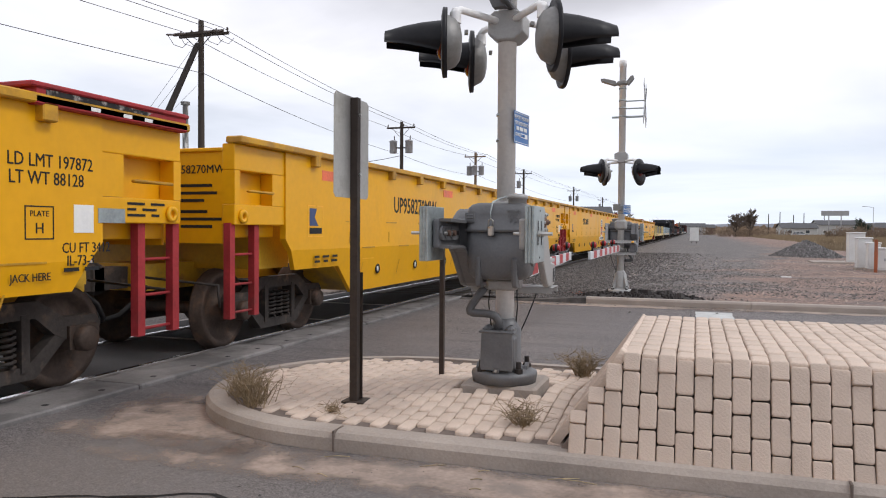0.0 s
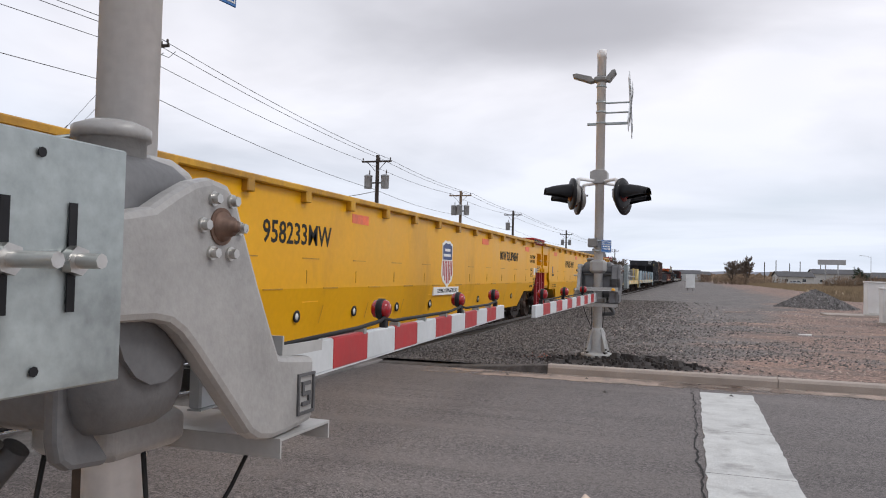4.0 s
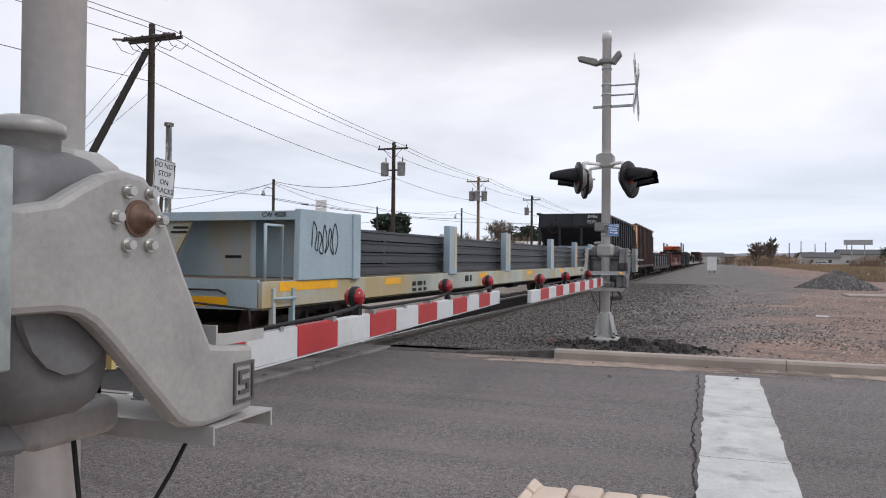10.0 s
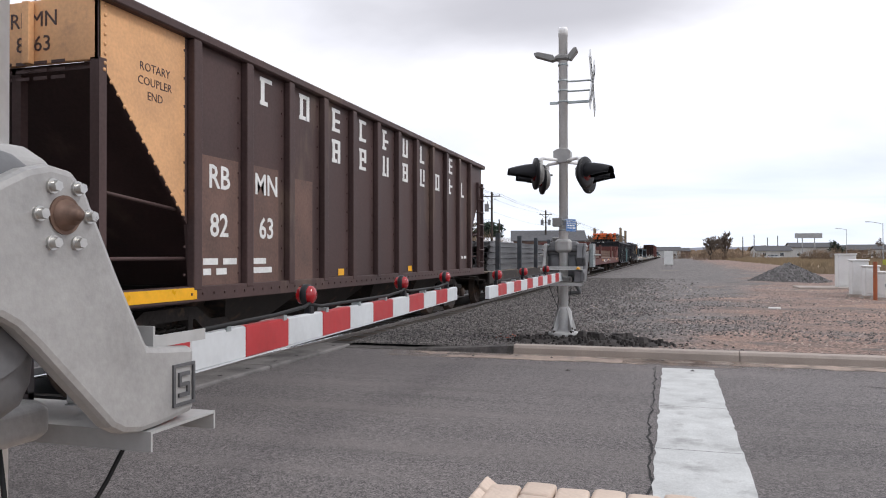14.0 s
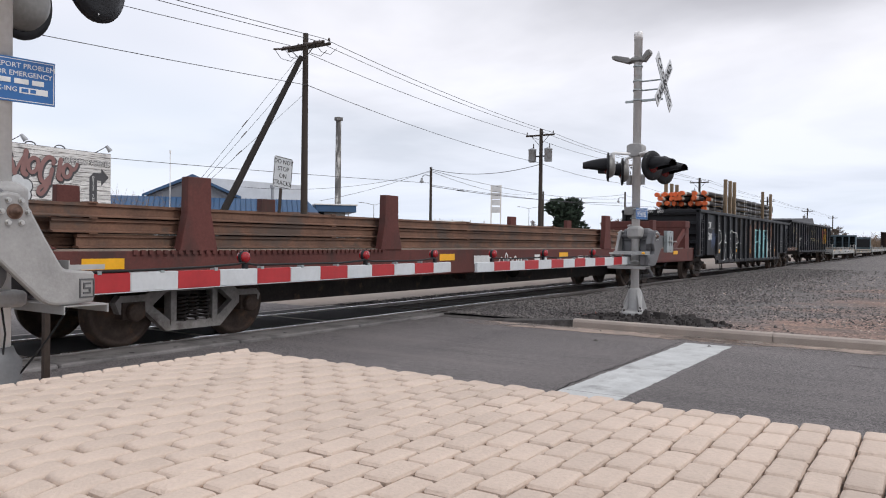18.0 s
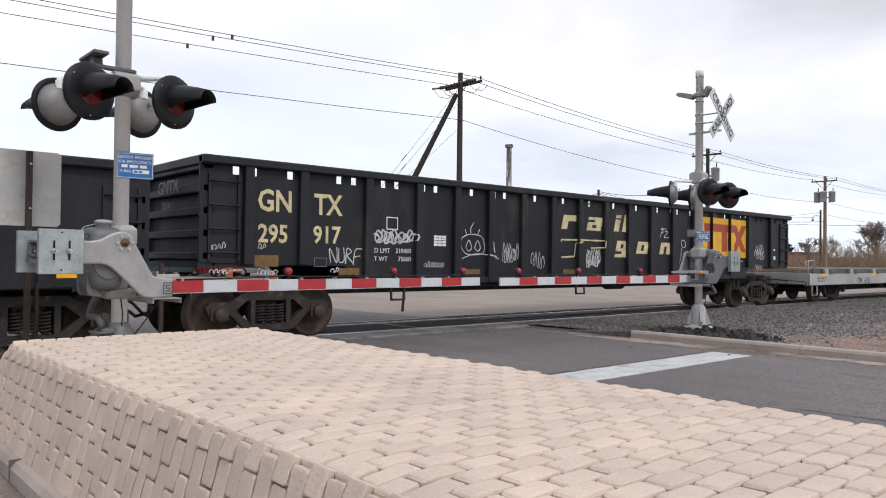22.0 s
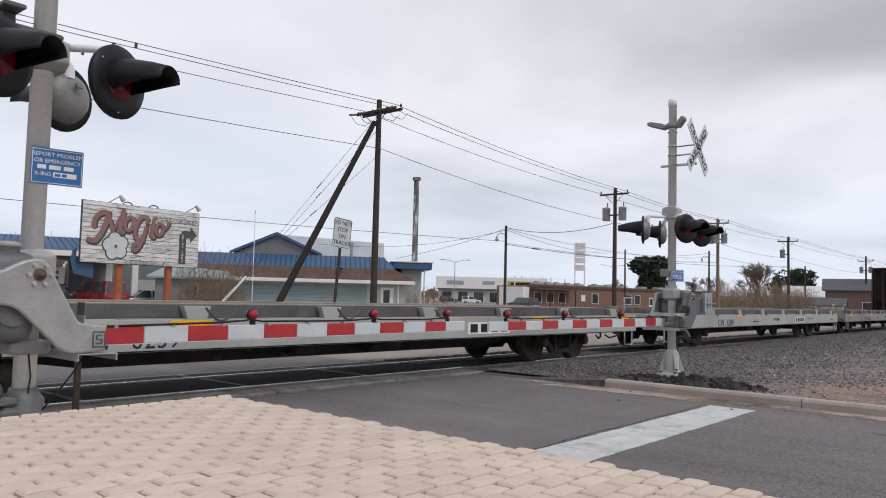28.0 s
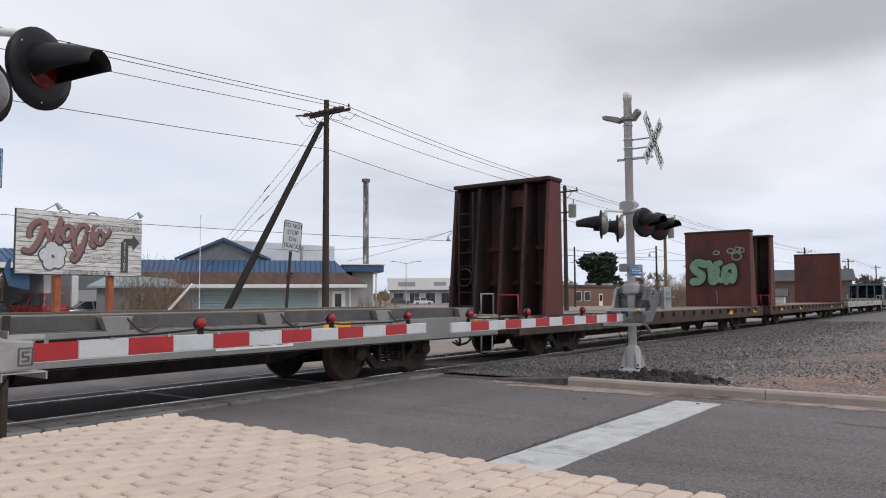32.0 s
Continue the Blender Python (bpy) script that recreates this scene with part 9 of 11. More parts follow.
ob = thing("steel_post", "thin brown steel post standing in the pavers", "post", at=(3.92, 6.31, 0.13))
part("post_shaft", G().box(-0.02, 0.02, -0.02, -0.015, 0, 1.2).box(-0.02, -0.015, -0.015, 0.02, 0, 1.2).box(0.015, 0.02, -0.015, 0.02, 0, 1.2), POST, ob)


# ---- the far side of the track and the distance ----
PORCELAIN = mat("brown_porcelain", (0.10, 0.085, 0.08), 0.3, var=0.1)
TANKGREY = mat("transformer_grey", (0.33, 0.34, 0.35), 0.5, metal=0.2, var=0.12, scale=4, stain=(0.26, 0.17, 0.12), stain_at=0.66)
TANPOLE = mat("tan_pole_wood", (0.20, 0.135, 0.085), 0.9, var=0.25, scale=4, fine=30, bump=0.3, streak=8)
TARWOOD = mat("tarred_pole_wood", (0.030, 0.026, 0.024), 0.9, var=0.25, scale=4, fine=30, bump=0.4, streak=8)
WIRE = mat("weathered_wire", (0.07, 0.07, 0.075), 0.6, metal=0.3, var=0.1)
PEELED = mat("peeling_pole_paint", (0.13, 0.125, 0.12), 0.8, var=0.25, scale=5, bump=0.3, stain=(0.60, 0.59, 0.56), stain_at=0.56, streak=5)
BLUEROOF = mat("blue_metal_roof", (0.048, 0.105, 0.20), 0.45, metal=0.2, var=0.1, scale=1, bump=0.03)
WHITEROOF = mat("white_metal_roof", (0.62, 0.63, 0.64), 0.5, var=0.08, scale=1)
MANSARD = mat("brown_shingle", (0.115, 0.075, 0.062), 0.9, var=0.25, scale=1.5, fine=20, bump=0.3)
WHITETRIM = mat("white_trim", (0.74, 0.73, 0.70), 0.6, var=0.06, scale=2)
TEALSIDE = mat("teal_grey_siding", (0.25, 0.31, 0.32), 0.7, var=0.1, scale=1.2)
GREYWALL = mat("pale_grey_wall", (0.44, 0.44, 0.43), 0.8, var=0.1, scale=1)
DARKWALL = mat("dark_grey_block", (0.18, 0.185, 0.20), 0.8, var=0.12, scale=1.5)
BRICKWALL = mat("brown_brick", (0.19, 0.105, 0.078), 0.85, var=0.2, scale=2, fine=14, bump=0.3)
DARKROOF = mat("dark_shingle_roof", (0.10, 0.10, 0.105), 0.85, var=0.2, scale=2)
HOUSEBROWN = mat("brown_house_siding", (0.16, 0.105, 0.085), 0.8, var=0.15, scale=1)
PANE = mat("dark_window_glass", (0.03, 0.035, 0.04), 0.12, var=0.1, scale=1, bump=0, spec=0.8)
PLANKS = mat("weathered_white_plank", (0.66, 0.65, 0.63), 0.8, var=0.15, scale=1.6, fine=18, bump=0.2, per_piece=0.3, stain=(0.22, 0.20, 0.18), stain_at=0.575, streak=0.09)
BBGREY = mat("billboard_dark_grey", (0.085, 0.085, 0.09), 0.7, var=0.1)
BBBROWN = mat("billboard_faded_brown_red", (0.25, 0.135, 0.125), 0.7, var=0.12, scale=1.5)
RUSTPOST = mat("orange_rust_post", (0.34, 0.10, 0.04), 0.75, var=0.2, scale=3, stain=(0.26, 0.10, 0.05), stain_at=0.6)
CARPAINT_RED = mat("red_vehicle_paint", (0.22, 0.018, 0.022), 0.25, var=0.06, coat=0.6)
CARPAINT_SILVER = mat("silver_vehicle_paint", (0.42, 0.43, 0.44), 0.3, metal=0.3, var=0.06, coat=0.5)
CARPAINT_GREEN = mat("dark_teal_vehicle_paint", (0.035, 0.055, 0.06), 0.3, var=0.06, coat=0.5)
CARPAINT_WHITE = mat("white_vehicle_paint", (0.70, 0.70, 0.69), 0.3, var=0.05, coat=0.4)
TYRE = mat("tyre_rubber", (0.025, 0.025, 0.026), 0.85, var=0.1)
BARK = mat("grey_bark", (0.11, 0.09, 0.075), 0.95, var=0.25, scale=4, bump=0.3)
TWIG = mat("bare_twigs", (0.17, 0.135, 0.11), 0.95, var=0.2, scale=2, per_piece=0.4)
BRUSH = mat("brown_brush_twigs", (0.24, 0.175, 0.12), 0.95, var=0.25, scale=1, per_piece=0.5)
NEEDLE = mat("dark_conifer_needles", (0.022, 0.034, 0.022), 0.9, var=0.3, scale=1, per_piece=0.6)
# hillside with the haze of distance put into its blue-grey colour
HILL = mat("hazed_far_hillside", (0.20, 0.21, 0.24), 0.95, var=0.15, scale=0.01)
SIGNGREEN = mat("store_sign_yellow_green", (0.36, 0.37, 0.05), 0.6, var=0.05)
MOUND = mat("crushed_stone", (0.19, 0.18, 0.175), 0.95, var=0.3, scale=5, fine=30, bump=0.8, per_piece=0.5)
CABWHITE = mat("white_cabinet_paint", (0.70, 0.70, 0.68), 0.5, var=0.07, scale=2, stain=(0.55, 0.52, 0.48), stain_at=0.66)
SEALGREY = mat("pale_road", (0.24, 0.235, 0.23), 0.9, var=0.12, scale=0.3)


def utility_pole(x, y, top, arm_z, wide=2.3, double=False, cans=0, tan=False, label="weathered wooden utility pole with a crossarm"):
    ob = thing("utility_pole", label, "utility pole", "utility poles along the track", at=(x, y, -0.05))
    wood = TANPOLE if tan else WOOD
    part("pole", G().cyl((0, 0, 0), (0, 0, top + 0.05), 0.17, 0.12, n=12), wood, ob)
    offs = (-0.2, 0.2) if double else (-0.16,)
    for o in offs:
        part("crossarm", G().soft(-wide / 2, wide / 2, o - 0.05, o + 0.05, arm_z - 0.06, arm_z + 0.06, 0.01), wood, ob)
    for s in (-1, 1):
        part("arm_brace", G().cyl((s * wide * 0.3, offs[0], arm_z - 0.06), (s * 0.1, offs[0], arm_z - 0.65), 0.02, n=6), WIRE, ob)
    for q in ((-0.47, -0.25, 0.25, 0.47) if double else (-0.46, 0.1, 0.46)):
        part("insulator", G().lathe([(0.02, 0), (0.02, 0.06), (0.06, 0.07), (0.04, 0.12), (0.055, 0.13), (0.03, 0.2), (0.0, 0.21)], (q * wide, offs[-1], arm_z + 0.06), n=8), PORCELAIN, ob)
        if double:
            part("strain_insulator", G().cyl((q * wide, -0.25, arm_z), (q * wide, -0.75, arm_z - 0.12), 0.045, n=8), PORCELAIN, ob)
            part("jumper", G().tube([(q * wide, -0.7, arm_z - 0.12), (q * wide, -0.3, arm_z - 0.45), (q * wide, 0.3, arm_z - 0.45), (q * wide, 0.7, arm_z - 0.1)], 0.012, n=5), WIRE, ob)
    for k in range(cans):
        s = (-1, 1, 0.1)[k]
        z = arm_z - 1.85
        tank = part("transformer", G().lathe([(0.0, 0), (0.25, 0), (0.27, 0.03), (0.27, 0.82), (0.29, 0.83), (0.29, 0.9), (0.12, 0.97), (0, 0.97)], (s * 0.62, -0.1 if k < 2 else -0.5, z), n=14), TANKGREY, ob, "grey cylindrical transformer with rust streaks")
        part("bushing", G().lathe([(0.05, 0), (0.03, 0.08), (0.05, 0.1), (0.03, 0.2), (0.045, 0.22), (0.02, 0.36)], (s * 0.62 + 0.09, -0.1 if k < 2 else -0.5, z + 0.93), n=8), PORCELAIN, tank)
        part("hanger", G().box(min(0, s * 0.4), max(0.05, s * 0.4), -0.06, 0.02, z + 0.35, z + 0.45), WIRE, ob)
    return ob


LX = -14.8
utility_pole(LX, 28.0, 10.63, 10.1, 2.6, double=True, label="dark wooden utility pole with double crossarm and prop pole")
utility_pole(-14.5, 51.1, 9.36, 8.95, 2.2, cans=2, label="wooden utility pole with two grey transformers")
utility_pole(-14.9, 71.9, 9.2, 8.8, 2.2, cans=3, tan=True, label="tan wooden utility pole with transformers")
utility_pole(-14.8, 93.5, 9.2, 8.7, 2.2, cans=1)
utility_pole(-14.8, 134.5, 9.3, 8.6, 2.2, cans=2)
utility_pole(-14.8, 178.0, 9.3, 8.7, 2.2, cans=1)
utility_pole(-14.8, 222.0, 9.3, 8.7, 2.2)
prop = thing("prop_pole", "dark leaning wooden pole propping the utility pole", "utility pole", at=(LX, 21.92, -0.1))
part("pole", G().cyl((0, 0, 0), (0.05, 5.76, 9.6), 0.155, 0.12, n=12), TARWOOD, prop)
for k, (foot, z) in enumerate(((19.0, 9.95), (19.05, 9.25), (18.5, 7.97))):
    ob = thing("guy_wire", "thin steel guy wire staying the utility pole", "guy wire", "guy wires", at=(LX, foot, 0))
    part("strand", G().cyl((-0.15 * k, 0, -0.05), (0, 28 - foot, z), 0.008, n=5), WIRE, ob)
    part("strain_knob", G().cyl((-0.06 * k, (28 - foot) * 0.6, z * 0.6), (-0.055 * k, (28 - foot) * 0.63, z * 0.63), 0.022, n=6), PORCELAIN, ob)
    if k == 1:
        part("guard", G().cyl((-0.15, 0.1, 0.1), (-0.12, 2.0, 2.05), 0.05, n=8), WHITETRIM, ob, "white plastic guard tube")



def overhead_wire(p, q, sag, r=0.0135, label="thin sagging overhead wire strung between poles"):
    p, q = Vector(p), Vector(q)
    pts = [p.lerp(q, i / 14) - Vector((0, 0, 4 * sag * (i / 14) * (1 - i / 14))) for i in range(15)]
    return tagged(part("overhead_wire", G().tube(pts, r, n=5), WIRE), label, "wire", "overhead wires")


spans = [(-70, 10.4), (28.0, 10.25), (51.1, 9.1), (71.9, 8.95), (93.5, 8.9), (134.5, 8.8), (178, 8.9), (222, 8.9)]
for o in (-1.05, 0.55, 1.1):
    for (a, za), (b, zb) in zip(spans, spans[1:]):
        overhead_wire((LX + o, a, za), (LX + o, b, zb), 0.25 if a > 0 else 1.4)
low = [(-70, 8.6), (28.0, 8.3), (51.1, 7.0), (71.9, 6.9), (93.5, 6.8), (134.5, 6.6)]
for (a, za), (b, zb) in zip(low, low[1:]):
    overhead_wire((LX + 0.15, a, za), (LX + 0.15, b, zb), 0.3 if a > 0 else 1.4)
for k, (o, y) in enumerate(((-1.05, 14.7), (0.55, 15.0), (1.1, 15.5))):
    z = 10.4 + (10.25 - 10.4) * (y + 70) / 98 - 4 * 1.4 * ((y + 70) / 98) * (1 - (y + 70) / 98)
    tagged(part("wire_damper", G().box(LX + o - 0.03, LX + o + 0.03, y - 0.04, y + 0.04, z - 0.16, z + 0.02), WIRE), "small dark damper hanging on the overhead wire", "damper", "wire dampers")

# lamp poles of the second line, the painted stub and their wires
def lamp_pole(x, y, top, lamp=True, r=0.13, label="weathered wooden pole with a yard lamp", material=WOOD):
    ob = thing("lamp_pole", label, "pole", at=(x, y, -0.05))
    part("pole", G().cyl((0, 0, 0), (0, 0, top + 0.05), r, r * 0.8, n=10), material, ob)
    if lamp:
        part("bracket", G().tube([(0, 0, top - 0.7), (-0.5, -0.15, top - 0.55), (-0.75, -0.2, top - 0.75)], 0.025, n=6), WIRE, ob)
        part("lamp_head", G().lathe([(0.0, 0.3), (0.08, 0.28), (0.1, 0.1), (0.17, 0.0), (0.15, -0.1), (0, -0.14)], (-0.78, -0.2, top - 1.1), n=10), TANKGREY, ob)
    return ob


lamp_pole(-25.9, 54.0, 7.45)
stub = lamp_pole(-33.8, 51.5, 11.7, lamp=False, r=0.28, label="tall steel post with peeling white paint", material=PEELED)
part("cap", G().cyl((0, 0, 11.6), (0, 0, 11.85), 0.36, n=12), PEELED, stub)
lamp_pole(-43.8, 111.2, 9.5, lamp=False, r=0.16)
lamp_pole(-23.45, 92.4, 7.7)
lamp_pole(-19.8, 119.8, 7.1, lamp=False)
overhead_wire((-25.9, 54, 7.3), (-14.5, 51.1, 6.9), 0.55, 0.022)
overhead_wire((-25.9, 54, 7.2), (-31.2, 46.5, 4.4), 0.2, 0.014)
overhead_wire((-25.9, 54, 7.1), (-36.0, 42.5, 5.4), 0.7, 0.014)
overhead_wire((-25.9, 54, 6.15), (-32.0, 20.6, 5.95), 0.12, 0.018)
overhead_wire((-32.0, 20.6, 5.95), (-33.0, -20.0, 6.6), 0.3, 0.018)
overhead_wire((-25.9, 54, 7.2), (-23.45, 92.4, 6.9), 0.8, 0.018)
overhead_wire((-25.9, 54, 6.0), (-14.8, 93.5, 5.8), 0.6, 0.018)
overhead_wire((-25.9, 54, 5.9), (-14.9, 71.9, 5.2), 0.4, 0.022)
overhead_wire((-23.45, 92.4, 7.3), (-19.8, 119.8, 6.9), 0.5, 0.018)
overhead_wire((-43.8, 111.2, 9.2), (-25.9, 54, 7.1), 0.9, 0.018)
overhead_wire((-43.8, 111.2, 9.0), (-23.45, 92.4, 7.4), 0.4, 0.018)
tagged(part("splice_sleeve", G().cyl((-24.66, 56.02, 5.66), (-24.3, 56.6, 5.61), 0.05, n=8), BLACK), "black cable splice hanging on the wire", "cable splice")
ant = thing("antenna_mast", "slim pale antenna mast beside the blue-roofed building", "antenna", at=(-31.65, 33.3, -0.05))
part("pipe", G().cyl((0, 0, 0), (0, 0, 6.85), 0.024, n=8), MAST, ant)
part("tip", G().cyl((0, 0, 6.8), (0, 0, 6.98), 0.055, n=8), MAST, ant)

# ---- stopping notice beside the track ----
dns = thing("stop_notice", "white rectangular notice with black words on a dark post", "road sign", at=pose(-4.22, 16.16, -0.05, 0, 5, 90))
part("post", G().soft(-0.035, 0.035, 0.0, 0.05, 0, 3.3, 0.008), POST, dns)
plate = part("plate", G().prism([(-0.305, 2.72), (-0.27, 2.685), (0.27, 2.685), (0.305, 2.72), (0.305, 3.41), (0.27, 3.445), (-0.27, 3.445), (-0.305, 3.41)], "y", -0.008, 0.0), WHITE, dns)
for z in (3.425, 2.705):
    part("border", G().box(-0.27, 0.27, -0.012, -0.008, z - 0.006, z + 0.006), INK, plate)
for x in (-0.287, 0.287):
    part("border", G().box(x - 0.006, x + 0.006, -0.012, -0.008, 2.73, 3.40), INK, plate)
for text, z in (("DO NOT", 3.32), ("STOP", 3.15), ("ON", 2.98), ("TRACKS", 2.81)):
    word("sign_word", text, 0.155, pose(0, -0.011, z, 90, 0, 0), INK, plate)

# ---- billboard of white planks ----
bb_turn = math.degrees(math.atan2(26.98 - 19.99, -27.97 + 27.26))
bb = thing("billboard", "weathered white plank billboard with brown-red and grey lettering", "billboard", at=pose(-27.6, 23.45, 0, 0, 0, bb_turn))
BW, B0, B1 = 6.9, 2.72, 5.80
r = random.Random(5)
n = 14
for i in range(n):
    z0, z1 = B0 + (B1 - B0) * i / n, B0 + (B1 - B0) * (i + 1) / n
    cut = r.uniform(-1.5, 1.5)
    for a, b in ((-BW / 2, cut), (cut + 0.01, BW / 2)):
        part("plank", G().soft(a, b, -0.03 - r.uniform(0, 0.012), 0.0, z0 + 0.012, z1 - 0.006, 0.008), PLANKS, bb)
part("backing", G().box(-BW / 2 - 0.02, BW / 2, 0.0, 0.12, B0 - 0.02, B1 + 0.02), BBGREY, bb)
for x in (-1.20, 1.75):
    part("post", G().soft(x - 0.16, x + 0.16, 0.12, 0.42, -0.1, B1 - 0.1, 0.02), RUSTPOST, bb)
for x in (-1.75, 2.9):
    lampb = part("lamp_arm", G().tube([(x - 0.35, 0.05, B1), (x + 0.05, -0.3, B1 + 0.35)], 0.02, n=6), WIRE, bb)
    part("lamp_head", G().cyl((x + 0.05, -0.3, B1 + 0.4), (x + 0.22, -0.42, B1 + 0.12), 0.07, 0.13, n=10), TANKGREY, lampb)
for x in (-1.0, 0.55):
    part("hoop", G().tube([(x + 0.28 * math.cos(a * math.pi / 8), 0.06, B1 + 0.16 * math.sin(a * math.pi / 8)) for a in range(9)], 0.03, n=6), BBGREY, bb)
FY = -0.05
face = pose(0, FY, 0, 90, 0, 0)


swashes = [
    (0.25, [(-2.84, 4.52), (-2.86, 4.75), (-2.78, 4.98), (-2.58, 5.20), (-2.3, 5.30), (-2.12, 5.20)]),
    (0.27, [(-2.12, 5.26), (-2.2, 4.85), (-2.35, 4.45), (-2.56, 4.08), (-2.8, 3.82), (-3.1, 3.86)]),
    (0.20, [(-2.1, 5.24), (-1.96, 4.8), (-1.84, 4.36)]), (0.15, [(-1.84, 4.36), (-1.6, 4.85), (-1.28, 5.42)]),
    (0.26, [(-1.28, 5.46), (-1.35, 5.0), (-1.45, 4.5), (-1.3, 4.36)]),
    (0.20, [(-0.72, 5.12), (-0.92, 5.18), (-1.16, 4.95), (-1.16, 4.62), (-0.98, 4.48), (-0.78, 4.62), (-0.68, 4.92), (-0.72, 5.12)]),
    (0.22, [(0.12, 5.0), (0.1, 5.22), (-0.15, 5.28), (-0.42, 5.02), (-0.58, 4.58), (-0.56, 4.2), (-0.36, 4.05), (-0.08, 4.3)]),
    (0.20, [(0.06, 4.72), (-0.08, 4.2), (-0.28, 3.74), (-0.52, 3.46), (-0.68, 3.56), (-0.56, 3.8), (-0.1, 4.02)]),
    (0.24, [(0.52, 5.22), (0.44, 4.8), (0.38, 4.36), (0.52, 4.26)]),
    (0.20, [(0.98, 4.95), (0.82, 5.0), (0.64, 4.78), (0.66, 4.5), (0.82, 4.38), (1.0, 4.5), (1.08, 4.78), (0.98, 4.95)]),
    (0.16, [(1.0, 4.88), (1.18, 4.76), (1.34, 4.9), (1.42, 5.1)]),
]
for n, (w, s) in enumerate(swashes):
    s = smooth_line(s, 4)
    back = part("swash_shadow", ribbon([(a + 0.06, b - 0.06) for a, b in s], w + 0.09), BBGREY, bb, "dark grey painted shadow")
    back.location.y = 0.006
    o = part("swash", ribbon(s, w), BBBROWN, bb, "faded brown-red painted swash")
    o.location.y = -0.022 - 0.001 * n
for rad, m, y in ((0.40, BBGREY, -0.050), (0.33, WHITE, -0.060)):
    for k in range(5):
        a = math.radians(100 + 72 * k)
        cx, cz = -1.63 + 0.37 * math.cos(a), 3.62 + 0.37 * math.sin(a)
        part("petal", G().cyl((cx, y + 0.0007 * k, cz), (cx, y - 0.003 + 0.0007 * k, cz), rad, n=18), m, bb)
for k in range(4):
    a = math.radians(20 + 45 * k)
    part("flower_heart", G().prism([(-1.63 + 0.15 * math.cos(a), 3.60 + 0.15 * math.sin(a)), (-1.63 - 0.03 * math.sin(a), 3.60 + 0.03 * math.cos(a)), (-1.63 - 0.15 * math.cos(a), 3.60 - 0.15 * math.sin(a)), (-1.63 + 0.03 * math.sin(a), 3.60 - 0.03 * math.cos(a))], "y", -0.068 - 0.001 * k, -0.066 - 0.001 * k), BBGREY, bb)
BBPALE = mat("billboard_pale_lettering", (0.70, 0.69, 0.67), 0.7, var=0.08)
BBMID = mat("billboard_mid_grey", (0.30, 0.29, 0.285), 0.7, var=0.1)
for m, dx, dz, y in ((BBGREY, 0.035, -0.035, 0.002), (BBGREY, -0.02, 0.015, 0.003), (BBPALE, 0.0, 0.0, 0.006)):
    word("sign_word", "COFFEE & PASTRIES", 0.40, pose(1.95 + dx, FY - y, 5.24 + dz, 90, 0, 0), m, bb, wide=0.80)
    word("sign_word", "2 Blocks East on the Right", 0.30, pose(0.25 + dx, FY - y, 2.86 + dz, 90, 0, 0), m, bb, wide=0.84)
word("sign_word", "ESPRESSO", 0.46, pose(0.87, FY - 0.002, 3.66, 90, 0, 0) @ Matrix.Rotation(radians(12), 4, "Z"), BBMID, bb, wide=0.86)
word("sign_word", "ESPRESSO", 0.46, pose(0.84, FY - 0.005, 3.69, 90, 0, 0) @ Matrix.Rotation(radians(12), 4, "Z"), BBPALE, bb, wide=0.86)
for z in (3.42, 4.06):
    part("rule", ribbon([(-0.1, z - 0.25), (1.75, z + 0.2)], 0.035), BBMID, bb)
part("arrow", G().put([(2.15, -0.05, 2.9), (2.6, -0.05, 2.9), (2.6, -0.05, 4.35), (2.85, -0.05, 4.35), (2.85, -0.05, 4.08), (3.3, -0.05, 4.55), (2.85, -0.05, 5.0), (2.85, -0.05, 4.75), (2.4, -0.05, 4.75), (2.15, -0.05, 4.5)], [(0, 1, 2, 3, 8, 9), (4, 5, 6), (3, 4, 6, 7), (3, 7, 8)]), BBGREY, bb, "dark grey painted arrow")
for k, ch in enumerate("DRIVE THRU"):
    if ch != " ":
        word("letter", ch, 0.19, pose(2.375, FY - 0.006, 4.48 - k * 0.158, 90, 0, 0), CHALK, bb)



# ---- buildings ----
def wall_box(ob, name, x0, x1, y0, y1, z0, z1, material, label=""):
    return part(name, G().box(x0, x1, y0, y1, z0, z1), material, ob, label)


def window(ob, x0, x1, z0, z1, y, bars=1, name="window", rim=WHITETRIM):
    """A framed window on a facade that looks towards -y."""
    f = part(name, G().box(x0, x1, y - 0.04, y, z0, z0 + 0.07).box(x0, x1, y - 0.04, y, z1 - 0.07, z1).box(x0, x0 + 0.07, y - 0.04, y, z0 + 0.07, z1 - 0.07).box(x1 - 0.07, x1, y - 0.04, y, z0 + 0.07, z1 - 0.07), rim, ob)
    for k in range(bars):
        a, b = x0 + 0.07 + (x1 - x0 - 0.14) * k / bars, x0 + 0.07 + (x1 - x0 - 0.14) * (k + 1) / bars
        part("pane", G().box(a, b - 0.03, y - 0.02, y - 0.008, z0 + 0.07, z1 - 0.07), PANE, f)
    return f


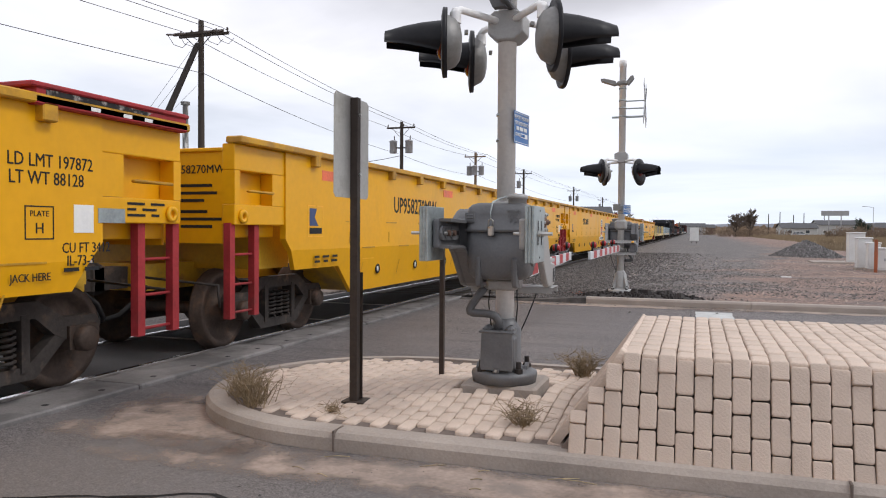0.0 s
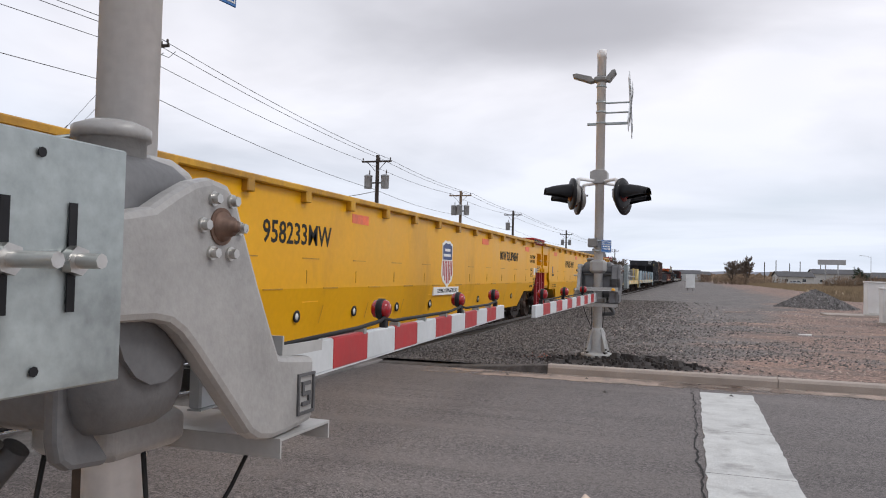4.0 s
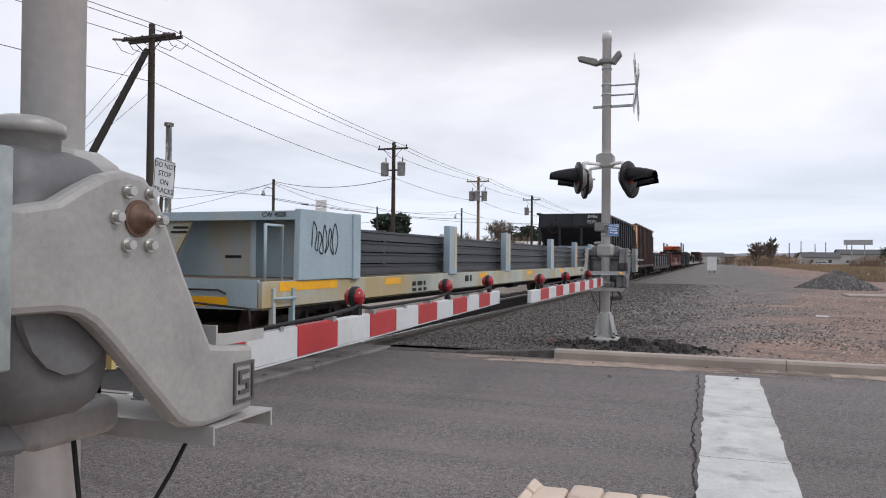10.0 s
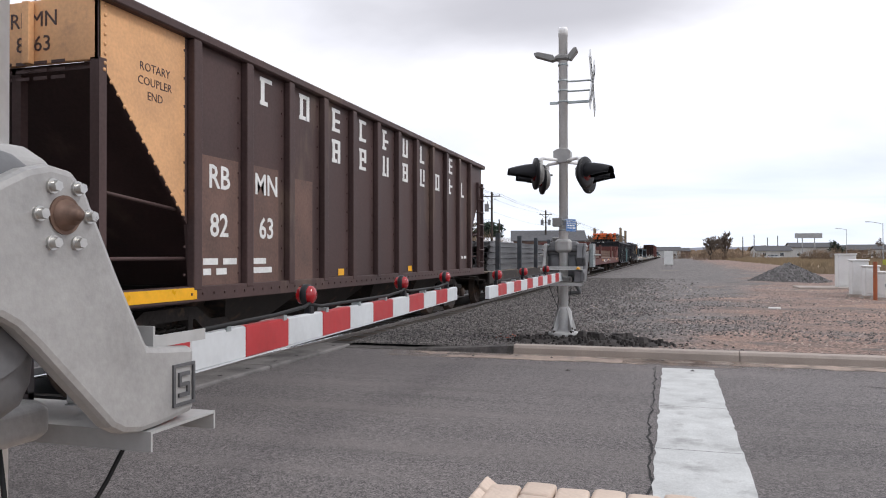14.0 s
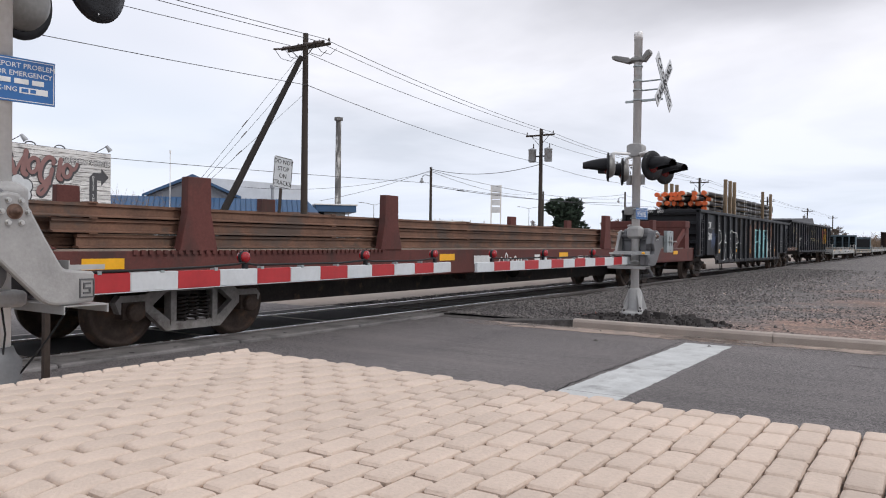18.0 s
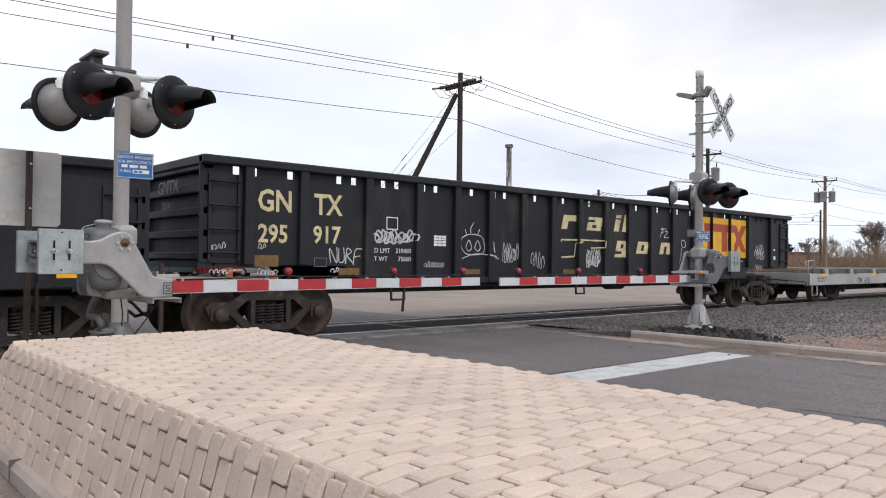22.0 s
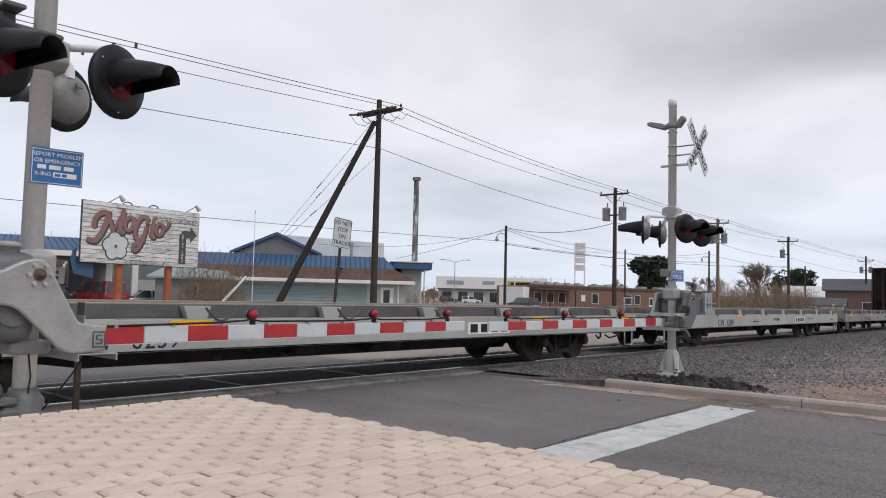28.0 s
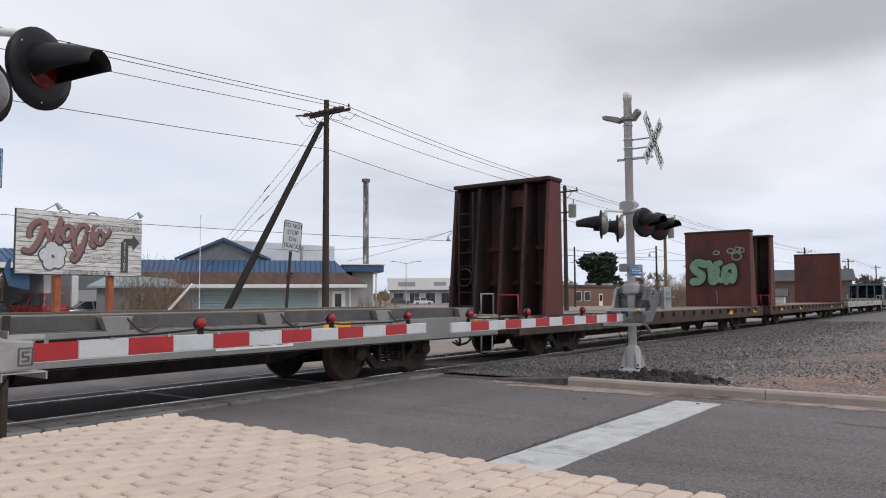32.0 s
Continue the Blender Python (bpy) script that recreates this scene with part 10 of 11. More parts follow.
# the blue-roofed building: brown mansard, white fascia, grey-green siding
fx0, fy0, fx1, fy1 = -41.2, 33.9, -30.2, 46.6
turn = math.degrees(math.atan2(fy1 - fy0, fx1 - fx0))
W = math.hypot(fx1 - fx0, fy1 - fy0)
shop = thing("blue_roofed_building", "low building with blue metal roof, brown shingle mansard and grey siding", "building", at=pose(fx0, fy0, -0.05, 0, 0, turn))
wall_box(shop, "wall", 0, W, 0.4, 14, 0, 2.6, GREYWALL)
for k in range(11):
    part("siding_board", G().put([(0.6, 0.39, 0.2 * k), (W - 3.0, 0.39, 0.2 * k), (W - 3.0, 0.335, 0.2 * k + 0.01), (0.6, 0.335, 0.2 * k + 0.01), (0.6, 0.385, 0.2 * k + 0.205), (W - 3.0, 0.385, 0.2 * k + 0.205)], [(0, 1, 2, 3), (3, 2, 5, 4)]), TEALSIDE, shop)
part("fascia", G().soft(-0.6, W + 0.7, -0.45, -0.3, 2.35, 2.62, 0.02), WHITETRIM, shop)
part("soffit", G().box(-0.6, W + 0.7, -0.3, 0.4, 2.4, 2.5), WHITETRIM, shop)
part("mansard", G().put([(-0.6, -0.42, 2.62), (W + 0.7, -0.42, 2.62), (W - 0.9, 0.5, 3.55), (-0.6, 0.5, 3.55), (W + 0.7, 14.4, 2.62), (W - 0.9, 13.5, 3.55)], [(0, 1, 2, 3), (1, 4, 5, 2)]), MANSARD, shop)
part("blue_roof", G().put([(-0.8, 0.5, 3.55), (W - 0.8, 0.5, 3.55), (W - 1.6, 2.0, 4.55), (-0.8, 2.0, 4.55), (W - 0.8, 13.5, 3.55), (W - 1.6, 12.5, 4.55), (-0.8, 13.5, 4.55)], [(0, 1, 2, 3), (1, 4, 5, 2), (3, 2, 5, 6)]), BLUEROOF, shop)
for k in range(42):
    x = -0.7 + k * (W - 0.9) / 41
    part("seam", G().put([(x - 0.03, 0.49, 3.555), (x + 0.03, 0.49, 3.555), (x + 0.02, 1.98, 4.56), (x - 0.04, 1.98, 4.56), (x - 0.005, 0.44, 3.6), (x - 0.01, 1.94, 4.61)], [(0, 4, 5, 3), (4, 1, 2, 5)]), BLUEROOF, shop)
gx = 6.6
part("gable_roof", G().put([(gx - 3.6, 2.2, 4.5), (gx, 2.2, 6.1), (gx + 3.6, 2.2, 4.5), (gx - 3.6, 2.2, 4.72), (gx, 2.2, 6.34), (gx + 3.6, 2.2, 4.72), (gx - 3.6, 12, 4.72), (gx, 12, 6.34), (gx + 3.6, 12, 4.72)], [(0, 1, 4, 3), (1, 2, 5, 4), (3, 4, 7, 6), (4, 5, 8, 7)]), BLUEROOF, shop)
part("gable_wall", G().put([(gx - 3.4, 2.5, 4.5), (gx + 3.4, 2.5, 4.5), (gx, 2.5, 6.1)], [(0, 1, 2)]), DARKWALL, shop)
part("long_roof", G().put([(gx, 5, 6.35), (W - 1.4, 5, 5.9), (W - 1.4, 9, 5.3), (gx, 9, 5.3), (gx, 4.9, 4.4), (W - 1.4, 4.9, 4.4)], [(0, 1, 2, 3), (4, 5, 1, 0)]), WHITEROOF, shop)
part("flue", G().cyl((W - 4.2, 3.2, 4.4), (W - 4.2, 3.2, 5.5), 0.12, n=10).cyl((W - 4.2, 3.2, 5.5), (W - 4.2, 3.2, 5.75), 0.2, n=10), TANKGREY, shop)
part("wall_lamp", G().soft(2.2, 2.7, 0.4, 0.7, 3.3, 3.42, 0.02), BLACK, shop)
part("roof_lamp", G().soft(W - 5.4, W - 4.9, -0.2, 0.15, 3.4, 3.52, 0.02), BLACK, shop)
door = part("door", G().box(W - 1.9, W - 0.9, 0.36, 0.4, 0, 2.1), WHITETRIM, shop, "white door with a small glazed light")
part("pane", G().box(W - 1.7, W - 1.2, 0.345, 0.362, 0.9, 1.9), PANE, door)
part("downpipe", G().cyl((W - 0.55, 0.2, 0), (W - 0.55, 0.2, 2.4), 0.06, n=8), WHITETRIM, shop)
part("carport_roof", G().soft(W - 0.8, W + 2.5, 3.0, 9.0, 3.7, 4.25, 0.03), BLUEROOF, shop)
part("carport_edge", G().soft(W - 0.9, W + 2.6, 2.9, 9.1, 4.25, 4.36, 0.02), WHITETRIM, shop)
part("carport_wall", G().box(W, W + 1.7, 4.0, 8.6, 0, 3.7), GREYWALL, shop)
for x, y in ((W + 1.9, 3.3), (W + 2.3, 8.7)):
    part("carport_post", G().cyl((x, y, 0), (x, y, 3.7), 0.06, n=8), WHITETRIM, shop)

# annexe with a grey roof, behind the billboard
ann = thing("grey_annexe", "small dark grey block annexe with a pale blue roof", "building", at=pose(-40.4, 31.4, -0.05, 0, 0, 58))
wall_box(ann, "wall", -0.2, 5.0, 0.5, 6, 0, 2.4, DARKWALL)
part("roof", G().put([(-0.8, 0.1, 2.35), (5.3, 0.1, 2.35), (4.6, 2.5, 3.4), (0.6, 2.5, 3.4), (-0.8, 0.1, 2.5), (5.3, 0.1, 2.5)], [(0, 1, 5, 4), (4, 5, 2, 3)]), TEALSIDE, ann)
for x in (2.4, 4.2):
    window(ann, x, x + 0.4, 1.0, 2.0, 0.5)

# forecourt canopy with blue roof
can = thing("forecourt_canopy", "long blue metal canopy on pale columns over a forecourt", "canopy", at=pose(-47.9, 18.5, -0.05, 0, 0, 70))
part("roof", G().put([(-2, -1.0, 4.1), (12.5, -1.0, 4.1), (11.5, 1.2, 5.15), (0.6, 1.2, 5.15), (-2, -1.0, 3.75), (12.5, -1.0, 3.75), (12.5, 9, 3.75), (-2, 9, 3.75), (12.5, 9, 4.1), (-2, 9, 4.1), (11.5, 7, 5.15), (0.6, 7, 5.15)], [(0, 1, 2, 3), (1, 8, 10, 2), (9, 0, 3, 11), (3, 2, 10, 11), (4, 7, 6, 5)]), BLUEROOF, can)
for k in range(30):
    x = -1.2 + k * 0.46
    part("seam", G().put([(x - 0.03, -0.99, 4.11), (x + 0.03, -0.99, 4.11), (x * 0.8 + 1.25, 1.18, 5.16), (x * 0.8 + 1.2, 1.18, 5.16), (x, -1.03, 4.15), (x * 0.8 + 1.22, 1.15, 5.2)], [(0, 4, 5, 3), (4, 1, 2, 5)]), BLUEROOF, can)
part("fascia", G().box(-2.03, 12.53, -1.04, -1.0, 3.72, 4.1), WHITETRIM, can)
for x in (0.2, 6.6, 11.8, 13.6):
    col = part("column", G().soft(x - 0.22, x + 0.22, 0.8, 1.25, 0, 3.75, 0.02), WHITETRIM, can)
    part("column_foot", G().soft(x - 0.24, x + 0.24, 0.78, 1.27, 0, 0.9, 0.02), BLUEROOF, col, "blue painted column foot")
wall_box(can, "shop_wall", -2, 3.4, 6, 11, 0, 3.7, GREYWALL)
wall_box(can, "back_wall", 9.5, 17.5, 8.2, 9.0, 0, 3.75, DARKWALL)
part("garage_door", G().soft(14.2, 16.2, 8.12, 8.19, 0, 2.3, 0.01), GREYWALL, can, "pale roller door")
part("side_banner", G().prism([(-BW / 2 - 0.1, 2.15), (-BW / 2 + 0.9, 1.95), (-BW / 2 + 0.9, 2.75), (-BW / 2 - 0.02, 2.9), (-BW / 2 - 0.02, 3.5), (-BW / 2 - 0.2, 3.3), (-BW / 2 - 0.32, 2.8)], "y", 0.3, 0.34), BLUEROOF, bb, "blue banner behind the board")
mn = thing("price_board", "small white board with red marks on a post", "sign", at=pose(-47.0, 26.6, 0, 0, 0, 70))
part("board", G().soft(-1.0, 1.0, 0, 0.1, 1.7, 2.9, 0.02), WHITETRIM, mn)
for z in (2.55, 2.15):
    part("bar", G().box(-0.7, 0.6, -0.006, 0.0, z - 0.12, z + 0.1), RED, mn)
part("post", G().cyl((0, 0.05, 0), (0, 0.05, 1.7), 0.06, n=8), WIRE, mn)

# far store with a flat white front
store = thing("white_store", "long white flat-roofed store with a yellow-green sign", "building", at=pose(-113, 147, 0, 0, 0, 38))
wall_box(store, "wall", 0, 27, 0.5, 14, 0, 3.4, GREYWALL)
part("front_band", G().soft(-0.5, 27.5, -0.6, 0.5, 3.6, 6.6, 0.05), WHITETRIM, store)
part("roof", G().box(-0.4, 27.4, 0.5, 14, 6.0, 6.4), WHITEROOF, store)
part("soffit_band", G().box(-0.4, 27.4, -0.4, 0.5, 3.3, 3.6), DARKWALL, store)
sgn = part("sign", G().soft(17.5, 24.5, -0.75, -0.6, 4.5, 5.7, 0.03), SIGNGREEN, store)
part("bar", G().box(18.2, 23.8, -0.78, -0.75, 4.8, 5.4), INK, sgn)
part("grey_sign", G().soft(2.2, 6.5, -0.7, -0.6, 4.6, 5.6, 0.03), TANKGREY, store)
part("grey_sign", G().soft(11.2, 14.2, -0.7, -0.6, 4.7, 5.6, 0.03), TANKGREY, store)
for x in (1, 5, 9, 13, 17, 21, 24.5):
    window(store, x, x + 2.6, 0.2, 2.9, 0.5, 2)

# low brick building
brick = thing("brick_building", "long low brown brick building with a flat roof", "building", at=pose(-53.65, 99.1, -0.05, 0, 0, 80))
wall_box(brick, "wall", 0, 50, 0, 7, 0, 3.5, BRICKWALL)
part("parapet", G().soft(-0.15, 50.15, -0.2, 0.3, 3.3, 3.75, 0.03), MANSARD, brick)
wall_box(brick, "white_corner", -1.4, 0.0, -0.1, 5, 0, 3.3, WHITETRIM)
part("awning", G().soft(0.1, 9.5, -1.6, -0.2, 2.9, 3.2, 0.03), MANSARD, brick)
for x in (0.4, 3.3, 6.3, 9.2):
    part("awning_post", G().box(x - 0.07, x + 0.07, -1.5, -1.36, 0, 2.9), POST, brick)
for x in (1.2, 4.0, 6.8, 15.0, 24.0, 26.6, 37.0):
    window(brick, x, x + 1.7, 0.9, 2.6, 0, 2)
for x in (31.0, 44.0):
    dd = part("door", G().box(x, x + 1.1, -0.05, 0, 0, 2.2), WHITETRIM, brick)
    part("pane", G().box(x + 0.15, x + 0.95, -0.065, -0.05, 0.9, 2.0), PANE, dd)
part("wall_notice", G().box(12.3, 13.3, -0.03, 0, 1.3, 2.3), WHITETRIM, brick)
for x in (5.0, 7.4, 9.6, 12.4, 15.0, 19.5, 23.0, 27.2, 33.0, 38.5):
    u = part("rooftop_unit", G().soft(x, x + 1.6, 3, 4.6, 3.5, 4.2, 0.05), TANKGREY, brick)
    part("fan", G().cyl((x + 0.8, 3.8, 4.2), (x + 0.8, 3.8, 4.3), 0.5, n=12), BLACK, u)
for x in (2.0, 6.0, 8.5, 10.5, 14.0):
    part("vent_pipe", G().cyl((x, 5, 3.5), (x, 5, 5.0), 0.1, n=8), WHITETRIM, brick)

# tall twin-post sign tower
tower = thing("sign_tower", "tall white sign tower with stacked pale panels", "sign", at=pose(-132, 250.5, 0, 0, 0, 30))
for x in (-1.8, 1.8):
    part("post", G().soft(x - 0.25, x + 0.25, -0.2, 0.2, 0, 23, 0.03), WHITETRIM, tower)
for z, h in ((20.2, 2.6), (17.6, 2.3), (15.2, 2.1), (12.4, 2.2)):
    part("panel", G().soft(-1.55, 1.55, -0.3, 0.3, z, z + h, 0.04), WHITEROOF, tower)


def house(name, x, y, turn, w, d, h, peak, wallm, roofm, label, wins=()):
    ob = thing(name, label, "house", at=pose(x, y, -0.05, 0, 0, turn))
    wall_box(ob, "wall", 0, w, 0, d, 0, h, wallm)
    part("gable", G().prism([(0, h), (d, h), (d / 2, peak)], "x", 0.02, w - 0.02), wallm, ob)
    e = 0.5
    part("roof", G().put([(-e, -e, h - 0.15), (w + e, -e, h - 0.15), (w + e, d / 2, peak + 0.1), (-e, d / 2, peak + 0.1), (-e, d + e, h - 0.15), (w + e, d + e, h - 0.15), (-e, -e, h), (w + e, -e, h), (w + e, d / 2, peak + 0.28), (-e, d / 2, peak + 0.28), (-e, d + e, h), (w + e, d + e, h)], [(0, 1, 7, 6), (6, 7, 8, 9), (9, 8, 11, 10), (1, 2, 8, 7), (2, 5, 11, 8), (3, 0, 6, 9), (4, 3, 9, 10)]), roofm, ob)
    for x0, x1, z0, z1 in wins:
        window(ob, x0, x1, z0, z1, 0.0, 1)
    return ob


house("white_house", -27.6, 139.0, 20, 6.0, 8, 3.0, 4.6, WHITETRIM, WHITEROOF, "white wooden house with a pale metal roof", ((1.2, 2.2, 1.0, 2.3), (3.8, 4.8, 1.0, 2.3)))
house("garden_shed", -20.2, 119.5, 10, 5.2, 5, 1.6, 2.4, WHITETRIM, DARKROOF, "small white shed with a shallow grey roof", ((1.0, 1.8, 0.6, 1.3),))
house("brown_house", -19.8, 131.0, 12, 12.0, 9, 4.0, 5.6, HOUSEBROWN, DARKROOF, "brown house with a dark shingle roof", ((5, 8, 0.8, 2.2),))
for x, y, w, h in ((36, 300, 12, 3.0), (52, 330, 16, 4.5), (66, 310, 9, 3.2), (74, 330, 14, 3.6), (88, 300, 12, 3.4), (-3, 420, 14, 4.0), (6, 440, 10, 3.6)):
    house("town_house", x, y, 8, w, 9, h, h + 1.6, GREYWALL if w > 10 else HOUSEBROWN, DARKROOF, "low distant house with a dark roof", ((2, 3.4, 1, 2.2), (w - 4, w - 2.5, 1, 2.2)))


# ---- trees and brush ----
def bare_tree(name, x, y, h, spread, seed, levels=6, stems=1, label="leafless tree with a wide twiggy crown", twig=TWIG, thick=1.0, sub=(2, 4)):
    r = random.Random(seed)
    ob = thing(name, label, "tree", at=(x, y, -0.08))
    trunk, crown = G(), G()
    fine = 0.00026 * math.hypot(x - 8, y - 4)

    def grow(p, d, length, rad, lev):
        q = p + d * length
        g = trunk if lev < 2 else crown
        g.cyl(p, q, rad, rad * 0.66, n=7 if lev < 2 else 3, cap=False)
        if lev >= levels:
            return
        for _ in range(r.randint(*sub) if lev else r.randint(3, 5)):
            side_way = Vector((r.uniform(-1, 1), r.uniform(-1, 1), r.uniform(-0.25, 0.6)))
            nd = (d * r.uniform(0.5, 1.0) + side_way * spread * r.uniform(0.6, 1.1)).normalized()
            f = r.uniform(0.45, 1.0)
            grow(p + d * length * f, nd, length * r.uniform(0.58, 0.82), max(fine, rad * 0.58), lev + 1)

    for k in range(stems):
        lean = Vector((r.uniform(-0.35, 0.35), r.uniform(-0.35, 0.35), 1)) if stems > 1 else Vector((r.uniform(-0.06, 0.06), r.uniform(-0.06, 0.06), 1))
        base = Vector((r.uniform(-1, 1) * 0.3 * (stems > 1), r.uniform(-1, 1) * 0.3 * (stems > 1), 0))
        grow(base, lean.normalized(), h * 0.30, h * 0.022 * min(thick, 1.3), 0)
    part("trunk", trunk, BARK, ob)
    part("crown", crown, twig, ob)
    return ob


def brush(name, x, y, w, d, h, seed, n=60, label="tangled leafless brown brush", material=BRUSH, rad=0.014):
    """Many thin upright shoots with forks."""
    r = random.Random(seed)
    ob = thing(name, label, "shrub", at=(x, y, -0.08))
    g = G()
    for _ in range(n):
        p = Vector((r.uniform(-w / 2, w / 2), r.uniform(-d / 2, d / 2), 0))
        k = h * r.uniform(0.55, 1.0) * (1 - 0.5 * abs(p.x) / w)
        dr = Vector((p.x * 0.25 / w * 2 + r.uniform(-0.3, 0.3), r.uniform(-0.3, 0.3), 1)).normalized()
        a = p
        for s in range(3):
            b = a + (dr + Vector((r.uniform(-0.22, 0.22), r.uniform(-0.22, 0.22), 0))).normalized() * k / 3
            g.cyl(a, b, rad * (1.3 - s * 0.35), rad * (1.0 - s * 0.3), n=3, cap=False)
            for _ in range(3):
                q = a.lerp(b, r.random())
                e = q + Vector((r.uniform(-1, 1), r.uniform(-1, 1), r.uniform(0.4, 1.4))).normalized() * k * r.uniform(0.12, 0.32)
                g.cyl(q, e, rad * 0.6, rad * 0.4, n=3, cap=False)
            a = b
    part("twig_mass", g, material, ob)
    return ob


def conifer(x, y, h, w, seed, n=1500, label="dark green dense conifer with an uneven outline"):
    r = random.Random(seed)
    ob = thing("conifer", label, "tree", at=(x, y, -0.08))
    part("trunk", G().cyl((0, 0, 0), (0, 0, h * 0.9), h * 0.025, h * 0.006, n=8), BARK, ob)
    g = G()
    lobes = [(r.uniform(-0.25, 0.25) * w, r.uniform(-0.25, 0.25) * w, h * r.uniform(0.3, 0.82), r.uniform(0.18, 0.34)) for _ in range(12)]
    for _ in range(n):
        lx, ly, lz, lr = r.choice(lobes)
        v = Vector((r.gauss(0, 1), r.gauss(0, 1), r.gauss(0, 1))).normalized() * r.uniform(0.5, 1.0) ** 0.5
        c = Vector((lx + v.x * lr * w, ly + v.y * lr * w, lz + v.z * lr * h * 0.62))
        if c.z < h * 0.06:
            continue
        s = h * 0.045 * r.uniform(0.6, 1.4)
        u = Vector((r.uniform(-1, 1), r.uniform(-1, 1), r.uniform(-0.6, 0.6))).normalized() * s
        t = u.orthogonal().normalized() * s * 0.55
        g.put([c - u, c + t, c + u + Vector((0, 0, s * 0.3)), c - t], [(0, 1, 2, 3)])
    part("crown", g, NEEDLE, ob)
    return ob


brush("brush", -28.6, 28.2, 3.6, 2.2, 4.4, 3, 110)
brush("brush", -30.2, 29.8, 3.8, 2.2, 2.9, 4, 110)
brush("brush", -28.2, 26.6, 1.6, 1.2, 3.3, 14, 30)
for k, (x, y, h) in enumerate(((-69, 28, 6.0), (-67, 33, 6.6), (-65, 37, 6.2), (-64, 41.5, 5.4), (-63, 46, 5.0), (-71, 23, 5.6))):
    brush("brush", x, y, 5.6, 3.0, h, 40 + k, 260, rad=0.045)
brush("brush", -29.4, 48.4, 4.2, 2.4, 2.3, 5, 90)
for k in range(9):
    brush("brush", -19.5 + random.Random(k).uniform(-2.5, 2.5), 84 + k * 3.6, 6.5, 3.5, 3.6 + (k % 3) * 0.8, 20 + k, 90, rad=0.024)
conifer(-76.2, 191.6, 14.6, 11.5, 1, 2600)
conifer(-29.5, 148.5, 9.2, 8.0, 2, 2000)
conifer(46, 217, 5.6, 3.4, 3, 500)
conifer(60, 282, 5.0, 4.0, 4, 400)
bare_tree("bare_tree", -103, 38, 12.6, 0.75, 1, 6, thick=1.3)
bare_tree("bare_tree", -99, 47, 10.0, 0.8, 2, 6, thick=1.4)
bare_tree("bare_tree", -23, 108.6, 9.6, 0.75, 3, 6, thick=1.4)
bare_tree("bare_tree", -26, 101, 6.6, 0.8, 4, 6, thick=1.4)
bare_tree("bare_tree", -8.6, 163, 8.4, 0.9, 5, 6, thick=1.8)
bare_tree("bare_tree", -36, 120, 7.5, 0.8, 6, 6, thick=1.6)
bare_tree("bare_tree", -98, 166, 9.5, 0.9, 7, 6, thick=2)
bare_tree("bare_tree", -118, 170, 10.0, 0.9, 8, 6, thick=2)
bare_tree("bare_tree", -70, 160, 8.5, 0.9, 9, 6, thick=2)
bare_tree("bare_tree", 16.5, 222, 8.2, 0.8, 10, 6, 2, thick=2)
bare_tree("bare_tree", 20.5, 226, 9.4, 0.35, 11, 6, 2, thick=1.6)
bare_tree("bare_tree", 46.5, 166, 7.6, 0.9, 12, 6, thick=1.8)
bare_tree("bare_tree", 51.5, 170, 8.2, 0.9, 13, 6, thick=1.8)
bare_tree("bare_tree", -13, 190, 8, 0.9, 15, 6, thick=2)
for k, (x, y, w, h) in enumerate(((43, 196, 9, 3.6), (50, 199, 8, 3.2), (18, 220, 12, 3.0), (40, 205, 7, 3.0), (12, 300, 16, 3.5), (30, 290, 16, 3.2), (-6, 240, 10, 5), (-9, 280, 14, 6), (54, 175, 8, 3))):
    brush("brush", x, y, w, 4, h, 60 + k, 120, rad=0.05)

# ---- distance: low hills, a line of far trees, the far road with its traffic ----
g = G()
n = 160
pts = []
for i in range(n + 1):
    a = math.radians(20 + 140 * i / n)
    h = 12 + 26 * (0.5 + noise.noise(Vector((i * 0.09, 0, 3)))) + 5 * noise.noise(Vector((i * 0.5, 2, 3)))
    pts.append((a, max(5, h)))
v = [(2400 * math.cos(a), 2400 * math.sin(a), -2) for a, h in pts] + [(2520 * math.cos(a), 2520 * math.sin(a), h) for a, h in pts]
g.put(v, [(i, i + 1, n + 2 + i, n + 1 + i) for i in range(n)], True)
tagged(part("backdrop", g, HILL), "low hills along the horizon, blue-grey haze painted in", "hills", kind="structure")
g = G()
r = random.Random(12)
for _ in range(900):
    a, d = math.radians(r.uniform(55, 150)), r.uniform(420, 900)
    x, y, h = d * math.cos(a), d * math.sin(a), r.uniform(2.5, 6.5)
    if -30 < x < 24 and y < 600:
        continue
    for _ in range(9):
        c = Vector((x + r.gauss(0, 3.5), y + r.gauss(0, 3.5), h * r.uniform(0.15, 0.9)))
        u = Vector((r.uniform(-1, 1), r.uniform(-0.3, 0.3), r.uniform(-0.5, 0.5))).normalized() * h * 0.4
        t = Vector((u.z, 0, -u.x)).normalized() * h * 0.28
        g.put([c - u, c + t, c + u, c - t], [(0, 1, 2, 3)])
tagged(part("far_woods", g, BRUSH), "distant brown leafless woods along the horizon", "woods", kind="stuff")
far = part("far_road", G().put([(26.1, 60, 0.06), (26.1, 78, 0.06), (400, 470, 0.06), (400, 420, 0.06)], [(0, 3, 2, 1)]), SEALGREY)
tagged(far, "pale road crossing the dry grassland in the distance", "road", kind="structure")


